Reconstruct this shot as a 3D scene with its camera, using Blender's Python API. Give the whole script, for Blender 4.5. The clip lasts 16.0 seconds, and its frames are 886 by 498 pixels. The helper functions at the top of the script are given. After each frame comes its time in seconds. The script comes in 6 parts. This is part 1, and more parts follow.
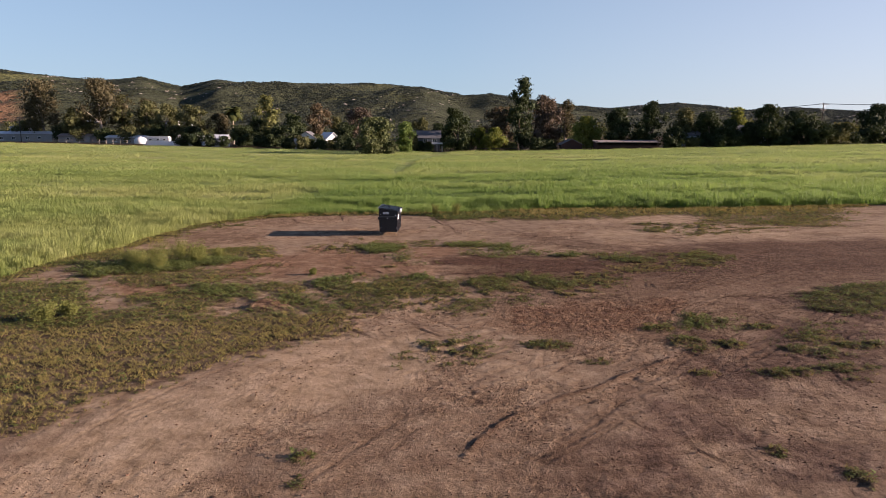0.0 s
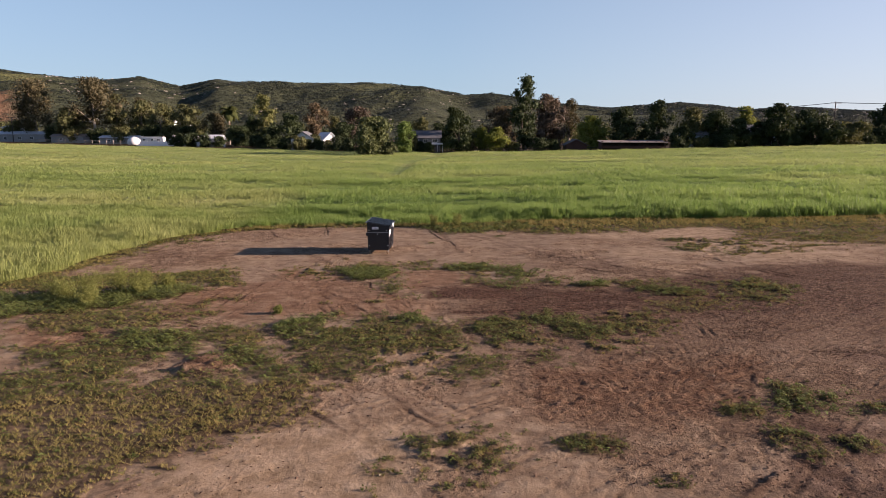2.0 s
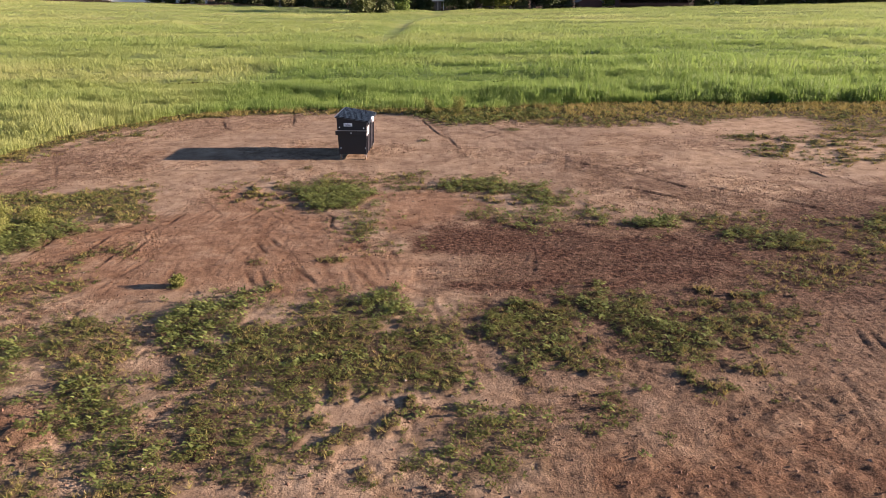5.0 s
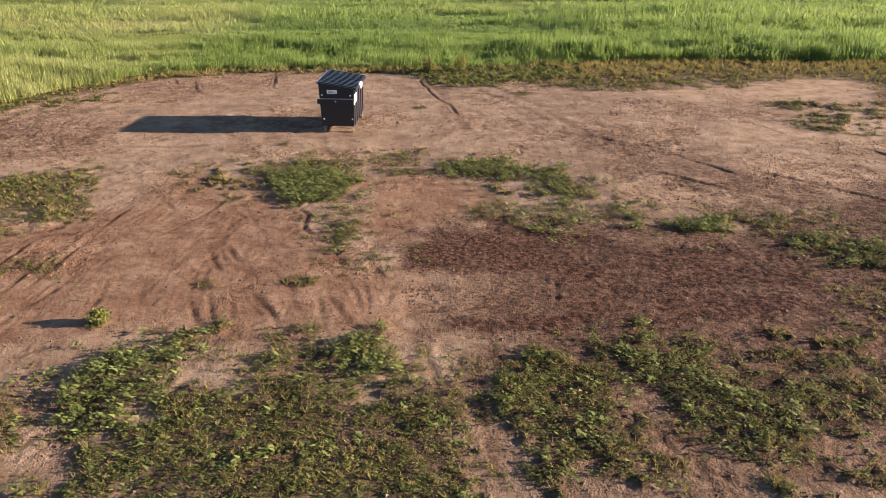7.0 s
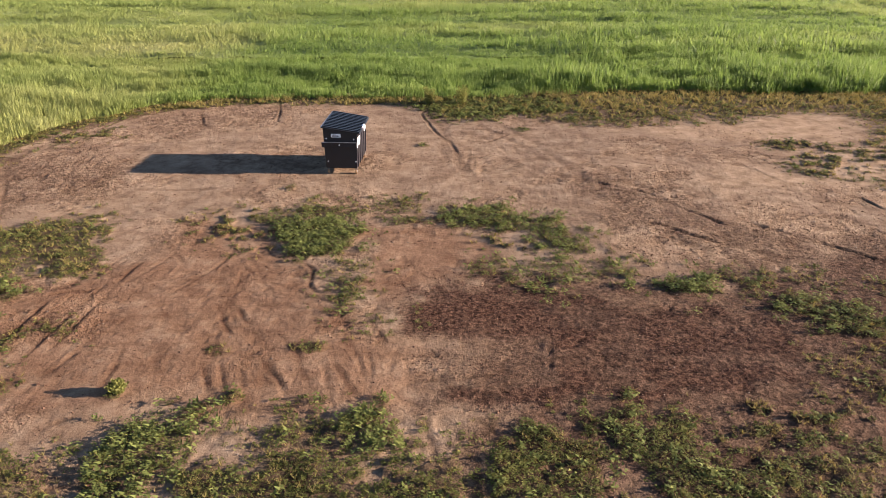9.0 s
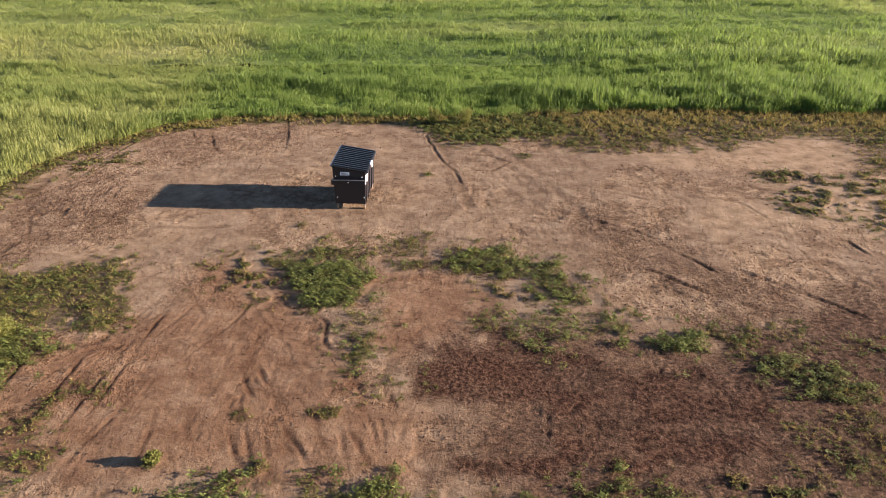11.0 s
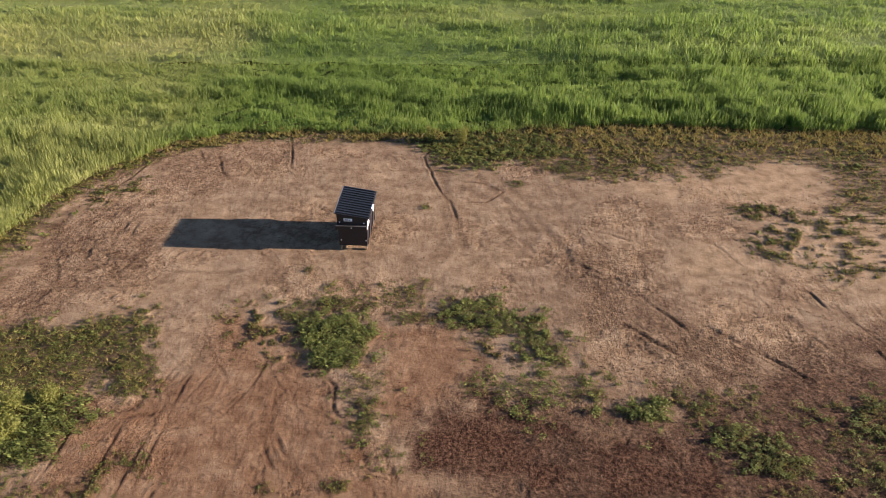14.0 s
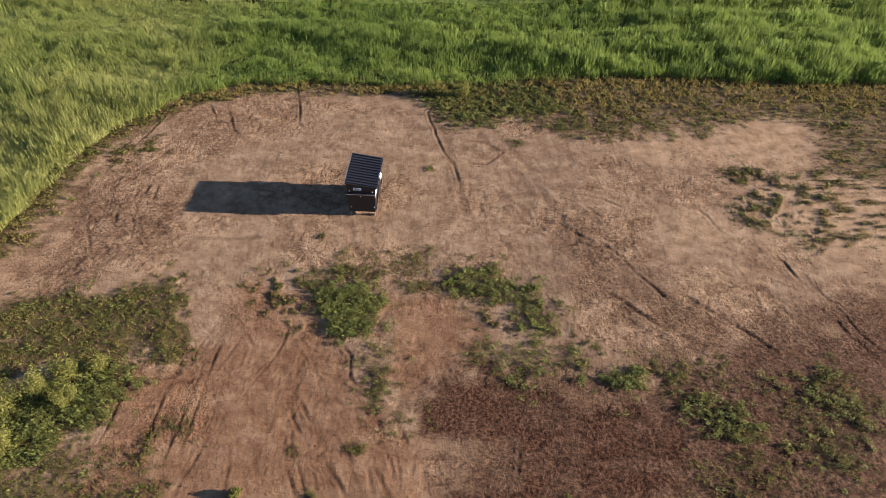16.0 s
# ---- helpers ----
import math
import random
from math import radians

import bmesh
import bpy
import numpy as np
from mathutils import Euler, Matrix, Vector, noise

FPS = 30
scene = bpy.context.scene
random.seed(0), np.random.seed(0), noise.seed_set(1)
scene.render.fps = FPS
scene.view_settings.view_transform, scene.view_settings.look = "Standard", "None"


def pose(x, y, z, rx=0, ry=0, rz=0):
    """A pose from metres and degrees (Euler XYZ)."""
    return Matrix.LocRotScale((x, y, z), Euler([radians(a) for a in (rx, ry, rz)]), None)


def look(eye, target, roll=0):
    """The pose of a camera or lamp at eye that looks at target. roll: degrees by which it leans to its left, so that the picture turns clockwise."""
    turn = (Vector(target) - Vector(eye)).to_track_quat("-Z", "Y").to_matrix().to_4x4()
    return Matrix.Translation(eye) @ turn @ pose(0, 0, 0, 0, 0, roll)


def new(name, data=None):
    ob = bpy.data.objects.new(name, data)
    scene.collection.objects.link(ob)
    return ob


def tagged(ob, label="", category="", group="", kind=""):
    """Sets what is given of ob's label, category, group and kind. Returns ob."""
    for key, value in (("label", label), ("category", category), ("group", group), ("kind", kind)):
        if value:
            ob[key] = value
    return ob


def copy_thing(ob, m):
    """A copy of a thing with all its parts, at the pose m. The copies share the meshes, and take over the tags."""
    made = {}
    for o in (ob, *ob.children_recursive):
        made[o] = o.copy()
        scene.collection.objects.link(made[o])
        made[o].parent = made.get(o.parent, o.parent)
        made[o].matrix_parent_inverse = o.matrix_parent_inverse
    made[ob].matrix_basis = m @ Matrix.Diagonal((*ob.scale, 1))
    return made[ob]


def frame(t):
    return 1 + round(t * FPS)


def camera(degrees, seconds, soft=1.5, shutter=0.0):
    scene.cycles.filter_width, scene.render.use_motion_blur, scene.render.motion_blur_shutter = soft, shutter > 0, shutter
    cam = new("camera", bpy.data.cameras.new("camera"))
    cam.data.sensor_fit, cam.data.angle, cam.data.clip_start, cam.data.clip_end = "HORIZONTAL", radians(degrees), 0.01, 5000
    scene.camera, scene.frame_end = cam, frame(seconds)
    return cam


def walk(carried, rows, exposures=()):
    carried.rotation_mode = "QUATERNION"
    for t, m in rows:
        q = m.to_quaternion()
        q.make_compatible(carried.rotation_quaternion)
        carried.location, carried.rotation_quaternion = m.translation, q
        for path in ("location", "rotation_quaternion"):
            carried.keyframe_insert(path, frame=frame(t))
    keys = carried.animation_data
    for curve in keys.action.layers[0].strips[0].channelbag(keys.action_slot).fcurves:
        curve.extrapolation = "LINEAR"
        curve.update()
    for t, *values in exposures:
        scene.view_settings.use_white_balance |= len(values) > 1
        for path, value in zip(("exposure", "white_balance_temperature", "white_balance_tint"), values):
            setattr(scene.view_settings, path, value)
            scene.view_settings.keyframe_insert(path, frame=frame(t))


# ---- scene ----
cam = camera(65.2, 16.0, soft=0.75)
METRES, EYE, TILT, LEAN, TURN = 30.0, 5.9, -9.7, 0.0, 0.0
ROWS = [
    (0.0, 0.0, 0.0, 0.0, 0.0, 0.0, 0.0),
    (0.5, -0.0005, 0.0455, 0.0076, 0.03, -0.01, 0.03),
    (1.0, 0.0004, 0.0954, 0.0161, 0.05, -0.01, 0.04),
    (1.5, 0.0013, 0.1458, 0.0261, 0.07, -0.03, 0.04),
    (2.0, 0.0028, 0.1978, 0.0359, 0.07, -0.02, 0.03),
    (2.5, 0.0042, 0.2479, 0.0455, 0.09, -0.02, 0.03),
    (3.0, 0.0052, 0.2982, 0.0544, 0.11, -0.11, 0.03),
    (3.5, 0.0066, 0.3457, 0.0625, 0.12, -2.51, -0.01),
    (4.0, 0.0088, 0.3919, 0.0698, 0.14, -5.57, -0.04),
    (6.5, 0.0089, 0.5946, 0.1053, 0.28, -15.51, -0.15),
    (7.0, 0.0101, 0.6076, 0.107, 0.31, -15.51, -0.18),
    (7.5, 0.0112, 0.6094, 0.1082, 0.36, -15.51, -0.21),
    (8.0, 0.0121, 0.6061, 0.1175, 0.39, -15.52, -0.25),
    (8.5, 0.0121, 0.6018, 0.1349, 0.43, -15.52, -0.29),
    (9.0, 0.0111, 0.5983, 0.1547, 0.47, -15.51, -0.33),
    (9.5, 0.0093, 0.5943, 0.1741, 0.52, -15.51, -0.36),
    (10.0, 0.0067, 0.5908, 0.1937, 0.56, -15.52, -0.39),
    (12.5, 0.0072, 0.5793, 0.2949, 0.66, -22.29, -0.51),
    (13.0, 0.0093, 0.5763, 0.3197, 0.67, -22.33, -0.52),
    (13.5, 0.0102, 0.5736, 0.3481, 0.65, -22.76, -0.55),
    (14.0, 0.0099, 0.571, 0.3763, 0.64, -23.39, -0.58),
    (14.5, 0.0095, 0.5675, 0.4034, 0.65, -25.17, -0.57),
    (15.0, 0.007, 0.5644, 0.4307, 0.65, -27.36, -0.6),
    (15.5, 0.0045, 0.5602, 0.4568, 0.66, -29.61, -0.63),
    (16.0, 0.0044, 0.5539, 0.483, 0.68, -31.82, -0.67),
]
walk(cam, [(t, pose(0, 0, EYE, TILT, LEAN, TURN) @ pose(METRES * x, METRES * y, METRES * z, 90 + pitch, roll, yaw)) for t, x, y, z, yaw, pitch, roll in ROWS],
     exposures=[(0.0, 1.64, 6500, 29), (3.0, 1.65, 6500, 29), (4.2, 2.03, 6500, 29), (6.3, 2.30, 6500, 25), (10.2, 2.26, 6500, 23), (12.3, 2.10, 6500, 19), (16.0, 2.07, 6500, 21)])

# ---- world, sun ----
SUN_EL, SUN_AZ = 14.0, 91.5     # degrees; azimuth clockwise from +y
world = bpy.data.worlds.new("sky")
scene.world = world
world.use_nodes = True
wt = world.node_tree
sky = wt.nodes.new("ShaderNodeTexSky")
sky.sky_type = 'NISHITA'
sky.sun_disc = False
sky.sun_elevation, sky.sun_rotation = radians(SUN_EL), radians(SUN_AZ)
sky.air_density, sky.dust_density, sky.ozone_density, sky.altitude = 1.0, 0.8, 2.4, 1500
# pale haze that thins out upwards and whitens towards the sun
where, split, thin, side, tone, haze = (wt.nodes.new("ShaderNode" + k) for k in ("TexCoord", "SeparateXYZ", "MapRange", "MapRange", "Mix", "Mix"))
tone.data_type = haze.data_type = 'RGBA'
tone.inputs[6].default_value, tone.inputs[7].default_value = (2.50, 4.00, 4.70, 1), (4.10, 4.95, 5.20, 1)
for node, values in ((thin, (0.0, 0.55, 0.80, 0.0)), (side, (0.0, 0.60, 0.0, 1.0))):
    for key, value in zip(("From Min", "From Max", "To Min", "To Max"), values):
        node.inputs[key].default_value = value
wt.links.new(where.outputs["Generated"], split.inputs[0])
wt.links.new(split.outputs["Z"], thin.inputs["Value"])
wt.links.new(split.outputs["X"], side.inputs["Value"])
wt.links.new(thin.outputs[0], haze.inputs[0])
wt.links.new(side.outputs[0], tone.inputs[0])
wt.links.new(sky.outputs[0], haze.inputs[6])
wt.links.new(tone.outputs[2], haze.inputs[7])
wt.links.new(haze.outputs[2], wt.nodes["Background"].inputs[0])
wt.nodes["Background"].inputs[1].default_value = 0.048
sun_data = bpy.data.lights.new("sun", 'SUN')
sun_data.energy, sun_data.angle, sun_data.color = 5.0, radians(0.6), (1.0, 0.84, 0.66)
sun = new("sun", sun_data)
to_sun = Vector((math.sin(radians(SUN_AZ)) * math.cos(radians(SUN_EL)), math.cos(radians(SUN_AZ)) * math.cos(radians(SUN_EL)), math.sin(radians(SUN_EL))))
sun.matrix_world = look(to_sun * 300, (0, 0, 0))


# ---- numbers: noise, regions, terrain ----
def sstep(a, b, v):
    t = np.clip((v - a) / (b - a), 0, 1)
    return t * t * (3 - 2 * t)


def vnoise(x, y, seed=0):
    """Smooth value noise, 0 to 1, one cell a unit."""
    xi, yi = np.floor(x).astype(np.int64), np.floor(y).astype(np.int64)
    fx, fy = x - xi, y - yi
    fx, fy = fx * fx * (3 - 2 * fx), fy * fy * (3 - 2 * fy)

    def lattice(i, j):
        n = (i * 374761393 + j * 668265263 + seed * 974634777) & 0x7fffffff
        n = ((n ^ (n >> 13)) * 1274126177) & 0x7fffffff
        return ((n ^ (n >> 16)) & 0xffff) / 65535.0
    a, b, c, d = lattice(xi, yi), lattice(xi + 1, yi), lattice(xi, yi + 1), lattice(xi + 1, yi + 1)
    return (a + (b - a) * fx) * (1 - fy) + (c + (d - c) * fx) * fy


def fbm(x, y, octaves=4, seed=0):
    total, amp, norm = 0.0, 1.0, 0.0
    for k in range(octaves):
        total = total + amp * vnoise(x * 2 ** k + 17.3 * k, y * 2 ** k - 9.1 * k, seed + k)
        norm += amp
        amp *= 0.5
    return total / norm


def inset(x, y, corners, rough=0.5, seed=0):
    """How far inside an outline a place lies, in metres, the outline being uneven; far outside -9."""
    pts = np.array(corners, float)
    shape, x, y = np.shape(x), np.ravel(x), np.ravel(y)
    out = np.full(len(x), -9.0)
    (x0, y0), (x1, y1) = pts.min(0) - 3, pts.max(0) + 3
    k = np.flatnonzero((x > x0) & (x < x1) & (y > y0) & (y < y1))
    x, y = x[k], y[k]
    near = np.full(len(x), 1e9)
    inside = np.zeros(len(x), bool)
    for (ax, ay), (bx, by) in zip(pts, np.roll(pts, -1, 0)):
        ex, ey = bx - ax, by - ay
        t = np.clip(((x - ax) * ex + (y - ay) * ey) / (ex * ex + ey * ey), 0, 1)
        near = np.minimum(near, np.hypot(x - ax - t * ex, y - ay - t * ey))
        if ay != by:
            inside ^= ((ay > y) != (by > y)) & (x < ex * (y - ay) / (by - ay) + ax)
    out[k] = np.where(inside, near, -near) + rough * 3.0 * (fbm(x * 0.9, y * 0.9, 4, seed) - 0.5)
    return out.reshape(shape)


def region(x, y, corners, soft=0.5, rough=0.5, seed=0):
    """1 inside the outline, 0 outside, with an uneven soft edge."""
    return sstep(-soft, soft, inset(x, y, corners, rough, seed))


def blob(x, y, cx, cy, rx, ry, seed=0, rough=1.7):
    """A ragged patch with a thinning rim."""
    d = 1 - np.hypot((x - cx) / rx, (y - cy) / ry) + rough * (fbm(x * 1.1, y * 1.1, 4, seed) - 0.5)
    return sstep(-0.45, 0.55, d)


def line_dist(x, y, pts):
    near = np.full(np.shape(x), 1e9)
    for (ax, ay), (bx, by) in zip(pts, pts[1:]):
        ex, ey = bx - ax, by - ay
        t = np.clip(((x - ax) * ex + (y - ay) * ey) / (ex * ex + ey * ey), 0, 1)
        near = np.minimum(near, np.hypot(x - ax - t * ex, y - ay - t * ey))
    return near


def terrain(x, y):
    """The lie of the land, in metres."""
    h = 0.012 * np.clip(x, -400, 400) + 0.22 * np.logaddexp(0, (-np.clip(x, -400, 400) - 20) / 10)
    return h - (0.24 - 0.12 * sstep(-1, 11, x)) * sstep(29, 38, y) * (1 - sstep(60, 85, y)) - 0.55 * np.exp(-((x - 12) / 60) ** 2) * sstep(90, 200, y) * (1 - sstep(300, 420, y))


CROP_EDGE_X = (-400, -21, -18.6, -17.9, -17.2, -16.8, -15.6, -13.0, -10.0, -5.0, 0.0, 5.0, 9.0, 15.0, 22.0, 34.0, 60.0, 400.0)
CROP_EDGE_Y = (-60, 5.0, 20.0, 31.0, 37.0, 42.5, 46.8, 50.1, 51.5, 51.5, 51.4, 52.0, 52.2, 51.8, 51.4, 52.6, 54.0, 60.0)


def crop_depth(x, y):
    """How far inside the crop's edge a place lies, about in metres."""
    slope = (np.interp(x + 0.4, CROP_EDGE_X, CROP_EDGE_Y) - np.interp(x - 0.4, CROP_EDGE_X, CROP_EDGE_Y)) / 0.8
    d = (y - np.interp(x, CROP_EDGE_X, CROP_EDGE_Y)) / np.sqrt(1 + slope ** 2)
    return d + 0.9 * (fbm(x * 0.7, y * 0.7, 3, 40) - 0.5)


def field_end(x):
    """The far side of the crop."""
    return 203 + 0.35 * np.clip(-x - 15, 0, 400) + 0.05 * np.clip(x - 40, 0, 400) - 6 * np.exp(-((x + 19) / 9) ** 2) - 4.5 * np.exp(-((x - 53) / 11.5) ** 8)


# outlines of the weed patches, in plan
MAT_WEST = [(-17.7, 32.8), (-19, 34.8), (-15.3, 35.3), (-14.3, 35.6), (-13.3, 36), (-11.7, 36.2), (-10.8, 36.4), (-9.6, 36.8), (-9.3, 36.1), (-9.2, 35), (-8.7, 34.2), (-8.2, 33.5), (-8.7, 33), (-9.5, 33.5), (-10, 33.1), (-10.3, 32.7), (-11.3, 32.7), (-12.5, 32.9), (-13, 32.2), (-13.5, 31.7)]
TALL_WEST = [(-16.6, 31), (-13.4, 31.5), (-12.5, 31.7), (-12, 32.4), (-11.3, 32.7), (-10.3, 32.5), (-9.8, 31.6), (-9.9, 30.9), (-10.4, 30.5), (-10.8, 29.9), (-11.2, 29), (-12, 28.7), (-14.6, 27.8)]
LOW_WEST = [(-12.9, 28.7), (-11.2, 28.9), (-10.7, 29.6), (-9.8, 29.4), (-9, 29.6), (-8.6, 30.2), (-7.9, 30.7), (-7.7, 30.3), (-8.3, 29.4), (-8.5, 29.1), (-7.3, 28.7), (-7.2, 28.2), (-8.6, 27.9), (-12.5, 27.8)]
SPARSE_FAN = [(-6.9, 36.2), (-6.3, 37.4), (-5.1, 37.4), (-4.5, 36.5), (-4.2, 34.5), (-4.9, 34.3), (-6.2, 35)]
HEART = [(-4.4, 36.1), (-3.8, 36.6), (-2.9, 36.7), (-2.2, 35.8), (-2.1, 34.7), (-3, 34.2), (-3.6, 34.4), (-4.1, 35.1)]
HEART_TOP = [(-5.2, 36.8), (-4.7, 37.5), (-3.9, 38), (-2.8, 37.7), (-2.2, 37.3), (-2.3, 36.7), (-3.7, 36.5), (-4.5, 36.3)]
SPECK_A = [(-1.8, 38.1), (-1, 38.3), (-0.6, 37.5), (-1.3, 37.1), (-1.9, 37.4)]
SPECK_B = [(-1.6, 36.9), (-0.5, 36.8), (-0.6, 36.4), (-1.6, 36.5)]
TONGUE = [(-2.5, 33.4), (-1.9, 33.9), (-1.4, 33.6), (-1.4, 32.6), (-1.6, 31.6), (-0.9, 31), (-1.1, 30.7), (-1.5, 31), (-2, 31.6), (-2.4, 32.4)]
CRESCENT = [(0.2, 36.4), (0.3, 37.2), (1, 37.8), (1.9, 37.8), (2.2, 37.3), (2.9, 36.7), (3.5, 36.6), (3.8, 35.7), (3.8, 34.8), (4, 34.2), (3.6, 33.7), (3, 34.2), (2.4, 35), (2.3, 35.7), (1.4, 36.1), (0.8, 36.3)]
CRESCENT_IN = [(1.1, 35.6), (2.3, 35.6), (2.8, 34.4), (1.9, 34), (1.2, 34.5)]
CHAIN = [(1.1, 33.5), (1.5, 34), (2.2, 33.8), (3.4, 33.7), (4.4, 33.9), (4.7, 33.1), (5.3, 32.9), (5, 32.5), (4.2, 32.9), (3.3, 32.9), (2.6, 32.3), (2, 32.4), (1.3, 32.9)]
CHAIN_END = [(5, 32.9), (6, 32.9), (6.6, 32.4), (6.4, 31.9), (5.5, 31.9), (5, 32.4)]
BUD_A = [(6.9, 32.8), (7.7, 32.9), (7.7, 32.4), (6.9, 32)]
BUD_B = [(8.2, 32.9), (9, 32.8), (9.1, 32), (8.4, 32), (8.1, 32.4)]
WEDGE = [(7.5, 31.7), (8, 31.9), (8.5, 31.7), (9, 31.1), (9.4, 30.6), (9.4, 30.1), (8.9, 29.8), (8.3, 30), (8, 30.5), (7.7, 31.2)]
SOUTH_EAST = [(7.9, 29.8), (9.1, 29.9), (10.1, 30.1), (9.7, 29.2), (9.2, 28.2), (7.8, 28.1), (7.7, 29)]
EAST_MOUND = [(10.7, 32.1), (11.5, 32.6), (12.5, 32.9), (12.8, 32.3), (12.8, 31.5), (12.4, 30.5), (11.5, 29.4), (10.8, 29.3), (10.7, 30.1), (10.9, 30.8), (10.6, 31.3)]
EAST_SPECK = [(10.6, 29.2), (11.1, 29.1), (10.8, 28.6), (10.4, 28.7)]
EAST_SPARSE = [(12.4, 43.8), (13.2, 44.1), (14.8, 43.6), (14.6, 42), (13.7, 40.2), (12.2, 40), (12.1, 41.2), (12.8, 42.3)]
EAST_DOTS = [(15.1, 43.6), (17.3, 44.5), (22.6, 44.1), (20.4, 40.2), (15.6, 39.3), (13.9, 38.8), (14.1, 40.5)]
FRINGE = [(-2.6, 50.8), (-0.8, 50.6), (0.3, 48), (1.7, 48), (3.1, 48.5), (4.4, 47.7), (5.9, 46.7), (7.3, 46.9), (8.5, 46.7), (9.6, 46.9), (11, 47.2), (12, 47), (13.6, 48), (14.9, 48.5), (16.9, 48.8), (17.6, 47.8), (17.3, 46.3), (17.3, 44.5), (18.7, 42.8), (23.6, 41.7), (30.8, 53.7), (15.6, 53.5), (-2.8, 54.2)]
FRINGE_GREEN = [(-1.3, 51.1), (-0.3, 52.3), (5.1, 51.9), (5.5, 49), (3.1, 48.4), (1.4, 47.9), (0.1, 48.4)]
EDGE_PATCH = [(-15.6, 46), (-13.5, 46.8), (-12.8, 45.3), (-14.1, 44.1), (-15.2, 44.2)]
EDGE_WEST = [(-17.7, 37.5), (-17.6, 39.8), (-16.8, 43.2), (-15.7, 42.7), (-15.8, 39), (-16.6, 37.7)]
PLOT_WEST = [(-7.2, 26.5), (-6, 26.5), (-5.7, 26.8), (-5.4, 26.4), (-5, 25.7), (-4.7, 24.9), (-4.4, 24.3), (-5.7, 24.3)]
PLOT_BROAD = [(-5.2, 26.7), (-5, 27), (-4.9, 27.2), (-5, 27.9), (-4.7, 28.1), (-3.8, 27.9), (-3.7, 27.4), (-3.9, 26.9), (-4, 26.5), (-3.9, 25.9), (-3.6, 25.6), (-4.5, 25.7), (-4.9, 26.1)]
PLOT_MAIN = [(-4.6, 25.4), (-4.4, 25.6), (-3.6, 25.6), (-4, 26.4), (-3.6, 26.5), (-3.5, 26.9), (-2.5, 26.5), (-2.8, 26.9), (-2.4, 27.4), (-1.9, 27.4), (-1.5, 27), (-1.2, 26.6), (-0.4, 26.4), (0.1, 26.6), (0.6, 26.5), (0.7, 25.9), (0.6, 25.3), (0.5, 24.3), (-4.1, 24.3)]
RIM_TUFT = [(-1.6, 27.2), (-1.4, 27.6), (-1, 27.9), (-0.6, 27.7), (-0.5, 27.3), (-0.9, 27.2), (-1.3, 27)]
RIM_SPECK = [(0.6, 27.4), (0.8, 27.5), (0.9, 27.1), (0.6, 26.7)]
PLOT_EAST = [(1.2, 27), (1.7, 27.4), (2.2, 27.5), (2.4, 27), (2.5, 26.5), (2.8, 26), (2.9, 25.4), (2.7, 24.9), (2.2, 24.7), (1.7, 24.8), (1.4, 25.2), (1.2, 25.8), (1.1, 26.4)]
PLOT_FAR_EAST = [(3, 27.8), (3.5, 27.9), (3.5, 27.2), (4.2, 27.5), (4.5, 27), (4.7, 26.6), (5, 26.1), (4.8, 25.3), (4.5, 25), (4.1, 25.2), (3.6, 25.3), (3.4, 25.8), (3.2, 26.5), (2.9, 26.5), (2.8, 27.2)]
PLOT_TAIL = [(4.6, 26.6), (5.2, 26.9), (5.8, 27.2), (6.3, 27.2), (7.3, 26.9), (6.7, 25.9), (5.4, 25.7), (5, 25.9)]
PLOT_RIM = [(4, 27.8), (6.2, 28), (8.3, 28.5), (7.5, 27.2), (5.8, 27.2), (4.6, 27.2)]
PLOT_FOOT = [(1.7, 24.8), (2.8, 25.1), (3.4, 24.7), (4.5, 24.7), (5.3, 25.2), (6.1, 25.4), (5.4, 24.3), (1.7, 24.3)]
MEADOW_TOP = [(-13.5, 28.1), (-11.9, 28.7), (-9.9, 28.7), (-8.4, 27.6), (-8.9, 26.6), (-10.6, 26.4), (-12.5, 26.6)]
MEADOW_LUSH = [(-9.6, 25.9), (-8.7, 26.3), (-7.3, 25.9), (-6.6, 24.7), (-7.1, 24.2), (-8, 24.2), (-8.7, 24.6)]
MEADOW_WEST = [(-11.7, 24.7), (-9.7, 25), (-8.7, 24.3), (-7.6, 23.1), (-7.7, 22.5), (-7.4, 21.8), (-6.8, 22), (-6.5, 22.5), (-5.4, 22.2), (-4.5, 21.6), (-3.6, 21.6), (-3.8, 20.6), (-4.3, 20.3), (-5.6, 20.3), (-8.6, 20.3)]
MEADOW_MID = [(-6.2, 24.2), (-5.8, 24.9), (-4.4, 24.5), (-3.7, 22.9), (-3.2, 22.6), (-3.3, 21.8), (-3.5, 21.1), (-4.2, 21.3), (-4.8, 22.4), (-5.5, 23.5)]
MEADOW_INNER = [(-3.8, 24.2), (-2.3, 24.5), (-1.7, 23.5), (-2, 22.6), (-2.8, 22.3), (-3.2, 22.8)]
MEADOW_THIN = [(-2.3, 24.1), (-0.2, 24.4), (0.6, 24.1), (-0.6, 22.4), (-1.8, 22.7)]
MEADOW_EAST = [(0.2, 23.6), (1.6, 23.6), (1.6, 22.6), (0.6, 22), (0.3, 22.5)]
MEADOW_SPECK = [(2.5, 23.9), (3.2, 24), (2.9, 23.4), (2.5, 23.3)]
CORNER_TUFT = [(7.4, 20.3), (7.9, 20.7), (8.7, 20.8), (8.2, 20.0), (7.6, 20.0)]
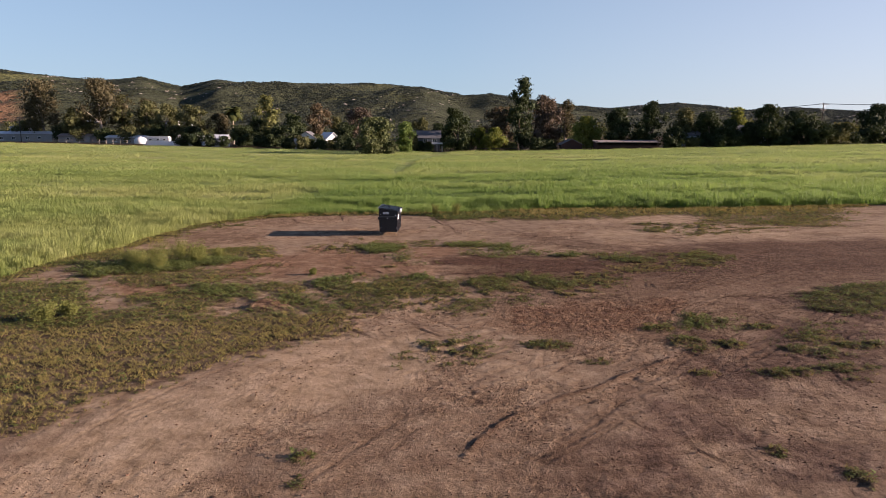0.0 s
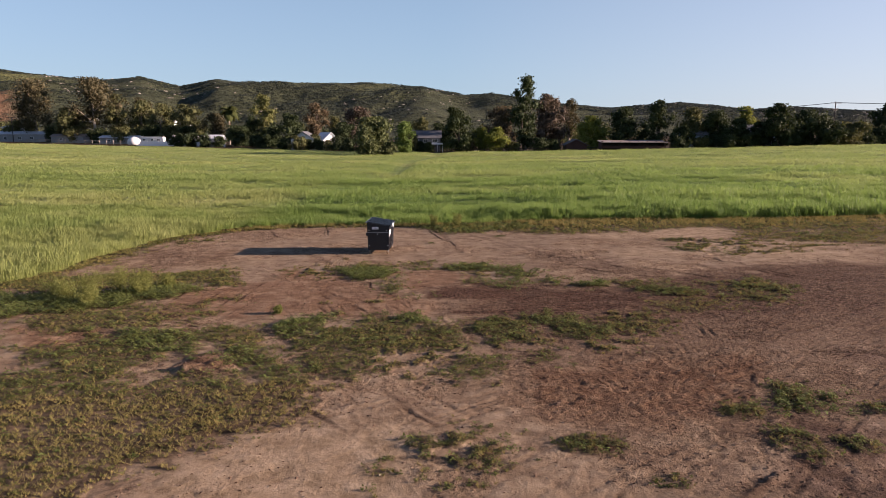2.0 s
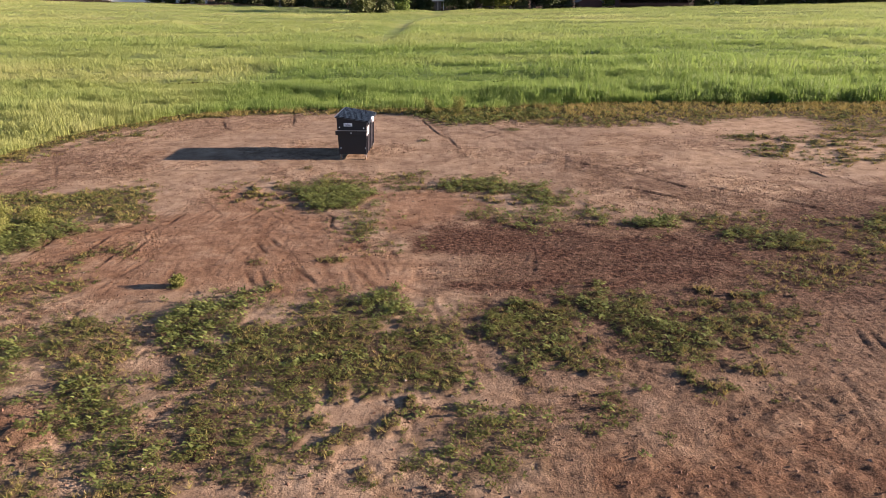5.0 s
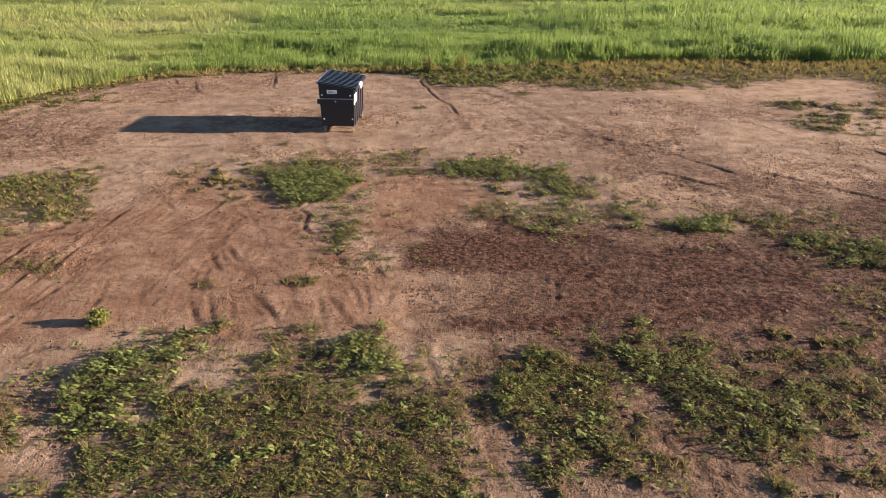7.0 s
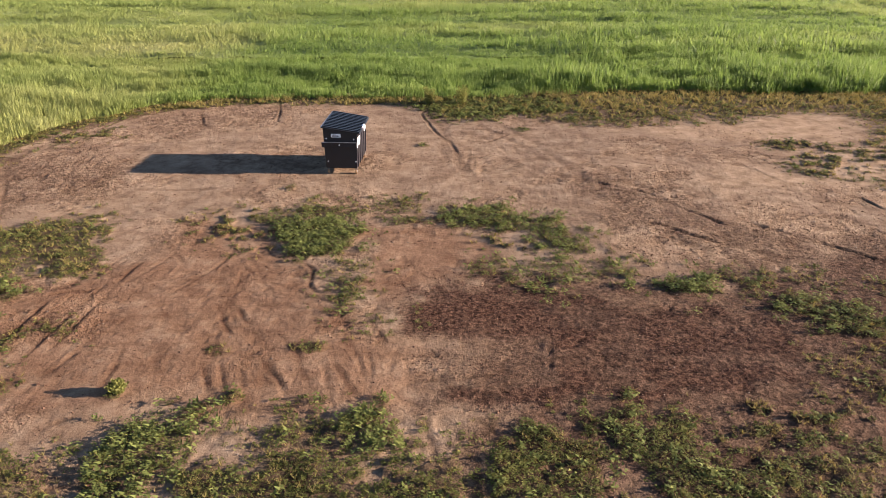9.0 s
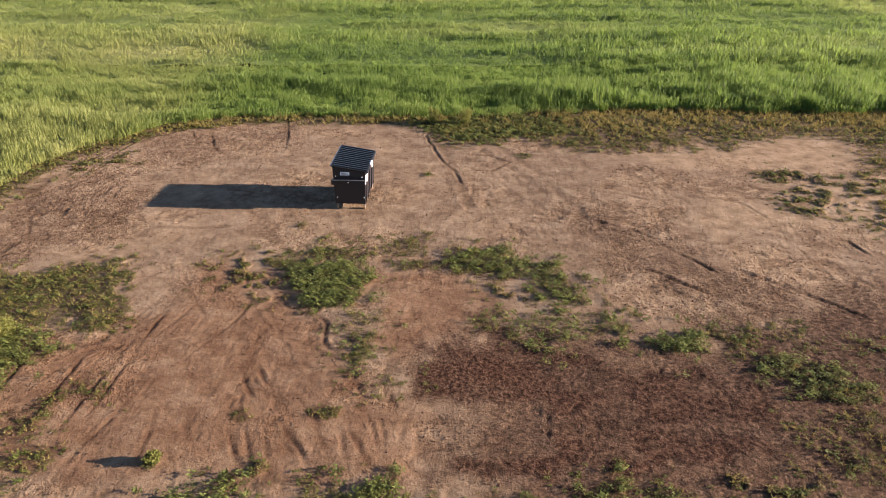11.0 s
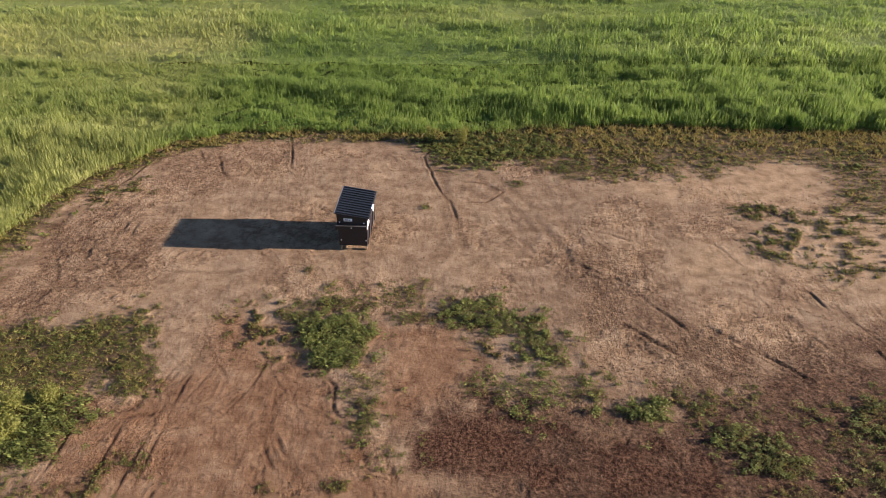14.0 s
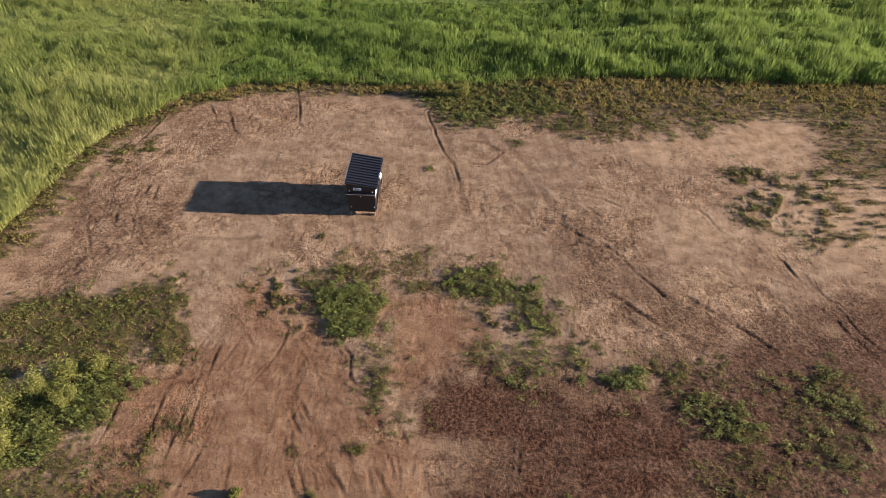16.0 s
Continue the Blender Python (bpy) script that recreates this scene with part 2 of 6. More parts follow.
DRY_MAT = [(-9.4, 12.2), (-8.3, 12.8), (-8.1, 13.6), (-8.1, 14.4), (-7.4, 15.3), (-6.7, 16.1), (-5.9, 17.1), (-5.2, 18.3), (-3.7, 19.3), (-2.6, 21.5), (-4.1, 22), (-6.8, 21.1), (-8.6, 21.1), (-14.7, 19.7)]
GREEN_MAT = [(-20.4, 27.1), (-14.3, 27), (-11.5, 21.9), (-9.9, 23.3), (-10.7, 26.4), (-9.3, 25.7), (-7.3, 24.1), (-8.4, 20.5), (-14.9, 19.4)]
STRAY_MID = [(-0.7, 18.5), (0.3, 19.1), (1.1, 18.5), (1.2, 17.8), (0.4, 16.9), (-0.4, 17.1)]
EAST_ISLE = [(12.6, 23.9), (15, 25.1), (18.2, 25.4), (15.7, 21.8), (12.6, 21.3), (12.1, 22)]
EAST_ISLET = [(10.1, 19.2), (11.6, 20), (11.1, 18.7), (10.3, 17.4), (9.8, 17.7)]
# outline, thickness, height, dryness, softness of the rim
WEED_PATCHES = [(MAT_WEST, 0.9, 0.9, 0.25, 0.25), (TALL_WEST, 1, 2.2, 0.1, 0.25), (LOW_WEST, 0.7, 0.8, 0.3, 0.25), (SPARSE_FAN, 0.3, 0.5, 0.4, 0.5),
                (HEART, 1, 2, 0, 0.12), (HEART_TOP, 0.72, 1, 0.1, 0.25), (SPECK_A, 0.6, 0.8, 0.1, 0.25), (SPECK_B, 0.6, 0.8, 0.1, 0.25),
                (TONGUE, 0.62, 1, 0.25, 0.25), (CRESCENT, 0.86, 1.3, 0.08, 0.18), (CRESCENT_IN, 0.5, 0.8, 0.6, 0.25), (CHAIN, 0.66, 1.2, 0.1, 0.25),
                (CHAIN_END, 0.85, 1.5, 0, 0.18), (BUD_A, 0.6, 1, 0.2, 0.25), (BUD_B, 0.7, 1, 0.2, 0.25), (WEDGE, 0.9, 1.3, 0.3, 0.22),
                (SOUTH_EAST, 0.62, 0.9, 0.45, 0.4), (EAST_MOUND, 0.8, 1.2, 0.35, 0.25), (EAST_SPECK, 0.5, 0.8, 0.2, 0.25), (EAST_SPARSE, 0.5, 0.8, 0.25, 0.5),
                (EAST_DOTS, 0.3, 0.7, 0.35, 0.8), (FRINGE, 0.85, 1.1, 0.45, 0.5), (FRINGE_GREEN, 1, 1.3, 0.12, 0.4), (EDGE_PATCH, 0.5, 0.8, 0.35, 0.25),
                (EDGE_WEST, 0.55, 0.9, 0.6, 0.25), (PLOT_WEST, 0.75, 1, 0.4, 0.25), (PLOT_BROAD, 0.85, 1.4, 0.05, 0.25), (PLOT_MAIN, 0.94, 1, 0.2, 0.25),
                (RIM_TUFT, 0.9, 1.5, 0, 0.12), (RIM_SPECK, 0.5, 0.9, 0.1, 0.15), (PLOT_EAST, 0.95, 1.05, 0.15, 0.2), (PLOT_FAR_EAST, 0.97, 1.1, 0.1, 0.2),
                (PLOT_TAIL, 0.75, 1, 0.35, 0.3), (PLOT_RIM, 0.32, 0.7, 0.5, 0.5), (PLOT_FOOT, 0.34, 0.6, 0.4, 0.4), (MEADOW_TOP, 0.7, 0.9, 0.35, 0.25),
                (MEADOW_LUSH, 0.85, 1.3, 0.05, 0.25), (MEADOW_WEST, 0.82, 1, 0.3, 0.25), (MEADOW_MID, 0.82, 1.2, 0.15, 0.25), (MEADOW_INNER, 0.75, 1, 0.2, 0.25),
                (MEADOW_THIN, 0.35, 0.7, 0.4, 0.5), (MEADOW_EAST, 0.68, 1, 0.15, 0.25), (MEADOW_SPECK, 0.6, 0.9, 0.1, 0.25), (CORNER_TUFT, 0.8, 1.3, 0.1, 0.25),
                (DRY_MAT, 0.85, 0.7, 0.85, 0.3), (GREEN_MAT, 0.82, 1.1, 0.2, 0.3), (STRAY_MID, 0.5, 0.9, 0.3, 0.3), (EAST_ISLE, 0.75, 1.1, 0.1, 0.3),
                (EAST_ISLET, 0.65, 1.2, 0.2, 0.2)]
# small tufts: x, y, half widths
TUFTS_NEAR = [(2.9, 18.5, 0.6, 0.4), (6.4, 19.9, 0.4, 0.4), (7.8, 20.9, 0.5, 0.7), (6.8, 18.3, 0.4, 0.7), (7.8, 18.3, 0.6, 0.4), (9.3, 20.0, 0.5, 0.3), (9.4, 17.8, 0.4, 0.3), (11.4, 18.1, 0.6, 0.3), (8.2, 16.0, 0.7, 0.3), (10.0, 16.3, 0.6, 0.4), (9.7, 15.5, 0.4, 0.2), (-2.6, 11.9, 0.2, 0.3), (-2.5, 10.9, 0.18, 0.2), (6.1, 11.9, 0.2, 0.2)]
TUFTS_FAR = [(7.1, 10.9, 0.2, 0.3), (-9.0, 13.9, 0.3, 0.2), (-8.0, 14.5, 0.2, 0.2), (6.4, 16.1, 0.3, 0.2), (4.0, 17.0, 0.3, 0.2), (-4.7, 39.3, 0.2, 0.2), (-0.5, 38.8, 0.15, 0.2), (-4.1, 29.7, 0.2, 0.2), (3.3, 46.0, 0.3, 0.3), (12.7, 43.2, 0.4, 0.4), (12.6, 43.8, 0.2, 0.2), (-0.6, 44.0, 0.15, 0.2), (-2.3, 29.8, 0.4, 0.2), (-3.4, 28.2, 0.15, 0.2), (-5.5, 28.4, 0.15, 0.2)]
# kinds of soil, in plan
RED_FAN = [(-7.7, 36), (-7, 36.8), (-4.1, 36.4), (-3.4, 34), (-2.6, 31.9), (-1.3, 30.9), (-0.2, 28), (-9.8, 27.9), (-10, 29.6), (-9.8, 31.6), (-9.9, 32.9), (-8.7, 33), (-8.1, 33.5), (-7.3, 34)]
RED_INNER = [(-1.8, 36.2), (-0, 36.4), (1.4, 34.9), (1.1, 33.6), (0.2, 32.6), (-1, 31.9), (-1.6, 32.6), (-1.5, 34.1)]
RED_MEADOW = [(-13.2, 26.7), (-10, 26.4), (-9.1, 25), (-11.7, 24.7)]
DARK_BED = [(-0.6, 31.3), (-0.3, 32.1), (1.1, 32.7), (2.9, 32.7), (5.1, 31.6), (7, 31.2), (7.7, 29.9), (7, 28), (5.3, 27.9), (4, 27.8), (2.2, 28), (0.4, 28.1), (0, 28.5), (0.2, 29.7), (-0.4, 30.2)]
SMOOTH_BED = [(-0.2, 30), (2.2, 30.1), (2.1, 28.7), (0.4, 28.6), (-0.3, 27.8), (-0.6, 28.5)]
DAMP_BAND = [(4.8, 39.9), (6.9, 37.8), (8.3, 36.9), (9.8, 34.4), (11.4, 32.7), (13.5, 31.5), (12.7, 29.9), (10.4, 31.8), (9.4, 32.9), (7.8, 33.9), (5.9, 35.7), (4.6, 37.8)]
BROWN_EAST = [(0.2, 28.5), (1.2, 21), (3, 19), (7, 18.5), (11, 21), (18, 26), (24, 30), (24, 37), (15, 36.5), (11, 34.5), (8.5, 33.3), (4, 32.8), (0.5, 32)]
BROWN_NEAR = [(-4, 9.2), (-3.5, 11.9), (-2.6, 13.5), (-1.1, 14.7), (0.2, 15.3), (2.5, 13.7), (3.4, 12.2), (3.4, 9.1)]
PALE_FAR = [(8.2, 46.5), (11, 46.9), (14, 48.1), (17.4, 48.7), (17.3, 46.2), (15.7, 44), (12.8, 44.2), (10.5, 45.1), (8.3, 44.2)]
PALE_EAST = [(15.1, 43.6), (17.1, 44), (21.9, 42.8), (18.7, 37), (14.3, 37.2), (13.2, 38.6), (11.4, 39.1), (9.4, 38.7), (8, 39.2), (10.1, 41.3), (12, 40.1)]
PALE_ROAD = [(-8, 10.2), (-7.7, 12.2), (-7.4, 13.5), (-6.7, 14.9), (-5.2, 16.7), (-3.6, 19), (-2.4, 19.6), (-0.1, 18.9), (-0.5, 17.1), (-1.1, 15.5), (-2.3, 14.7), (-3.8, 13), (-4.1, 11.5), (-4.8, 10.2)]
GREY_EAST = [(1.7, 10), (3.3, 12.9), (4.9, 16.6), (7.4, 18.9), (12.4, 23.3), (20.3, 26.6), (8, 9.9)]
ROUGH_WEST = [(-15.4, 42.1), (-13.3, 43.8), (-11.4, 42.3), (-10.3, 39.9), (-10.9, 38.2), (-12.6, 37), (-15.7, 36), (-16.4, 37.5), (-14.6, 39.2)]
ROUGH_NORTH = [(-13.6, 48.8), (-9.3, 50.9), (-6.8, 51.6), (-6.1, 47.4), (-8.1, 46.1), (-10.9, 44.9), (-12.5, 46.1)]
CHURNED = [(2.2, 22.6), (4, 23.3), (5.2, 23.2), (6.3, 23.2), (7.9, 23.8), (8, 22.2), (7.7, 21.1), (6.5, 19.7), (4.8, 19.4), (2.6, 19.4), (1.7, 19.8), (2, 21.2)]
MOUND = [(-6.8, 23.1), (-6.6, 23.8), (-6.1, 23.9), (-5.4, 23.2), (-5.3, 22.5), (-6.2, 22.5)]


def weed_cover(x, y):
    """How thickly weeds cover the ground (0 to 1), how tall they stand and how dry they are."""
    clumps = sstep(0.34, 0.62, fbm(x * 1.1, y * 1.1, 4, 3))
    fine = sstep(0.30, 0.60, fbm(x * 3.2, y * 3.2, 3, 8))
    dots = fbm(x * 3.8, y * 3.8, 3, 16)
    ragged = 0.9 * (fbm(x * 2.9, y * 2.9, 3, 19) - 0.5)
    cover, tall, dry = np.zeros(np.shape(x)), np.full(np.shape(x), 0.7), np.full(np.shape(x), 0.3)
    for k, (outline, thick, height, dryness, soft) in enumerate(WEED_PATCHES):
        d = inset(x, y, outline, 0.22 + 0.4 * soft, 110 + k) + ragged
        inner = sstep(-soft, soft, d)
        if thick > 0.58:
            thin = 0.0 if thick >= 0.9 or outline[0][1] < 28.5 else 0.32
            w = inner * thick * (0.78 - thin + (0.22 + thin) * clumps) * (0.72 - thin + (0.28 + thin) * fine)
        else:
            w = inner * sstep(0.60 - 0.22 * thick, 0.70 - 0.22 * thick, dots) * 0.85
        w = np.maximum(w, 0.7 * thick * sstep(-0.9, -0.1, d) * sstep(0.55, 0.66, dots))
        more = w > cover
        cover, tall, dry = np.where(more, w, cover), np.where(more, height, tall), np.where(more, dryness, dry)
    for k, (cx, cy, rx, ry) in enumerate(TUFTS_NEAR + TUFTS_FAR):
        w = blob(x, y, cx, cy, rx, ry, 60 + k, 1.3) * (0.35 + 0.55 * fine)
        tall, dry = np.where(w > cover, 1.0, tall), np.where(w > cover, 0.25, dry)
        cover = np.maximum(cover, w)
    for k, way in enumerate(BARE_WAYS):
        cover = cover * (1 - 0.65 * np.exp(-(line_dist(x, y, way) / 0.28) ** 4) * sstep(0.25, 0.5, vnoise(x * 2.5, y * 2.5, 150 + k)))
    edge = crop_depth(x, y)
    w = sstep(-1.3, -0.2, edge) * (0.35 + 0.65 * fine)
    tall, dry = np.where(w > cover, 0.9, tall), np.where((w > cover) & (x < 0), 0.35, dry)
    return np.maximum(cover, w), tall, dry


# worn lines left by wheels, each from end to end
RUTS_EAST = [[(4.9, 39.9), (5.8, 39.2), (6.5, 38.6), (6.9, 37.8), (7.5, 36.7), (8.1, 35.7)], [(4.9, 39.6), (5.7, 38.8), (6.5, 38.1), (6.9, 37.6)], [(5.7, 36.4), (6.2, 36.1), (6.8, 35.4), (7.4, 34.7), (8.1, 34.1)],
             [(8.4, 36.4), (9.2, 35.6), (9.9, 34.8), (10.5, 34.2), (11.2, 33.2)], [(10.2, 41.3), (10.6, 40.6), (10.9, 39.7), (11.2, 39.1)], [(12.1, 38.4), (12.7, 38), (12.8, 37.5), (13, 36.9)],
             [(4.7, 38.7), (5.5, 38.5), (6.3, 38)], [(5.4, 42.3), (6.5, 41.8), (7.5, 41.1)], [(2.6, 40.1), (3.7, 39.7), (4.4, 39.1)]]
RUTS_DEEP = [[(13.3, 37), (13.5, 36.2), (13.8, 35.4), (14, 34.5), (14.2, 34), (14.8, 33.1)], [(13.4, 35.4), (13.6, 34.4), (13.9, 33.8), (14.3, 33.1)], [(-3.4, 34.1), (-2.9, 33.2), (-2.8, 32.4), (-2.4, 31.9)],
             [(-4.6, 31.4), (-4.3, 30.8), (-4, 30.3), (-3.7, 30)], [(-4.3, 31.5), (-3.9, 30.9), (-3.5, 30.5)]]
RUTS_FAN = [[(-7.2, 34), (-7.3, 32.7), (-7.3, 31.6), (-7.3, 30.4), (-7.3, 29.3)], [(-5.1, 34.8), (-5.2, 33.7), (-5.5, 32.8), (-5.9, 32), (-6.1, 31.6)], [(-5.1, 34), (-5.4, 33.1), (-5.9, 32.5), (-6.3, 31.8)],
            [(-7.6, 36.2), (-7, 34.9), (-6.5, 34.2), (-5.9, 33.4)], [(-3.2, 30.5), (-2.6, 29.7), (-2.2, 29)], [(-3.2, 29.5), (-2.9, 29), (-2.4, 28.2)],
            [(-4.3, 29.4), (-4, 28.8), (-3.6, 28.1)], [(-6, 30.1), (-5.9, 29.5), (-5.8, 28.8), (-5.7, 28.1)], [(-1.3, 30.9), (-1, 30.3), (-0.7, 29.7)],
            [(-9.8, 29.6), (-9.7, 30.2), (-9.7, 30.9), (-9.7, 32.5)], [(-8.4, 29.6), (-8.4, 30.6), (-8.4, 32)], [(-7.7, 28.9), (-7.6, 31.2), (-7.6, 33)],
            [(-6.5, 31.3), (-6.7, 30.3), (-6.8, 29.6), (-7, 28.8), (-7.1, 28.1)], [(-6.4, 27.2), (-6.1, 27.5), (-5.6, 27.8)], [(-3.4, 29.7), (-2.9, 28.9), (-2.4, 28.2)]]
BED_STEP = [(2.4, 30.4), (2.3, 29.5), (2.2, 28.7)]
RUTS_BED = [BED_STEP, [(5.7, 31.4), (6.1, 30.8), (6.3, 30.2), (6.6, 29.7)], [(5.4, 31.8), (4.9, 31), (4.4, 29.9)], [(5.1, 31.8), (4.7, 30.9), (4.2, 30)],
            [(9.7, 31.4), (10.1, 30.6), (10.2, 29.9), (9.7, 29)]]
RUTS_WEST = [[(-15.1, 44.2), (-15.2, 42.5), (-14.8, 40.9), (-13.8, 39.2), (-13, 37.6)], [(-15.3, 43.7), (-15.4, 41.7), (-15.2, 39.8), (-15.5, 38.1), (-16, 36.6)], [(-13.6, 48.6), (-14, 46.5), (-14.7, 44.2), (-14.8, 42.5)],
             [(-12.2, 50.3), (-11.1, 48.1), (-11.9, 47)], [(-10.8, 49.2), (-10, 47.1), (-9.1, 46.1)], [(-7.7, 51.6), (-7, 47.7), (-6.5, 46.9)],
             [(0, 50.8), (-0.9, 48.8), (-0.4, 46.7), (0.4, 44)], [(-0.2, 45.8), (0.4, 44.4), (0.7, 42.7)], [(0.7, 46.3), (1.9, 46.1), (2.7, 45.3), (1.9, 44.4), (0.9, 44.4)]]
RUTS_TRACKWAY = [[(0.7, 27.7), (0.8, 26.6), (0.8, 25.8), (0.9, 25), (1, 24.4)], [(-0.1, 27.8), (0.1, 27.1), (0.2, 26.4)], [(0.9, 27.9), (1.1, 27.3), (1.2, 26.9)],
                 [(-2, 29.5), (-1.5, 28.8), (-1, 27.8)], [(-2.6, 29.7), (-2.3, 28.9), (-2, 28.5)]]
RUTS_TURN = [[(2.7, 20.7), (3.1, 21.2), (3.6, 21.7), (4.3, 22.3)], [(2.8, 20.5), (3.3, 21), (3.7, 21.4)], [(4.8, 22.9), (5.2, 23.8), (5.5, 24.1), (6.1, 24.6)],
             [(10.9, 28.1), (9.2, 25.3), (8, 23.2), (7.4, 21.8), (7, 20.9), (6.6, 19.8)], [(7.9, 23.9), (7.7, 22.9), (7.7, 22.2), (7.8, 21.5)], [(5.9, 22.2), (6.8, 23.2), (7.6, 23.9)],
             [(6, 21.3), (6.8, 22.1), (7.6, 22.6)], [(4.9, 20.7), (5.2, 20.4), (5.7, 20.2)], [(4.6, 22.2), (4.4, 21.2), (4.2, 20.6)],
             [(2.4, 21.8), (2.2, 20.8), (2.1, 19.4)], [(3.4, 20.6), (3.7, 19.9)], [(3, 20.1), (3.7, 20.8), (4.2, 21.2)],
             [(4.3, 20.6), (4.2, 19.7)]]
RUTS_GATE = [[(-1.8, 22.2), (-1.2, 21.3), (-0.8, 20.4), (-0.3, 19.5)], [(-1.5, 22.3), (-0.9, 21.1), (-0.3, 20), (-0, 19.5)], [(-2.1, 19.8), (-1.9, 20.2), (-1.7, 20.7)],
             [(-2.4, 20.1), (-2.1, 20.4), (-1.9, 21)], [(-2.3, 21.3), (-1.9, 20.6), (-1.7, 20.2)], [(6.7, 24.2), (7.8, 25), (8.9, 25.7)],
             [(2, 21.2), (2.3, 20.6), (2.3, 20)]]
RUTS_NEAR = [[(-3.2, 20.4), (-2.2, 19.4), (-1.3, 18.3), (-0.3, 16.4)], [(-1.5, 21.6), (-0.8, 20.3), (0.1, 19)], [(-3.1, 16), (-2.6, 15.6), (-2.3, 15)],
             [(3.8, 13.8), (3.9, 13.2), (4.2, 12.6)], [(4.5, 12.4), (4.8, 11.8), (5.1, 11.2)], [(5.8, 13.5), (5.8, 12.8), (5.8, 12.1)],
             [(9.5, 16.4), (9.3, 15.2), (9.5, 13.9)], [(2.4, 15.9), (2.9, 15.1)], [(1.5, 15.1), (2.4, 15.8), (3.3, 17)]]
BANDS_FAR = [[(2.2, 47.5), (3.1, 45.6), (3.7, 44), (4.4, 41.5), (4.9, 39.9), (6.7, 38.1), (8.3, 35.7), (9.7, 34.1)], [(1.5, 47), (2.4, 45.3), (3.1, 43.8), (3.9, 41.6)], [(13, 36.9), (11.3, 37.8), (9.8, 38.7), (8.1, 39.4), (6.8, 40.8)],
             [(0, 50.5), (-0.6, 48.8), (0.1, 46.3), (0.5, 43.6), (1, 40.4)]]
BANDS_NEAR = [[(-7.8, 10.7), (-7.7, 12.2), (-7.6, 13.6), (-7.2, 15.2), (-6.4, 16.6), (-5.3, 18.6), (-3.7, 19.5)], [(-5.2, 17.3), (-4, 15.2), (-3.7, 12.3), (-3.4, 10.4)], [(-4.9, 10.5), (-5.1, 12.1), (-5.4, 13.7), (-4.8, 15.3)]]
ARC_INNER = [(-7.8, 10.5), (-7.6, 13.4), (-6.4, 16.4), (-3.6, 18.9), (-0.4, 21.2), (4.1, 22.8), (9.1, 26.2), (12.6, 29.4)]
ARC_OUTER = [(-1.3, 10.3), (0.7, 12.2), (2.6, 14.3), (5.8, 16.7), (9.5, 19.9), (13, 23.3), (16.7, 26.8), (21, 31)]
BERM = [(-2.8, 20.1), (-2.6, 20.7), (-2.9, 21.3)]
STONE_RIDGE = [(0.4, 11.8), (0.7, 12.5), (1.3, 13.4), (2, 14), (2.7, 14.7), (3.6, 15.2), (4.4, 16), (5.2, 16.6), (5.9, 17.2)]
BARE_WAYS = [RUTS_TRACKWAY[0], [(-5.6, 26.9), (-5.2, 25.9), (-4.9, 25.1), (-4.4, 24.0), (-4.0, 22.8)], [(3.0, 26.6), (3.4, 25.7), (3.6, 24.9)]]
RUT_SETS = ((RUTS_EAST, 0.060, 0.044, 0.4, 1.0), (RUTS_DEEP, 0.050, 0.028, 0.2, 1.0), (RUTS_FAN, 0.040, 0.028, 0, 0.9), (RUTS_BED, 0.05, 0.020, 0.3, 0.6), (RUTS_WEST, 0.055, 0.032, 0.4, 1.0), (RUTS_TRACKWAY, 0.055, 0.012, 0.6, 0.7),
            (RUTS_TURN, 0.042, 0.016, 0.4, 0.75), (RUTS_GATE, 0.048, 0.011, 0.4, 0.65), (RUTS_NEAR, 0.045, 0.026, 0.3, 1.0), ([STONE_RIDGE], 0.11, 0.012, 0.5, 1.0), (BANDS_FAR, 0.15, 0.009, 0.6, 0.5), (BANDS_NEAR, 0.16, 0.008, 0, 0.55))   # half width, depth, tread, strength of damp soil and painted shade
RIDGES = [(0.17, 0.055, STONE_RIDGE), (0.16, 0.03, BERM), (0.16, 0.07, [(-0.6, 22.4), (0.4, 21.8), (1.4, 21.7)]), (0.30, 0.12, [(-6.5, 22.8), (-5.7, 23.0)]), (0.16, 0.03, [(-2.9, 19.9), (-1.2, 20.7), (1.5, 20.2)])]


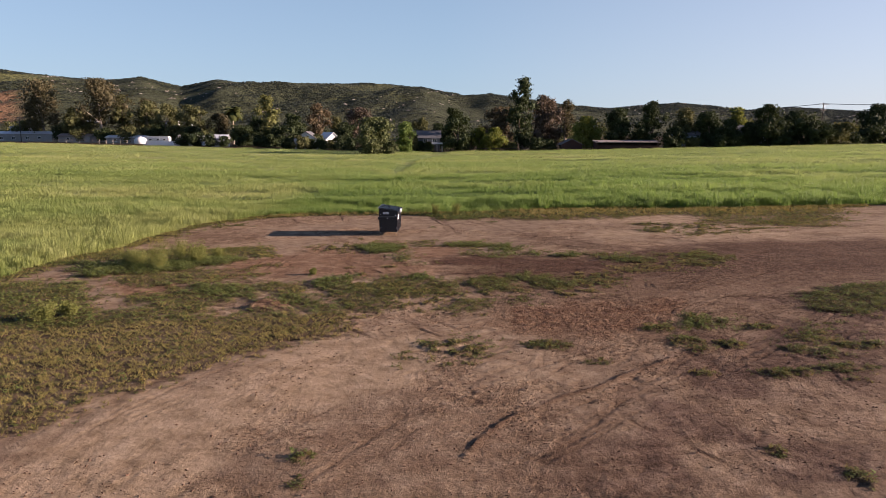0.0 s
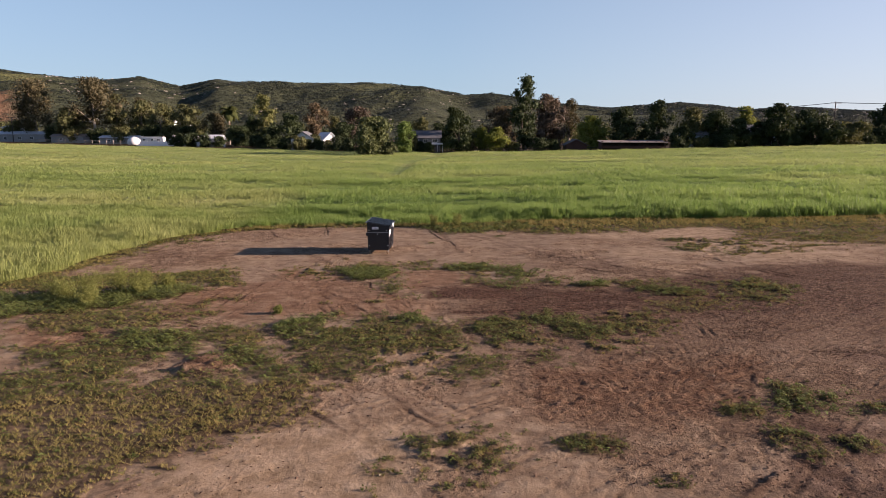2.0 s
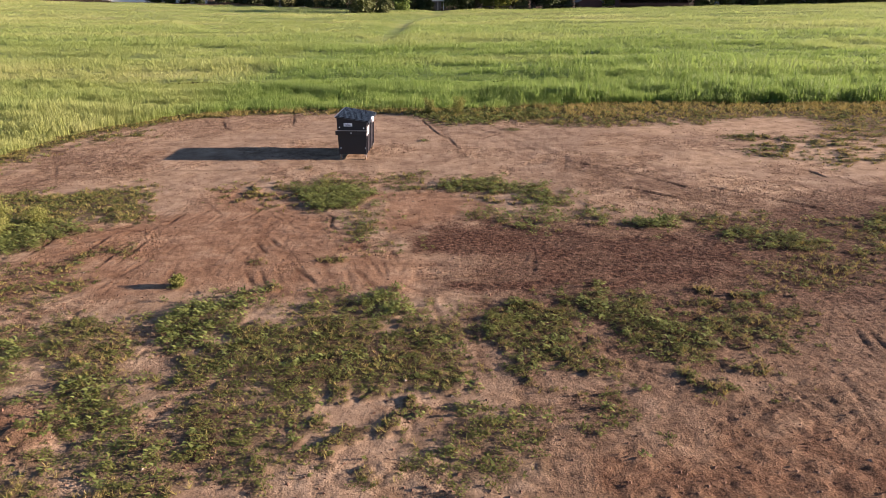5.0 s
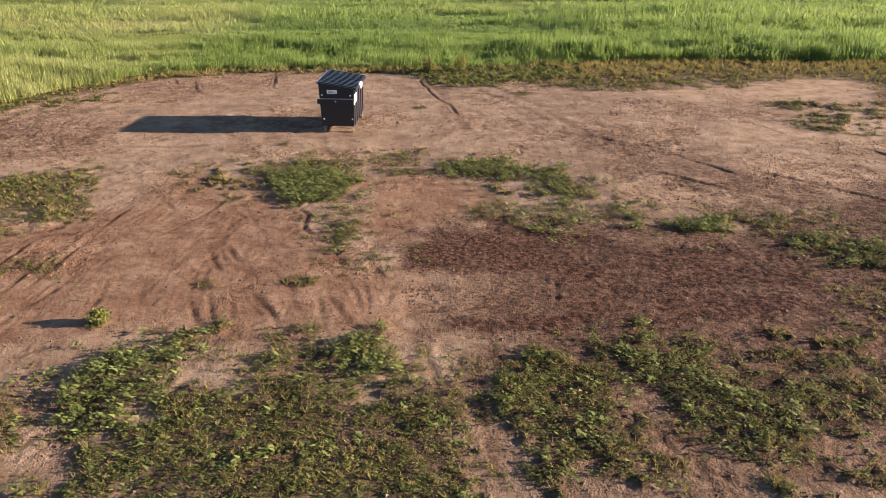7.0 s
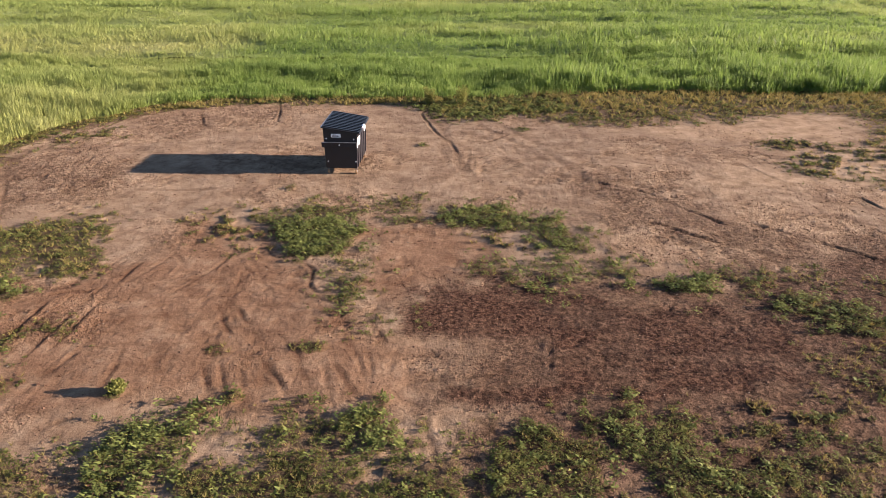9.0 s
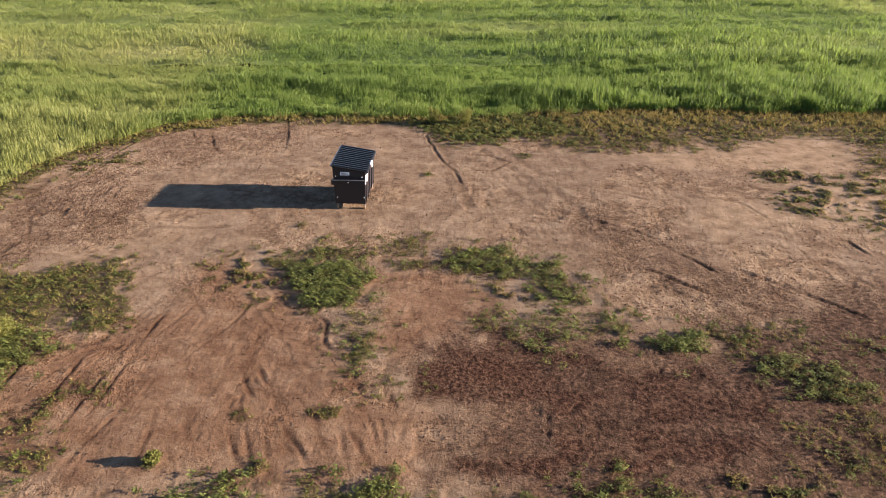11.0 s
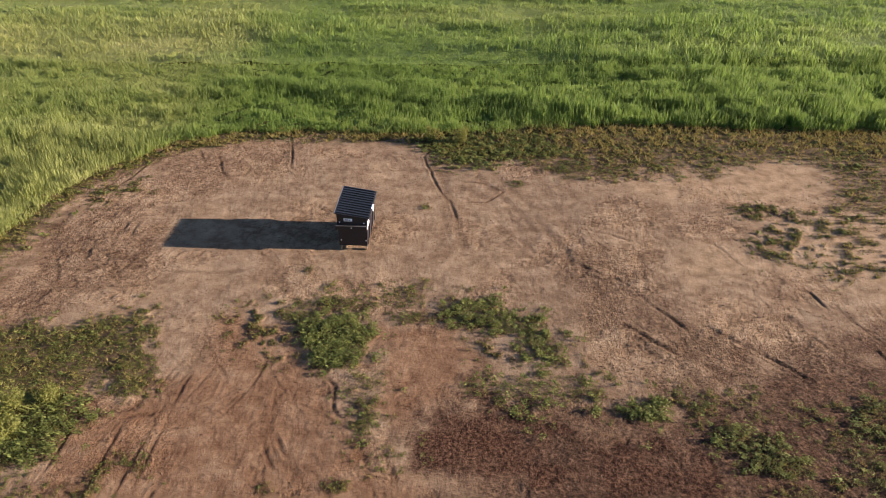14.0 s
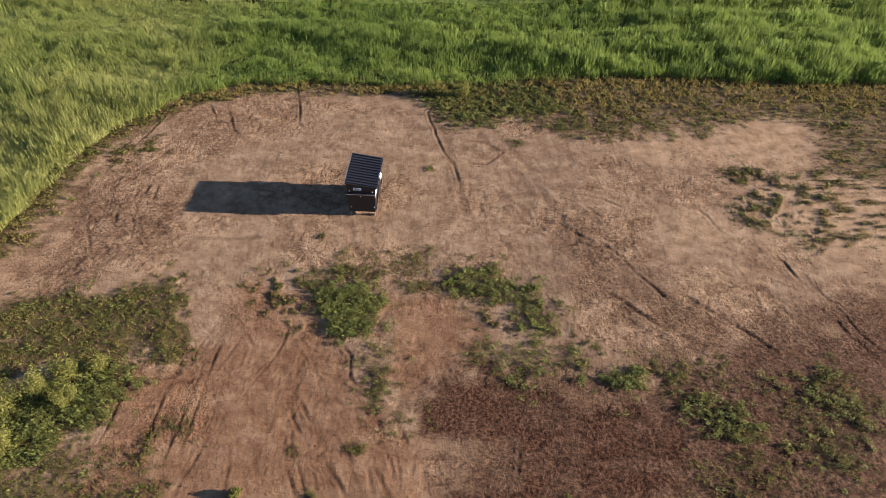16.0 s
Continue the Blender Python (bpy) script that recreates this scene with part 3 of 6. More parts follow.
def stroke(low, high, x, y, pts, half, depth, tread=0.0):
    """One track: a furrow (low) with raised shoulders (high) and, if asked, tread bars across it; furrows do not add up."""
    xs, ys = [p[0] for p in pts], [p[1] for p in pts]
    pad = 4 * half
    near = np.flatnonzero((x > min(xs) - pad) & (x < max(xs) + pad) & (y > min(ys) - pad) & (y < max(ys) + pad))
    if not len(near):
        return
    px, py = x[near], y[near]
    wob = 0.07 * (vnoise(px * 1.5, py * 1.5, 31) - 0.5)
    d, along, run = np.full(len(near), 1e9), np.zeros(len(near)), 0.0
    for (ax, ay), (bx, by) in zip(pts, pts[1:]):
        ex, ey = bx - ax, by - ay
        size = math.hypot(ex, ey)
        t = np.clip(((px - ax) * ex + (py - ay) * ey) / size ** 2, 0, 1)
        e = np.hypot(px - ax - t * ex + wob, py - ay - t * ey + wob)
        along = np.where(e < d, run + t * size, along)
        d = np.minimum(d, e)
        run += size
    wear = 0.45 + 0.55 * sstep(0.25, 0.75, vnoise(px * 0.9, py * 0.9, 33)) * (0.75 + 0.25 * vnoise(px * 4, py * 4, 35))
    taper = min(0.6, 0.35 * run)
    fade = sstep(0, taper, along) * sstep(0, taper, run - along)
    cut = -np.exp(-(d / half) ** 2)
    if tread:
        cut = cut * (1 - tread * (0.5 + 0.5 * np.sin(along * 29 + 4 * d / half)))
    low[near] = np.minimum(low[near], depth * wear * fade * cut)
    high[near] = np.maximum(high[near], 0.5 * depth * wear * fade * np.exp(-((d - 1.9 * half) / (0.6 * half)) ** 2))
    return near, wear * fade * np.exp(-(d / (1.1 * half)) ** 2)


def drive_lines():
    """Long faint tracks, in the directions that vehicles take over the lot."""
    rng = np.random.default_rng(77)
    out = []

    def arc(x, y, heading, length, bend):
        pts = [(x, y)]
        for _ in range(6):
            heading += bend / 6
            x, y = x + math.cos(heading) * length / 6, y + math.sin(heading) * length / 6
            pts.append((x, y))
        return pts
    for _ in range(60):      # from the far middle round to the east
        out.append((arc(rng.uniform(1, 13), rng.uniform(37, 47), math.radians(rng.normal(-48, 12)), rng.uniform(3, 9), rng.normal(0.2, 0.25)), rng.uniform(0.05, 0.08), rng.uniform(0.008, 0.028), rng.choice([0, 0.5])))
    for _ in range(55):      # the fan of red soil
        x0, y0 = rng.uniform(-10.5, 0.0), rng.uniform(26.8, 32.0)
        out.append((arc(x0, y0, math.atan2(37.5 - y0, -5.6 - x0) + rng.normal(0, 0.12), rng.uniform(1.2, 5.0), rng.normal(0, 0.15)), rng.uniform(0.035, 0.055), rng.uniform(0.010, 0.030), 0))
    for _ in range(34):      # the turning circle in the west
        a, r = rng.uniform(1.4, 4.2), rng.uniform(2.5, 7)
        out.append((arc(-9.5 + r * math.cos(a), 42.5 + 0.75 * r * math.sin(a), a + math.radians(rng.normal(90, 14)), rng.uniform(1.5, 5), 0.5), rng.uniform(0.05, 0.10), rng.uniform(0.015, 0.04), 0))
    inner, outer = np.array(ARC_INNER), np.array(ARC_OUTER)
    for _ in range(120):      # sweeping arcs over the near ground
        u, lo, n = rng.uniform(0.0, 1.25), rng.uniform(0, 5.2), rng.uniform(0.8, 3.0)
        at = np.linspace(lo, min(7, lo + n), 6)
        line = [np.interp(at, np.arange(8), (inner + (outer - inner) * u)[:, c]) for c in (0, 1)]
        slant = np.linspace(-1, 1, 6) * rng.normal(0, 0.18)
        out.append((list(zip(line[0] - slant, line[1] + slant)), rng.uniform(0.04, 0.08), rng.uniform(0.014, 0.040), rng.choice([0, 0.6])))
    for _ in range(60):      # cross marks on the grey ground
        out.append((arc(rng.uniform(1, 10), rng.uniform(9.5, 18), math.radians(rng.normal(-30, 25)), rng.uniform(0.8, 3), rng.normal(0, 0.3)), rng.uniform(0.04, 0.06), rng.uniform(0.008, 0.020), rng.choice([0, 0.6])))
    for _ in range(12):
        out.append((arc(rng.uniform(-3, 2), rng.uniform(16, 22), math.radians(rng.normal(-58, 10)), rng.uniform(2, 5), rng.normal(0, 0.2)), rng.uniform(0.05, 0.08), rng.uniform(0.015, 0.035), 0.5))
    for _ in range(110):      # where they turn on the spot
        out.append((arc(rng.uniform(2.0, 9.5), rng.uniform(20.2, 25.2), math.radians(rng.choice([35, 48, 62, 100, 140]) + rng.normal(0, 8)), rng.uniform(1.8, 5.0), rng.normal(0, 0.12)), rng.uniform(0.050, 0.070), rng.uniform(0.020, 0.042), 0.2))
    for _ in range(26):
        out.append((arc(rng.uniform(0.5, 8.5), rng.uniform(28.2, 31.8), math.radians(rng.choice([0, 0, 80]) + rng.normal(0, 10)), rng.uniform(0.8, 3.0), 0), rng.uniform(0.05, 0.08), rng.uniform(0.012, 0.025), 0.4))
    return out


TRACKS = drive_lines()


def looseness(x, y):
    """How broken the surface is, from packed (0.1) to crumbly (1)."""
    worn = np.maximum(region(x, y, ROUGH_WEST, 0.7, 0.7, 56), 0.8 * region(x, y, ROUGH_NORTH, 0.8, 0.8, 57))
    worn = np.maximum(worn, np.maximum(0.7 * region(x, y, MOUND, 0.3, 0.3, 58), 0.45 * region(x, y, GREY_EAST, 1.5, 1.0, 59)))
    return 0.1 + 0.9 * np.maximum(0.75 * sstep(0.49, 0.63, fbm(x * 0.55, y * 0.55, 4, 24)), worn)


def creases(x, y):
    """Curling wheel and rain lines, cut into the relief and painted dark for shade."""
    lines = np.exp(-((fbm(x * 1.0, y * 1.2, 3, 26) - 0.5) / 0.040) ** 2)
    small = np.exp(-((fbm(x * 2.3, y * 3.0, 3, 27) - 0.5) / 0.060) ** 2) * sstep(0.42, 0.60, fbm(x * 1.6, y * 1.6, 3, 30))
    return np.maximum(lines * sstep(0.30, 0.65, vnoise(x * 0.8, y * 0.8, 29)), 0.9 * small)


def relief(x, y, soil):
    """Bumps, ruts and tread marks of the bare ground."""
    red, dark, pale, churn = soil
    loose = looseness(x, y)
    h = 0.05 * (fbm(x * 0.45, y * 0.45, 3, 21) - 0.5) + 0.026 * (fbm(x * 1.8, y * 1.8, 3, 22) - 0.5) * loose
    h = h + (0.026 * loose * (1 - 0.6 * pale) * (1 - dark) + 0.010 * dark + 0.030 * churn) * (fbm(x * 4.6, y * 4.6, 2, 23) - 0.5)
    h = h + (0.006 + 0.014 * loose * (1 - dark) + 0.014 * dark + 0.014 * churn) * (vnoise(x * 8.5, y * 7.0, 25) - 0.5)
    h = h + 0.10 * region(x, y, MOUND, 0.35, 0.3, 58) - 0.02 * region(x, y, SMOOTH_BED, 0.25, 0.1, 60)
    h = h - (0.010 + 0.012 * loose) * (1 - 0.7 * pale) * (1 - 0.6 * dark) * (1 - 0.8 * churn) * creases(x, y)
    shape = np.shape(x)
    x, y, h = np.ravel(x), np.ravel(y), np.array(np.ravel(h), float)
    low, high = np.zeros(len(x)), np.zeros(len(x))
    for lines, half, depth, tread, damp in RUT_SETS:
        for pts in lines:
            stroke(low, high, x, y, pts, half, depth, tread)
    for pts, half, depth, tread in TRACKS:
        stroke(low, high, x, y, pts, 0.8 * half, 0.6 * depth, tread)
    h += (low + high) * (1 - 0.55 * np.ravel(pale))
    for half, depth, pts in RIDGES:
        d = line_dist(x, y, pts)
        h += 0.7 * depth * np.exp(-(d / (0.45 * half)) ** 2) * (0.35 + 1.1 * vnoise(x * 6, y * 6, 34))
    return h.reshape(shape)


def turned_and_shaded(x, y):
    """Turned-up darker soil along wheel lines, plus painted shade of furrows and creases."""
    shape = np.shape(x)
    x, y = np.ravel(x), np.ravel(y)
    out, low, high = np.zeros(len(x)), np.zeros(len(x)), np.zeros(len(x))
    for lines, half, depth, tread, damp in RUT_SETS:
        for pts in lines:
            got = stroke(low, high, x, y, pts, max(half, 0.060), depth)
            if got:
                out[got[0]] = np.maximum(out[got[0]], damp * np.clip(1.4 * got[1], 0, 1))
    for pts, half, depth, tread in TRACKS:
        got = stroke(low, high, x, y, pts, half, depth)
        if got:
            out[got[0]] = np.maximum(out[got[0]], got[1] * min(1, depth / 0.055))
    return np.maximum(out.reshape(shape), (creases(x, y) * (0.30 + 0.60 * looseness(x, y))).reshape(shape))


def cushions(x, y, cover):
    """The matted tops of the weed patches."""
    return 0.06 * (1 - 0.6 * sstep(43, 46, y)) * sstep(0.3, 0.85, cover) * (0.25 + 0.75 * fbm(x * 2.6, y * 2.6, 3, 28))


def soils(x, y):
    red = np.maximum(region(x, y, RED_FAN, 0.7, 0.6, 51), np.maximum(region(x, y, RED_INNER, 0.4, 0.4, 61), region(x, y, RED_MEADOW, 0.5, 0.5, 62)))
    dark = region(x, y, DARK_BED, 0.45, 0.9, 52) * (0.84 + 0.16 * sstep(0.36, 0.58, fbm(x * 1.1, y * 1.6, 4, 69))) * (1 - 0.62 * region(x, y, SMOOTH_BED, 0.25, 0.25, 63))
    dark = np.maximum(dark, 0.20 * np.maximum(region(x, y, ROUGH_WEST, 0.7, 0.7, 56), 0.7 * region(x, y, ROUGH_NORTH, 0.8, 0.8, 57)) * sstep(0.3, 0.6, fbm(x * 0.9, y * 0.9, 3, 59)))
    dark = np.maximum(dark, 0.42 * region(x, y, DAMP_BAND, 0.9, 0.9, 65))
    pale = np.maximum(region(x, y, PALE_FAR, 0.8, 0.7, 53), np.maximum(region(x, y, PALE_EAST, 1.2, 0.9, 66), region(x, y, PALE_ROAD, 0.5, 0.5, 54)))
    dark = np.maximum(dark, (0.44 + 0.28 * sstep(24, 28, y) + 0.08 * sstep(5, 8, x) * sstep(27, 29, y)) * region(x, y, BROWN_EAST, 1.0, 1.0, 67))
    dark = np.maximum(dark, 0.30 * region(x, y, BROWN_NEAR, 0.9, 0.8, 68))
    churn = np.maximum(region(x, y, CHURNED, 0.6, 0.6, 55), 0.8 * region(x, y, MOUND, 0.3, 0.3, 58))
    return red, dark, pale, churn


# ---- materials ----
def node_material(name):
    m = bpy.data.materials.new(name)
    m.use_nodes = True
    t = m.node_tree
    return m, t, t.nodes["Principled BSDF"]


def add(t, kind, **values):
    n = t.nodes.new(kind)
    for key, value in values.items():
        n.inputs[key].default_value = value
    return n


def noise_tex(t, scale, detail=4.0, rough=0.6, coord=None, stretch=None):
    n = add(t, "ShaderNodeTexNoise", Scale=scale, Detail=detail, Roughness=rough)
    c = coord
    if c is None:
        c = t.nodes.new("ShaderNodeTexCoord").outputs["Object"]
    if stretch:
        mp = add(t, "ShaderNodeMapping", Scale=stretch)
        t.links.new(c, mp.inputs[0])
        c = mp.outputs[0]
    t.links.new(c, n.inputs["Vector"])
    return n


def ramp(t, fac, stops):
    r = t.nodes.new("ShaderNodeValToRGB")
    while len(r.color_ramp.elements) < len(stops):
        r.color_ramp.elements.new(0.5)
    for e, (p, c) in zip(r.color_ramp.elements, stops):
        e.position, e.color = p, (*c, 1) if len(c) == 3 else c
    t.links.new(fac, r.inputs[0])
    return r.outputs[0]


def mix(t, fac, a, b, how='MIX'):
    n = t.nodes.new("ShaderNodeMix")
    n.data_type, n.blend_type = 'RGBA', how
    for sock, v in ((n.inputs[0], fac), (n.inputs[6], a), (n.inputs[7], b)):
        if isinstance(v, (int, float)):
            sock.default_value = v
        elif isinstance(v, tuple):
            sock.default_value = (*v, 1)
        else:
            t.links.new(v, sock)
    return n.outputs[2]


def calc(t, op, a, b=0.5):
    n = t.nodes.new("ShaderNodeMath")
    n.operation = op
    for sock, v in ((n.inputs[0], a), (n.inputs[1], b)):
        if isinstance(v, (int, float)):
            sock.default_value = v
        else:
            t.links.new(v, sock)
    return n.outputs[0]


def bump(t, bsdf, height, strength, distance):
    b = add(t, "ShaderNodeBump", Strength=strength, Distance=distance)
    t.links.new(height, b.inputs["Height"])
    t.links.new(b.outputs[0], bsdf.inputs["Normal"])
    return b


def attribute(t, name):
    n = t.nodes.new("ShaderNodeAttribute")
    n.attribute_name = name
    return n


def plain(name, color, rough=0.7, metal=0.0, vary=0.25, scale=6.0, relief_m=0.004):
    """A surface with grain and stains at two scales."""
    m, t, b = node_material(name)
    coarse, fine = noise_tex(t, scale * 0.25, 3), noise_tex(t, scale * 6, 5)
    lo, hi = tuple(c * (1 - vary) for c in color), tuple(min(1, c * (1 + vary)) for c in color)
    base = ramp(t, coarse.outputs[0], [(0.3, lo), (0.7, hi)])
    base = mix(t, 0.25, base, ramp(t, fine.outputs[0], [(0.3, lo), (0.7, hi)]))
    t.links.new(base, b.inputs["Base Color"])
    b.inputs["Roughness"].default_value, b.inputs["Metallic"].default_value = rough, metal
    bump(t, b, fine.outputs[0], 0.4, relief_m)
    return m


def earth_material():
    m, t, b = node_material("bare_earth")
    soil, cover = attribute(t, "soil"), attribute(t, "cover")
    sep = t.nodes.new("ShaderNodeSeparateColor")
    t.links.new(soil.outputs["Color"], sep.inputs[0])
    red, dark, pale = sep.outputs
    big, mid, fine, grit = noise_tex(t, 0.35, 4), noise_tex(t, 1.7, 6, 0.65), noise_tex(t, 9, 5, 0.72), noise_tex(t, 38, 2, 0.6)
    dry = ramp(t, mid.outputs[0], [(0.32, (0.150, 0.102, 0.067)), (0.50, (0.205, 0.147, 0.097)), (0.68, (0.262, 0.196, 0.134))])
    redc = ramp(t, mid.outputs[0], [(0.32, (0.130, 0.075, 0.044)), (0.50, (0.180, 0.111, 0.067)), (0.68, (0.230, 0.157, 0.100))])
    darkc = ramp(t, fine.outputs[0], [(0.36, (0.026, 0.013, 0.009)), (0.50, (0.055, 0.029, 0.019)), (0.63, (0.110, 0.064, 0.041))])
    palec = ramp(t, mid.outputs[0], [(0.34, (0.196, 0.138, 0.083)), (0.50, (0.280, 0.203, 0.130)), (0.66, (0.342, 0.257, 0.172))])
    c = mix(t, ramp(t, big.outputs[0], [(0.46, (0, 0, 0)), (0.62, (0.4, 0.4, 0.4))]), dry, palec)
    c = mix(t, red, c, redc)
    c = mix(t, calc(t, 'MULTIPLY', pale, 0.9), c, palec)
    c = mix(t, dark, c, darkc)
    greyc = ramp(t, mid.outputs[0], [(0.38, (0.055, 0.033, 0.025)), (0.52, (0.086, 0.053, 0.039)), (0.72, (0.139, 0.092, 0.071))])
    c = mix(t, attribute(t, "grey").outputs["Fac"], c, greyc)
    # plant litter, darkened to paint in the shade between the leaves
    shaded_litter = ramp(t, fine.outputs[0], [(0.38, (0.018, 0.014, 0.007)), (0.50, (0.035, 0.026, 0.012)), (0.62, (0.068, 0.044, 0.022))])
    c = mix(t, calc(t, 'MULTIPLY', cover.outputs["Fac"], 0.95), c, shaded_litter)
    crumbs = ramp(t, fine.outputs[0], [(0.34, (0.36, 0.32, 0.30)), (0.45, (0.84, 0.82, 0.81)), (0.57, (1.16, 1.15, 1.14))])
    damp = ramp(t, noise_tex(t, 0.75, 5, 0.62, stretch=(1.0, 1.4, 1.0)).outputs[0], [(0.46, (1, 1, 1)), (0.56, (0.80, 0.75, 0.71)), (0.68, (0.62, 0.55, 0.50))])
    c = mix(t, 0.34, c, damp, 'MULTIPLY')
    # darker soil of the ruts, with furrow and crease shade put into the colour
    c = mix(t, calc(t, 'MULTIPLY', attribute(t, "turned_and_shaded").outputs["Fac"], 0.85), c, (0.42, 0.36, 0.34), 'MULTIPLY')
    rub = attribute(t, "rough").outputs["Fac"]
    c = mix(t, calc(t, 'ADD', calc(t, 'MULTIPLY', rub, 0.55), 0.16), c, crumbs, 'MULTIPLY')
    specks = ramp(t, grit.outputs[0], [(0.34, (0.45, 0.43, 0.41)), (0.44, (0.90, 0.90, 0.90)), (0.60, (1.06, 1.06, 1.06))])
    c = mix(t, 0.55, c, specks, 'MULTIPLY')
    t.links.new(c, b.inputs["Base Color"])
    b.inputs["Roughness"].default_value = 0.95
    b.inputs["Specular IOR Level"].default_value = 0.061
    rough = attribute(t, "rough").outputs["Fac"]
    hsum = calc(t, 'ADD', calc(t, 'MULTIPLY', mid.outputs[0], 0.6), calc(t, 'ADD', calc(t, 'MULTIPLY', fine.outputs[0], 0.8), calc(t, 'MULTIPLY', grit.outputs[0], 0.22)))
    bn = bump(t, b, hsum, 0.9, 0.19)
    t.links.new(calc(t, 'ADD', calc(t, 'MULTIPLY', rough, 0.62), 0.22), bn.inputs["Strength"])
    return m


def leaf_material(name, dark, light, warm, scale=1.4, through_light=0.35, spread=0.5):
    """Leaves: colour drifts over the plant, differs from leaf to leaf, and lets some light through."""
    m, t, b = node_material(name)
    geo = t.nodes.new("ShaderNodeNewGeometry")
    n1 = noise_tex(t, scale, 3)
    base = ramp(t, n1.outputs[0], [(0.32, dark), (0.58, light), (0.78, warm)])
    each = ramp(t, geo.outputs["Random Per Island"], [(0.0, dark), (0.5, light), (0.93, light), (1.0, warm)])
    c = mix(t, spread, base, each)
    t.links.new(c, b.inputs["Base Color"])
    b.inputs["Roughness"].default_value, b.inputs["Specular IOR Level"].default_value = 0.65, 0.12
    tr = t.nodes.new("ShaderNodeBsdfTranslucent")
    t.links.new(mix(t, 0.35, c, (warm[0], warm[1], warm[2] * 0.6)), tr.inputs[0])
    ms = add(t, "ShaderNodeMixShader", Fac=through_light)
    t.links.new(b.outputs[0], ms.inputs[1])
    t.links.new(tr.outputs[0], ms.inputs[2])
    t.links.new(ms.outputs[0], t.nodes["Material Output"].inputs[0])
    return m


def crop_material():
    m, t, b = node_material("green_cereal")
    ripe, tip = attribute(t, "ripe"), attribute(t, "tip")
    geo = t.nodes.new("ShaderNodeNewGeometry")
    drift = noise_tex(t, 0.30, 4, 0.6, stretch=(0.35, 1.0, 1.0))
    blade = ramp(t, drift.outputs[0], [(0.30, (0.062, 0.135, 0.013)), (0.52, (0.128, 0.228, 0.029)), (0.70, (0.215, 0.312, 0.060))])
    yellow = ramp(t, drift.outputs[0], [(0.30, (0.243, 0.279, 0.073)), (0.52, (0.366, 0.385, 0.123)), (0.70, (0.471, 0.462, 0.204))])
    c = mix(t, ripe.outputs["Fac"], blade, yellow)
    # paler ear colour, mixed in gradually from a blade's foot to its tip
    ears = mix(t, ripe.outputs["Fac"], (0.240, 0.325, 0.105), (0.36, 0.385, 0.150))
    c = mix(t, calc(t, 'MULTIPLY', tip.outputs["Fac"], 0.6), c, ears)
    c = mix(t, 0.13, c, ramp(t, geo.outputs["Random Per Island"], [(0, (0.052, 0.112, 0.013)), (0.6, (0.156, 0.238, 0.037)), (1, (0.294, 0.328, 0.086))]))
    t.links.new(c, b.inputs["Base Color"])
    b.inputs["Roughness"].default_value, b.inputs["Specular IOR Level"].default_value = 0.55, 0.3
    bump(t, b, noise_tex(t, 2.2, 5, 0.75).outputs[0], 1.0, 0.5)
    tr = t.nodes.new("ShaderNodeBsdfTranslucent")
    t.links.new(c, tr.inputs[0])
    ms = add(t, "ShaderNodeMixShader", Fac=0.44)
    t.links.new(b.outputs[0], ms.inputs[1])
    t.links.new(tr.outputs[0], ms.inputs[2])
    t.links.new(ms.outputs[0], t.nodes["Material Output"].inputs[0])
    return m


EARTH = earth_material()
CROP = crop_material()
WEED = leaf_material("low_weeds", (0.028, 0.036, 0.009), (0.098, 0.110, 0.028), (0.200, 0.186, 0.050), 0.9, 0.2)
BROADLEAF = leaf_material("broad_leaves", (0.038, 0.056, 0.016), (0.130, 0.154, 0.044), (0.262, 0.262, 0.076), 1.2, 0.25)
DRY_GRASS = leaf_material("dry_grass", (0.122, 0.113, 0.040), (0.226, 0.189, 0.067), (0.364, 0.262, 0.096), 0.9, 0.3)
FOLIAGE = {
    'd': leaf_material("dark_foliage", (0.016, 0.025, 0.011), (0.036, 0.050, 0.019), (0.063, 0.072, 0.027), 0.25, 0.2),
    'o': leaf_material("olive_foliage", (0.048, 0.053, 0.022), (0.090, 0.095, 0.037), (0.158, 0.139, 0.056), 0.25, 0.25),
    'e': leaf_material("eucalyptus_foliage", (0.044, 0.040, 0.021), (0.083, 0.073, 0.038), (0.146, 0.111, 0.059), 0.25, 0.25),
    'l': leaf_material("pale_foliage", (0.078, 0.089, 0.029), (0.143, 0.148, 0.053), (0.220, 0.202, 0.079), 0.25, 0.3),
    'g': leaf_material("green_foliage", (0.055, 0.092, 0.022), (0.107, 0.155, 0.039), (0.175, 0.206, 0.057), 0.25, 0.3),
    'y': leaf_material("yellow_green_foliage", (0.078, 0.101, 0.022), (0.143, 0.160, 0.034), (0.222, 0.214, 0.053), 0.25, 0.35),
    'b': leaf_material("brown_olive_foliage", (0.062, 0.046, 0.028), (0.112, 0.084, 0.048), (0.167, 0.128, 0.070), 0.25, 0.25),
    'r': leaf_material("russet_foliage", (0.055, 0.042, 0.032), (0.099, 0.076, 0.056), (0.150, 0.113, 0.083), 0.25, 0.25),
    'w': leaf_material("grey_green_foliage", (0.038, 0.050, 0.020), (0.080, 0.096, 0.038), (0.140, 0.145, 0.062), 0.3, 0.25),
}
BARK = plain("bark", (0.123, 0.092, 0.069), 0.9, 0, 0.4, 3, 0.02)
PALE_BARK = plain("pale_bark", (0.277, 0.231, 0.185), 0.85, 0, 0.35, 2, 0.02)


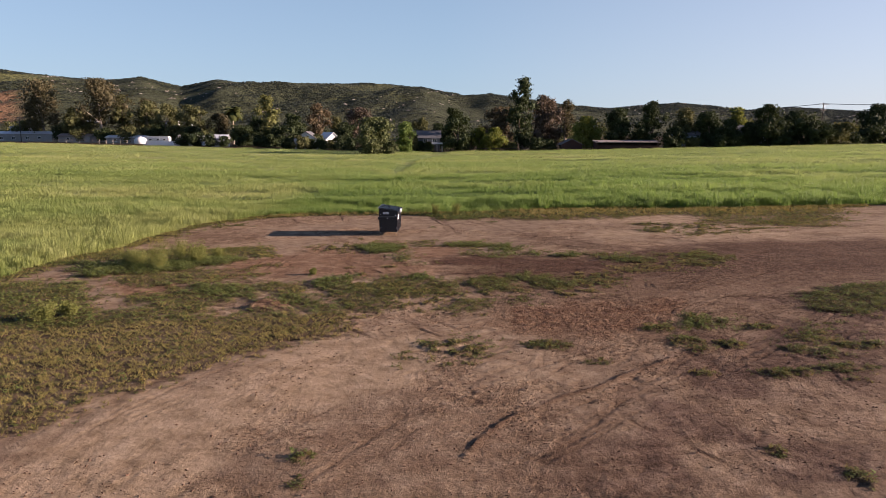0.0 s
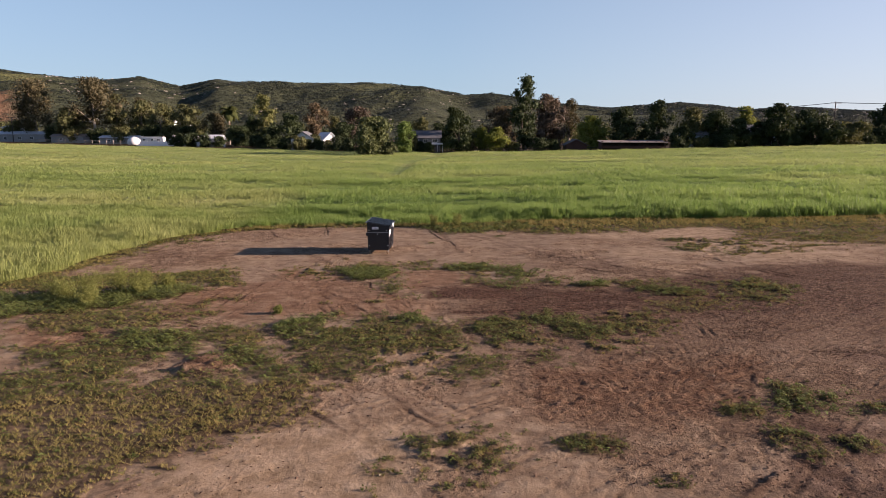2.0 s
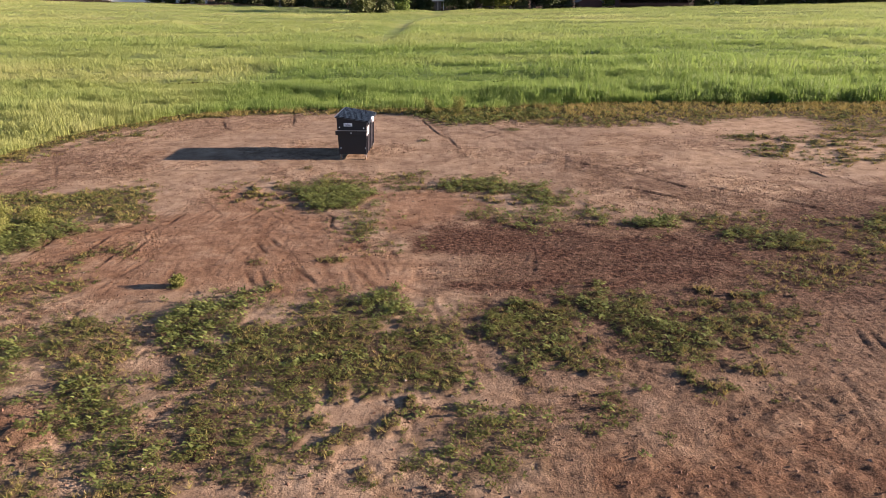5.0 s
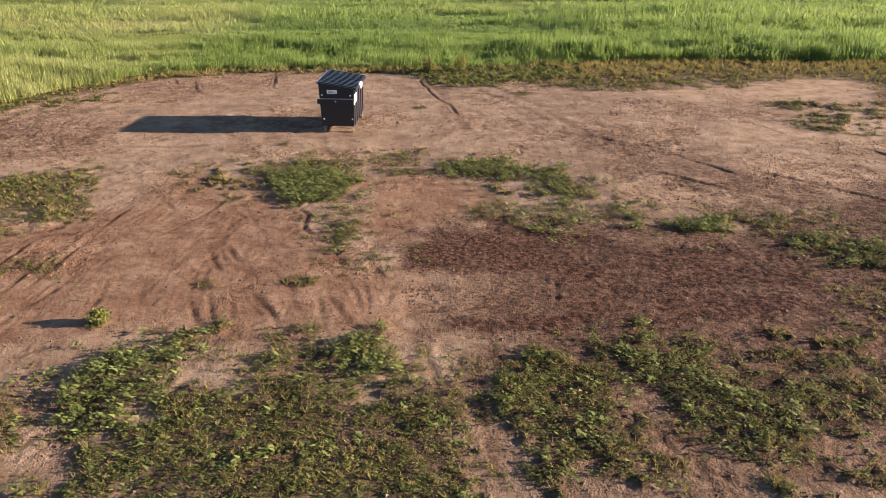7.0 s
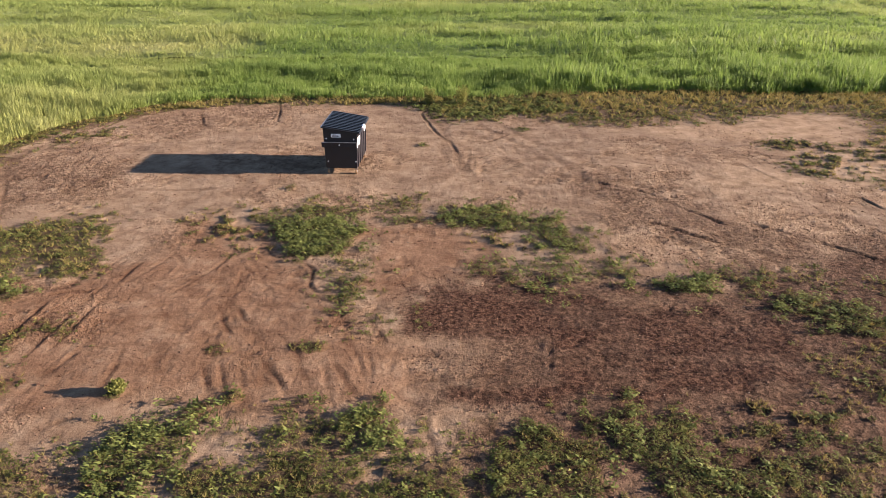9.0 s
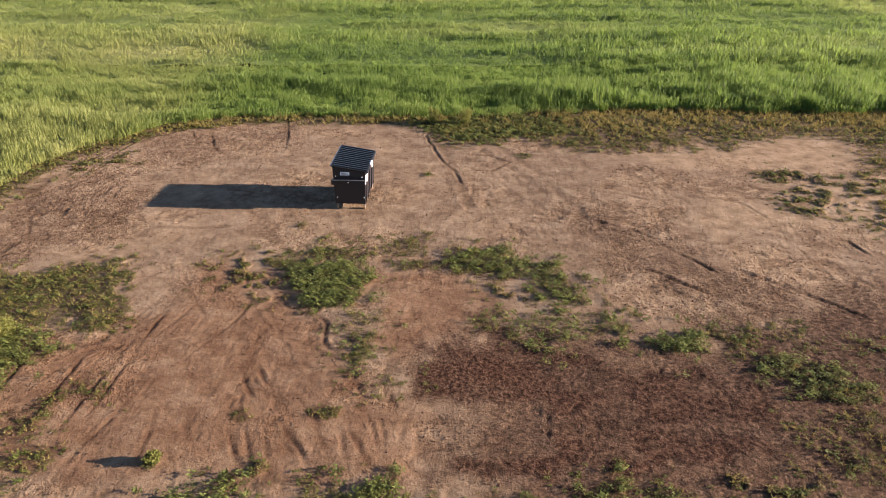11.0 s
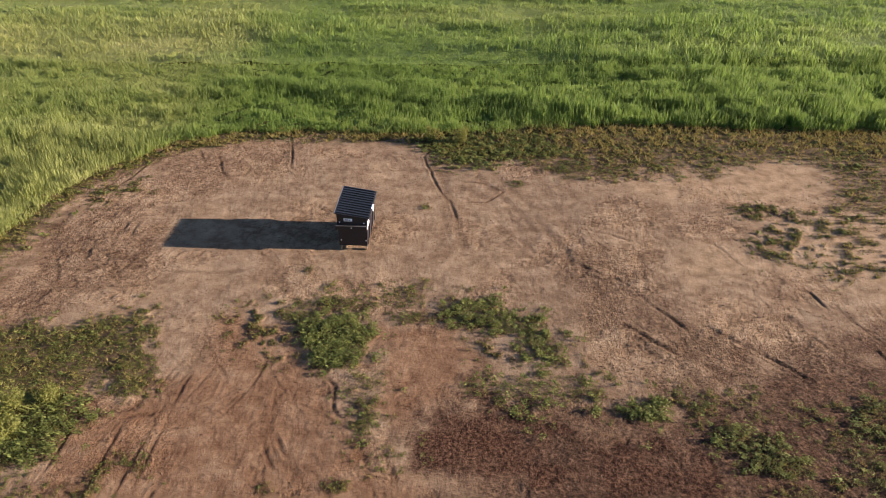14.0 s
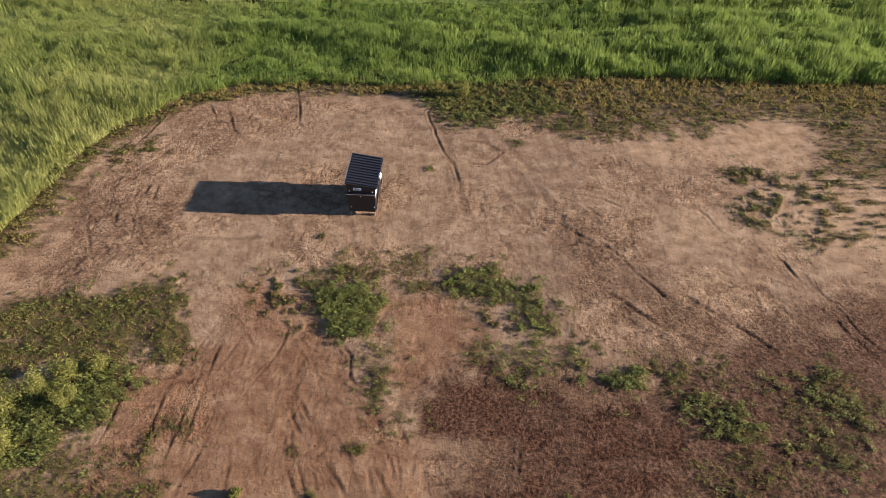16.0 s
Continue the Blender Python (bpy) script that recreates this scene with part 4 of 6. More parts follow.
# ---- mesh helpers ----
def np_mesh(name, verts, faces, material, floats=None, colors=None, smooth=False):
    """A mesh from arrays: faces all of one size."""
    me = bpy.data.meshes.new(name)
    verts, faces = np.asarray(verts, np.float32), np.asarray(faces, np.int32)
    k = faces.shape[1]
    me.vertices.add(len(verts))
    me.vertices.foreach_set("co", verts.ravel())
    me.loops.add(faces.size)
    me.loops.foreach_set("vertex_index", faces.ravel())
    me.polygons.add(len(faces))
    me.polygons.foreach_set("loop_start", np.arange(0, faces.size, k, dtype=np.int32))
    me.polygons.foreach_set("use_smooth", np.full(len(faces), smooth, bool))
    me.update(calc_edges=True)
    for key, v in (floats or {}).items():
        me.attributes.new(key, 'FLOAT', 'POINT').data.foreach_set("value", np.asarray(v, np.float32))
    for key, v in (colors or {}).items():
        me.attributes.new(key, 'FLOAT_COLOR', 'POINT').data.foreach_set("color", np.asarray(v, np.float32).ravel())
    me.materials.append(material)
    return me


def part(name, bm, material, parent=None, label="", smooth=False):
    me = bpy.data.meshes.new(name)
    bm.normal_update()
    bm.to_mesh(me)
    bm.free()
    me.materials.append(material)
    if smooth:
        me.polygons.foreach_set("use_smooth", np.full(len(me.polygons), True))
    ob = new(name, me)
    ob.parent = parent
    if label:
        tagged(ob, label)
    return ob


def group_at(name, x, y, z, turn=0.0):
    ob = new(name)
    ob.matrix_basis = pose(x, y, z, 0, 0, turn)
    ob.empty_display_size = 0.2
    return ob


def box(bm, x0, x1, y0, y1, z0, z1, bevel=0.0):
    made = bmesh.ops.create_cube(bm, size=1.0, matrix=Matrix.LocRotScale(((x0 + x1) / 2, (y0 + y1) / 2, (z0 + z1) / 2), None, (x1 - x0, y1 - y0, z1 - z0)))
    if bevel:
        edges = list({e for v in made["verts"] for e in v.link_edges})
        bmesh.ops.bevel(bm, geom=edges, offset=bevel, segments=2, affect='EDGES', profile=0.7)
    return bm


def boxed(*args, bevel=0.0):
    return box(bmesh.new(), *args, bevel=bevel)


def rod(bm, a, b, r0, r1=None, sides=8):
    """A tapered round bar from a to b."""
    a, b = Vector(a), Vector(b)
    r1 = r0 if r1 is None else r1
    m = Matrix.Translation((a + b) / 2) @ (b - a).to_track_quat("Z", "Y").to_matrix().to_4x4()
    bmesh.ops.create_cone(bm, cap_ends=True, segments=sides, radius1=r0, radius2=max(r1, 0.001), depth=(b - a).length, matrix=m)
    return bm


def prism(bm, outline, y0, y1):
    """An outline in x and z, drawn out from y0 to y1."""
    a = [bm.verts.new((x, y0, z)) for x, z in outline]
    b = [bm.verts.new((x, y1, z)) for x, z in outline]
    bm.faces.new(a)
    bm.faces.new(b[::-1])
    for i in range(len(a)):
        j = (i + 1) % len(a)
        bm.faces.new((a[j], a[i], b[i], b[j]))
    bmesh.ops.recalc_face_normals(bm, faces=bm.faces[:])
    return bm


# ---- ground: one sheet to the horizon, finest where the camera passes ----
def axis(lo, hi, step, low_end, high_end, growth=1.22):
    mid = list(np.arange(lo, hi, step))
    up, s = [hi], step
    while up[-1] < high_end:
        s *= growth
        up.append(up[-1] + s)
    down, s = [], step
    p = lo
    while p > low_end:
        s *= growth
        p -= s
        down.append(p)
    return np.array(down[::-1] + mid + up)


GRID = {}


def build_ground():
    xs = axis(-14.5, 14.5, 0.054, -3200, 3200)
    ys = np.concatenate([axis(10, 18, 0.066, -1500, 18)[:-1], np.arange(18, 33.5, 0.060), axis(33.5, 50.5, 0.094, 33.5, 4500)])
    gx, gy = np.meshgrid(xs, ys)
    soil = soils(gx, gy)
    cover, tall, dry = weed_cover(gx, gy)
    near = sstep(-4, 6, gy) * (1 - sstep(54, 64, gy)) * sstep(-34, -24, gx) * (1 - sstep(28, 40, gx))
    gz = terrain(gx, gy) + near * (relief(gx, gy, soil) + cushions(gx, gy, cover))
    GRID.update(xs=xs, ys=ys, z=gz, cover=cover, tall=tall, dry=dry)
    under = sstep(-0.2, 1.2, crop_depth(gx, gy)) * (gy < field_end(gx))
    verts = np.stack([gx, gy, gz], -1).reshape(-1, 3)
    n, k = len(ys), len(xs)
    i = (np.arange(n - 1)[:, None] * k + np.arange(k - 1)[None, :]).ravel()
    faces = np.stack([i, i + 1, i + k + 1, i + k], -1)
    red, dark, pale, churn = soil
    col = np.stack([np.maximum(red, churn), np.maximum(dark * (1 - churn), 0.35 * churn), pale * (1 - churn), np.ones_like(red)], -1).reshape(-1, 4)
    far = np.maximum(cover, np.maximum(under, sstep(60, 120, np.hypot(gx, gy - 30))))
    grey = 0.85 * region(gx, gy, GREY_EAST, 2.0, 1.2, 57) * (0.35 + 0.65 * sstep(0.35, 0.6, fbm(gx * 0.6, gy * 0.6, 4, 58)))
    me = np_mesh("ground", verts, faces, EARTH, {"cover": far.ravel(), "turned_and_shaded": (near * turned_and_shaded(gx, gy) * (1 - 0.6 * pale)).ravel(), "rough": np.clip(looseness(gx, gy) * (1 - 0.75 * pale) + dark + churn, 0, 1).ravel(), "grey": grey.ravel()}, {"soil": col}, smooth=True)
    return tagged(new("ground", me), "dry reddish-brown dirt lot with ruts and tyre marks", "ground", kind="structure")


build_ground()


def on_ground(key, x, y):
    """A value of the ground sheet, between its corners."""
    xs, ys, v = GRID["xs"], GRID["ys"], GRID[key]
    i, j = np.clip(np.searchsorted(xs, x) - 1, 0, len(xs) - 2), np.clip(np.searchsorted(ys, y) - 1, 0, len(ys) - 2)
    u, w = (x - xs[i]) / (xs[i + 1] - xs[i]), (y - ys[j]) / (ys[j + 1] - ys[j])
    return (v[j, i] * (1 - u) + v[j, i + 1] * u) * (1 - w) + (v[j + 1, i] * (1 - u) + v[j + 1, i + 1] * u) * w


def surface(x, y):
    return on_ground("z", x, y)


# ---- the crop ----
CROP_PATH = [(-22.0, 82.0), (-11.0, 87.0), (-6.5, 97.0), (-6.5, 113.0), (-6.5, 136.0), (-2.5, 165.0), (-1.0, 200.0)]
CROP_HOLLOWS = [(29, 65.5, 2.4, 1.5), (-57, 99, 8, 2.2), (-36, 81, 3.0, 1.6), (-30, 76, 5.0, 1.2), (-31, 55, 2.0, 1.0), (6, 74, 1.8, 1.0), (1.6, 52.8, 1.2, 0.7)]


def crop_height(x, y):
    wave = sstep(0.28, 0.68, fbm(x * 0.075, y * 0.26, 4, 71))
    small = fbm(x * 0.5, y * 0.9, 3, 73)
    lodged = sstep(0.58, 0.70, fbm(x * 0.04 + 3, y * 0.20, 3, 72))
    path = np.exp(-(line_dist(x, y, CROP_PATH) / (0.5 + 0.011 * y)) ** 2)
    hollow = sum(np.exp(-((x - cx) / rx) ** 2 - ((y - cy) / ry) ** 2) for cx, cy, rx, ry in CROP_HOLLOWS)
    ripple = fbm(x * 0.20 + 5, y * 0.62, 3, 74)
    tuft = vnoise(x * 2.3, y * 2.3, 77) - 0.5
    tall = (0.98 - 0.14 * sstep(56, 80, y)) * (1 - 0.22 * sstep(-11, -16, x) * (1 - sstep(60, 80, y)))
    return tall * (0.60 + 0.34 * wave + 0.60 * (small - 0.5) + 0.62 * (ripple - 0.5) + 0.30 * tuft * (1 - sstep(90, 140, y))) * (1 - 0.45 * lodged) * (1 - 0.8 * path) * (1 - 0.7 * np.clip(hollow, 0, 1))


def scatter(x0, x1, y0, y1, per_m2, rng):
    n = int((x1 - x0) * (y1 - y0) * per_m2)
    return rng.uniform(x0, x1, n), rng.uniform(y0, y1, n)


def blades(x, y, base, height, width, lean, rng, per=1, spread=False):
    """Single leaning blades, one triangle each; spread: stalks that widen to leaf and ear at the top."""
    x, y, base, height = (np.repeat(v, per) for v in (x, y, base, height))
    n = len(x)
    turn, bend = rng.uniform(0, 2 * np.pi, n), rng.normal(0, lean, (n, 2))
    w = width * rng.uniform(0.6, 1.3, n)
    dx, dy = np.cos(turn) * w / 2, np.sin(turn) * w / 2
    tx, ty = x + bend[:, 0] * height, y + bend[:, 1] * height
    if spread:
        a = np.stack([x, y, base + 0.15 * height], -1)
        b = np.stack([tx + dx, ty + dy, base + height * rng.uniform(0.62, 0.95, n)], -1)
        c = np.stack([tx - dx, ty - dy, base + height], -1)
    else:
        a = np.stack([x - dx, y - dy, base], -1)
        b = np.stack([x + dx, y + dy, base], -1)
        c = np.stack([tx, ty, base + height], -1)
    return np.stack([a, b, c], 1).reshape(-1, 3)


def ripeness_at(x, y):
    west = 0.82 * sstep(-9.5, -16.5, x) * (0.50 + 0.50 * sstep(0.35, 0.6, fbm(x * 0.12, y * 0.12, 3, 75))) * (1 - 0.8 * sstep(60, 95, y))
    return np.clip(0.02 + west + 0.32 * sstep(0.48, 0.66, fbm(x * 0.045, y * 0.11, 3, 76)) * sstep(56, 75, y) + 0.36 * sstep(60, 140, y), 0, 1)


def build_crop():
    rng = np.random.default_rng(5)
    chunks, ripeness, tips = [], [], []

    def put(tri, ripe, tip):
        chunks.append(tri), ripeness.append(ripe), tips.append(tip)
    # the closed stand of leaves below the ears
    for x0, x1, y0, y1, step in ((-50, 62, 14, 62, 0.45), (-190, 165, 62, 300, 1.2)):
        gx, gy = np.meshgrid(np.arange(x0, x1 + step, step), np.arange(y0, y1 + step, step))
        gx, gy = gx + rng.uniform(-0.3, 0.3, gx.shape) * step, gy + rng.uniform(-0.3, 0.3, gx.shape) * step
        gz = terrain(gx, gy) + crop_height(gx, gy) * (np.where(gx < -13, 0.22, 0.10) if step < 1 else 0.48 + 0.14 * sstep(80, 130, gy)) * sstep(0.1, 1.0, crop_depth(gx, gy)) + rng.uniform(-0.05, 0.05, gx.shape) * (1.0 if step < 1 else 0.6)
        p = np.stack([gx, gy, gz], -1)
        tri = np.concatenate([np.stack([p[:-1, :-1], p[:-1, 1:], p[1:, 1:]], 2).reshape(-1, 3, 3), np.stack([p[:-1, :-1], p[1:, 1:], p[1:, :-1]], 2).reshape(-1, 3, 3)])
        c = tri.mean(1)
        ok = (crop_depth(c[:, 0], c[:, 1]) > 0.35) & (c[:, 1] < field_end(c[:, 0])) & (np.abs(c[:, 0]) < 14 + 0.78 * c[:, 1])
        v = tri[ok].reshape(-1, 3)
        # near gaps painted dark (no ear tint); far sheet paled for its flat light
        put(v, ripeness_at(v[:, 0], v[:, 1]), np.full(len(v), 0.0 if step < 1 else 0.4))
    bands = [(-34, 40, 14, 62, 400, 0.027, 0.10), (-66, 76, 62, 90, 125, 0.042, 0.20), (-48, -34, 14, 62, 60, 0.07, 0.25), (40, 62, 46, 62, 60, 0.07, 0.25), (-100, 108, 90, 140, 25.0, 0.075, 0.28), (-180, 160, 140, 300, 8.0, 0.12, 0.30)]
    for x0, x1, y0, y1, density, width, lean in bands:
        x, y = scatter(x0, x1, y0, y1, density, rng)
        depth = crop_depth(x, y)
        keep = (depth > 0) & (y < field_end(x)) & (np.abs(x) < 4 + 0.68 * y)
        if y0 < 90:      # the stand is tufted, with gaps
            keep &= rng.uniform(0, 1, len(x)) < 0.30 + 0.70 * sstep(0.40, 0.56, fbm(x * 1.7, y * 2.2, 3, 78))
        x, y, depth = x[keep], y[keep], depth[keep]
        h = crop_height(x, y) * (0.72 + 0.28 * sstep(0, np.where(x > -3, 0.4, 1.2), depth)) * rng.uniform(0.74, 1.10, len(x))
        half = rng.uniform(0, 1, len(x)) < 0.25
        ripe = ripeness_at(x, y)
        for pick, spread in ((half, True), (~half, False)):
            v = blades(x[pick], y[pick], terrain(x[pick], y[pick]) + 0.25 * h[pick], 0.75 * h[pick], width, lean, rng, spread=spread)
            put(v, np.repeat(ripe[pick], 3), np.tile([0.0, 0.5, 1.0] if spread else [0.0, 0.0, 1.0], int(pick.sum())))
    verts = np.concatenate(chunks)
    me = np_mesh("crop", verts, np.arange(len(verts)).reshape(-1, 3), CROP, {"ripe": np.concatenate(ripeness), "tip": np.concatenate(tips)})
    return tagged(new("cereal_crop", me), "tall green cereal crop, yellowing in patches, on the field", "crop", kind="stuff")


build_crop()


# ---- weeds and dry grass on the lot ----
def leaf_clumps(x, y, z, radius, height, leaves, size, rng):
    """Low rosettes: flat leaves fanned round a root."""
    x, y, z, radius, height = (np.repeat(v, leaves) for v in (x, y, z, radius, height))
    n = len(x)
    ang, out = rng.uniform(0, 2 * np.pi, n), np.sqrt(rng.uniform(0.0, 1, n)) * radius
    px, py, pz = x + np.cos(ang) * out, y + np.sin(ang) * out, z + height * rng.uniform(0.15, 1.0, n) * (1 - 0.5 * out / radius)
    s, ta = size * rng.uniform(0.5, 1.3, n), rng.uniform(0, 2 * np.pi, n)
    tilt = rng.uniform(-0.9, 1.3, n) * s
    ux, uy = np.cos(ta) * s, np.sin(ta) * s
    a = np.stack([px - ux * 0.5 - uy * 0.45, py - uy * 0.5 + ux * 0.45, pz], -1)
    b = np.stack([px - ux * 0.5 + uy * 0.45, py - uy * 0.5 - ux * 0.45, pz + 0.3 * tilt], -1)
    c = np.stack([px + ux, py + uy, pz + tilt], -1)
    return np.stack([a, b, c], 1).reshape(-1, 3)


def in_view(x, y):
    return np.abs(x) < 4.5 + 0.66 * y


def build_weeds():
    rng = np.random.default_rng(9)

    def pick(per_m2, chance):
        x, y = scatter(-20, 32, 9, 54, per_m2, rng)
        far = sstep(36, 46, y)
        keep = (rng.uniform(0, 1, len(x)) < chance(on_ground("cover", x, y), on_ground("tall", x, y), on_ground("dry", x, y)) * (1 - 0.55 * far)) & in_view(x, y) & (crop_depth(x, y) < 0.6)
        x, y = x[keep], y[keep]
        return x, y, on_ground("cover", x, y), on_ground("tall", x, y), 1 + 0.6 * sstep(36, 46, y)
    # matted small-leaved weeds
    x, y, cover, tall, big = pick(180, lambda c, h, d: c * (1 - 0.92 * d))
    r = rng.uniform(0.04, 0.11, len(x)) * (0.6 + 0.6 * cover) * big
    lift = 0.6 + 0.8 * sstep(0.42, 0.62, fbm(x * 1.3, y * 1.3, 3, 85))
    v = leaf_clumps(x, y, surface(x, y), r, 0.075 * tall * lift * rng.uniform(0.4, 1.3, len(x)), 16, 0.024 * big.repeat(16), rng)
    tagged(new("low_weeds", np_mesh("low_weeds", v, np.arange(len(v)).reshape(-1, 3), WEED)), "low green broadleaf weeds in patches on bare dirt", "weeds", kind="stuff")
    # larger leaves where the weeds are lush
    x, y, cover, tall, big = pick(60, lambda c, h, d: 1.3 * c * sstep(0.95, 1.6, h) * (1 - d) + 0.10 * c * (1 - d))
    v = leaf_clumps(x, y, surface(x, y) + 0.02, rng.uniform(0.07, 0.16, len(x)), 0.10 * tall * rng.uniform(0.6, 1.3, len(x)), 16, 0.046 * big.repeat(16), rng)
    tagged(new("broadleaf_weeds", np_mesh("broadleaf_weeds", v, np.arange(len(v)).reshape(-1, 3), BROADLEAF)), "lush broad-leaved green weeds in clumps", "weeds", kind="stuff")
    x, y, cover, tall, big = pick(200, lambda c, h, d: c * (0.04 + 0.95 * d))
    h = rng.uniform(0.04, 0.11, len(x)) * (1 + 1.6 * sstep(47, 51, y))
    v = blades(x, y, surface(x, y), h, (0.009 + 0.016 * sstep(28, 44, y)).repeat(8), 0.6, rng, per=8)
    tagged(new("dry_grass", np_mesh("dry_grass", v, np.arange(len(v)).reshape(-1, 3), DRY_GRASS)), "short brownish dry grass at the lot's edges", "grass", kind="stuff")


build_weeds()


# ---- the hills ----
RIDGE_X = (-900, -668, -621, -574, -480, -424, -369, -321, -258, -194, -83, -27, 29, 69, 108, 173, 237, 332, 437, 492, 628, 900)
RIDGE_Z = (96, 94, 91, 84, 76, 81, 68, 76, 71, 71, 71, 64, 54, 58, 53, 42, 39, 46, 37, 40, 32, 30)
HILL = None


def hill_height(x, y):
    crest = np.interp(x / (y / 1000.0), RIDGE_X, RIDGE_Z)
    rise = sstep(430, 1010, y) * (1 - 0.6 * sstep(1040, 1300, y))
    spurs = (fbm(x * 0.008, y * 0.004, 4, 91) - 0.5) * 46 * sstep(430, 600, y) * (1 - sstep(820, 990, y))
    return (crest - 2.0) * rise + spurs * (crest / 70) + 2.5 * (fbm(x * 0.03, y * 0.03, 3, 92) - 0.5)


def hill_material():
    m, t, b = node_material("chaparral")
    n1, n2, n3 = noise_tex(t, 0.012, 5, 0.65), noise_tex(t, 0.13, 6, 0.72), noise_tex(t, 0.25, 5, 0.7)
    ground = ramp(t, n1.outputs[0], [(0.35, (0.015, 0.022, 0.017)), (0.55, (0.026, 0.035, 0.025)), (0.7, (0.051, 0.061, 0.034))])
    scrub = ramp(t, n2.outputs[0], [(0.40, (0.007, 0.012, 0.010)), (0.53, (0.018, 0.026, 0.020)), (0.66, (0.053, 0.057, 0.050))])
    c = mix(t, 0.82, ground, scrub)
    c = mix(t, calc(t, 'MULTIPLY', attribute(t, "grass").outputs["Fac"], 0.8), c, ramp(t, n2.outputs[0], [(0.38, (0.050, 0.058, 0.028)), (0.55, (0.135, 0.140, 0.052))]))
    c = mix(t, attribute(t, "bare").outputs["Fac"], c, (0.205, 0.118, 0.068))
    t.links.new(c, b.inputs["Base Color"])
    b.inputs["Roughness"].default_value = 0.95
    b.inputs["Specular IOR Level"].default_value = 0.1
    bump(t, b, n3.outputs[0], 1.0, 6.0)
    return m


HILL = hill_material()
SCRUB = leaf_material("scrub", (0.014, 0.019, 0.013), (0.025, 0.032, 0.022), (0.053, 0.055, 0.037), 0.02, 0.1)
BOULDER = plain("boulder", (0.272, 0.232, 0.192), 0.9, 0, 0.3, 0.3, 0.05)


def build_hills():
    xs, ys = np.arange(-1000, 1001, 7.0), np.concatenate([np.arange(425, 1020, 9.0), np.arange(1020, 1400, 25.0)])
    gx, gy = np.meshgrid(xs, ys)
    gz = hill_height(gx, gy) + terrain(gx, gy) * (1 - sstep(425, 500, gy)) - 0.5
    bare = region(gx, gy, [(-500, 510), (-310, 510), (-425, 700), (-560, 700)], 10, 6, 93)
    grass = np.maximum(region(gx, gy, [(-690, 760), (-480, 700), (-470, 900), (-640, 1010), (-760, 1010)], 40, 16, 97), 0.6 * sstep(0.64, 0.70, fbm(gx * 0.011, gy * 0.009, 4, 98)) * sstep(470, 620, gy))
    n, k = len(ys), len(xs)
    i = (np.arange(n - 1)[:, None] * k + np.arange(k - 1)[None, :]).ravel()
    me = np_mesh("hills", np.stack([gx, gy, gz], -1).reshape(-1, 3), np.stack([i, i + 1, i + k + 1, i + k], -1), HILL, {"bare": bare.ravel(), "grass": grass.ravel()}, smooth=True)
    tagged(new("hills", me), "brush-covered rocky hills behind the houses", "hills", kind="structure")
    rng = np.random.default_rng(12)
    for name, count, lo, hi, mat, label, cat in (("hill_scrub", 34000, 0.6, 1.9, SCRUB, "dark chaparral bushes covering the hills", "scrub"), ("hill_boulders", 1500, 0.6, 1.9, BOULDER, "pale granite boulders scattered on the hills", "boulders")):
        y = 470 + 560 * np.sqrt(rng.uniform(0, 1, count))
        x = rng.uniform(-0.72, 0.72, count) * y
        keep = fbm(x * 0.012, y * 0.012, 4, 95 if mat is SCRUB else 96) > (0.40 if mat is SCRUB else 0.53)
        x, y = x[keep], y[keep]
        ball = np.array([(math.cos(1.2566 * q), math.sin(1.2566 * q), 0.25) for q in range(5)] + [(0.1, 0, 1)], float)
        tri = np.array([(q, (q + 1) % 5, 5) for q in range(5)])
        r = rng.uniform(lo, hi, len(x)) ** 1.0
        pts = ball[None] * (r[:, None, None] * np.stack([rng.uniform(0.8, 1.4, len(x)), rng.uniform(0.8, 1.4, len(x)), rng.uniform(0.55, 0.9, len(x))], -1)[:, None, :]) * rng.uniform(0.7, 1.25, (len(x), len(ball), 1))
        pts = pts + np.stack([x, y, hill_height(x, y) - 0.5 + 0.1 * r], -1)[:, None, :]
        f = tri[None] + (np.arange(len(x)) * len(ball))[:, None, None]
        tagged(new(name, np_mesh(name, pts.reshape(-1, 3), f.reshape(-1, 3), mat)), label, cat, kind="stuff")


build_hills()


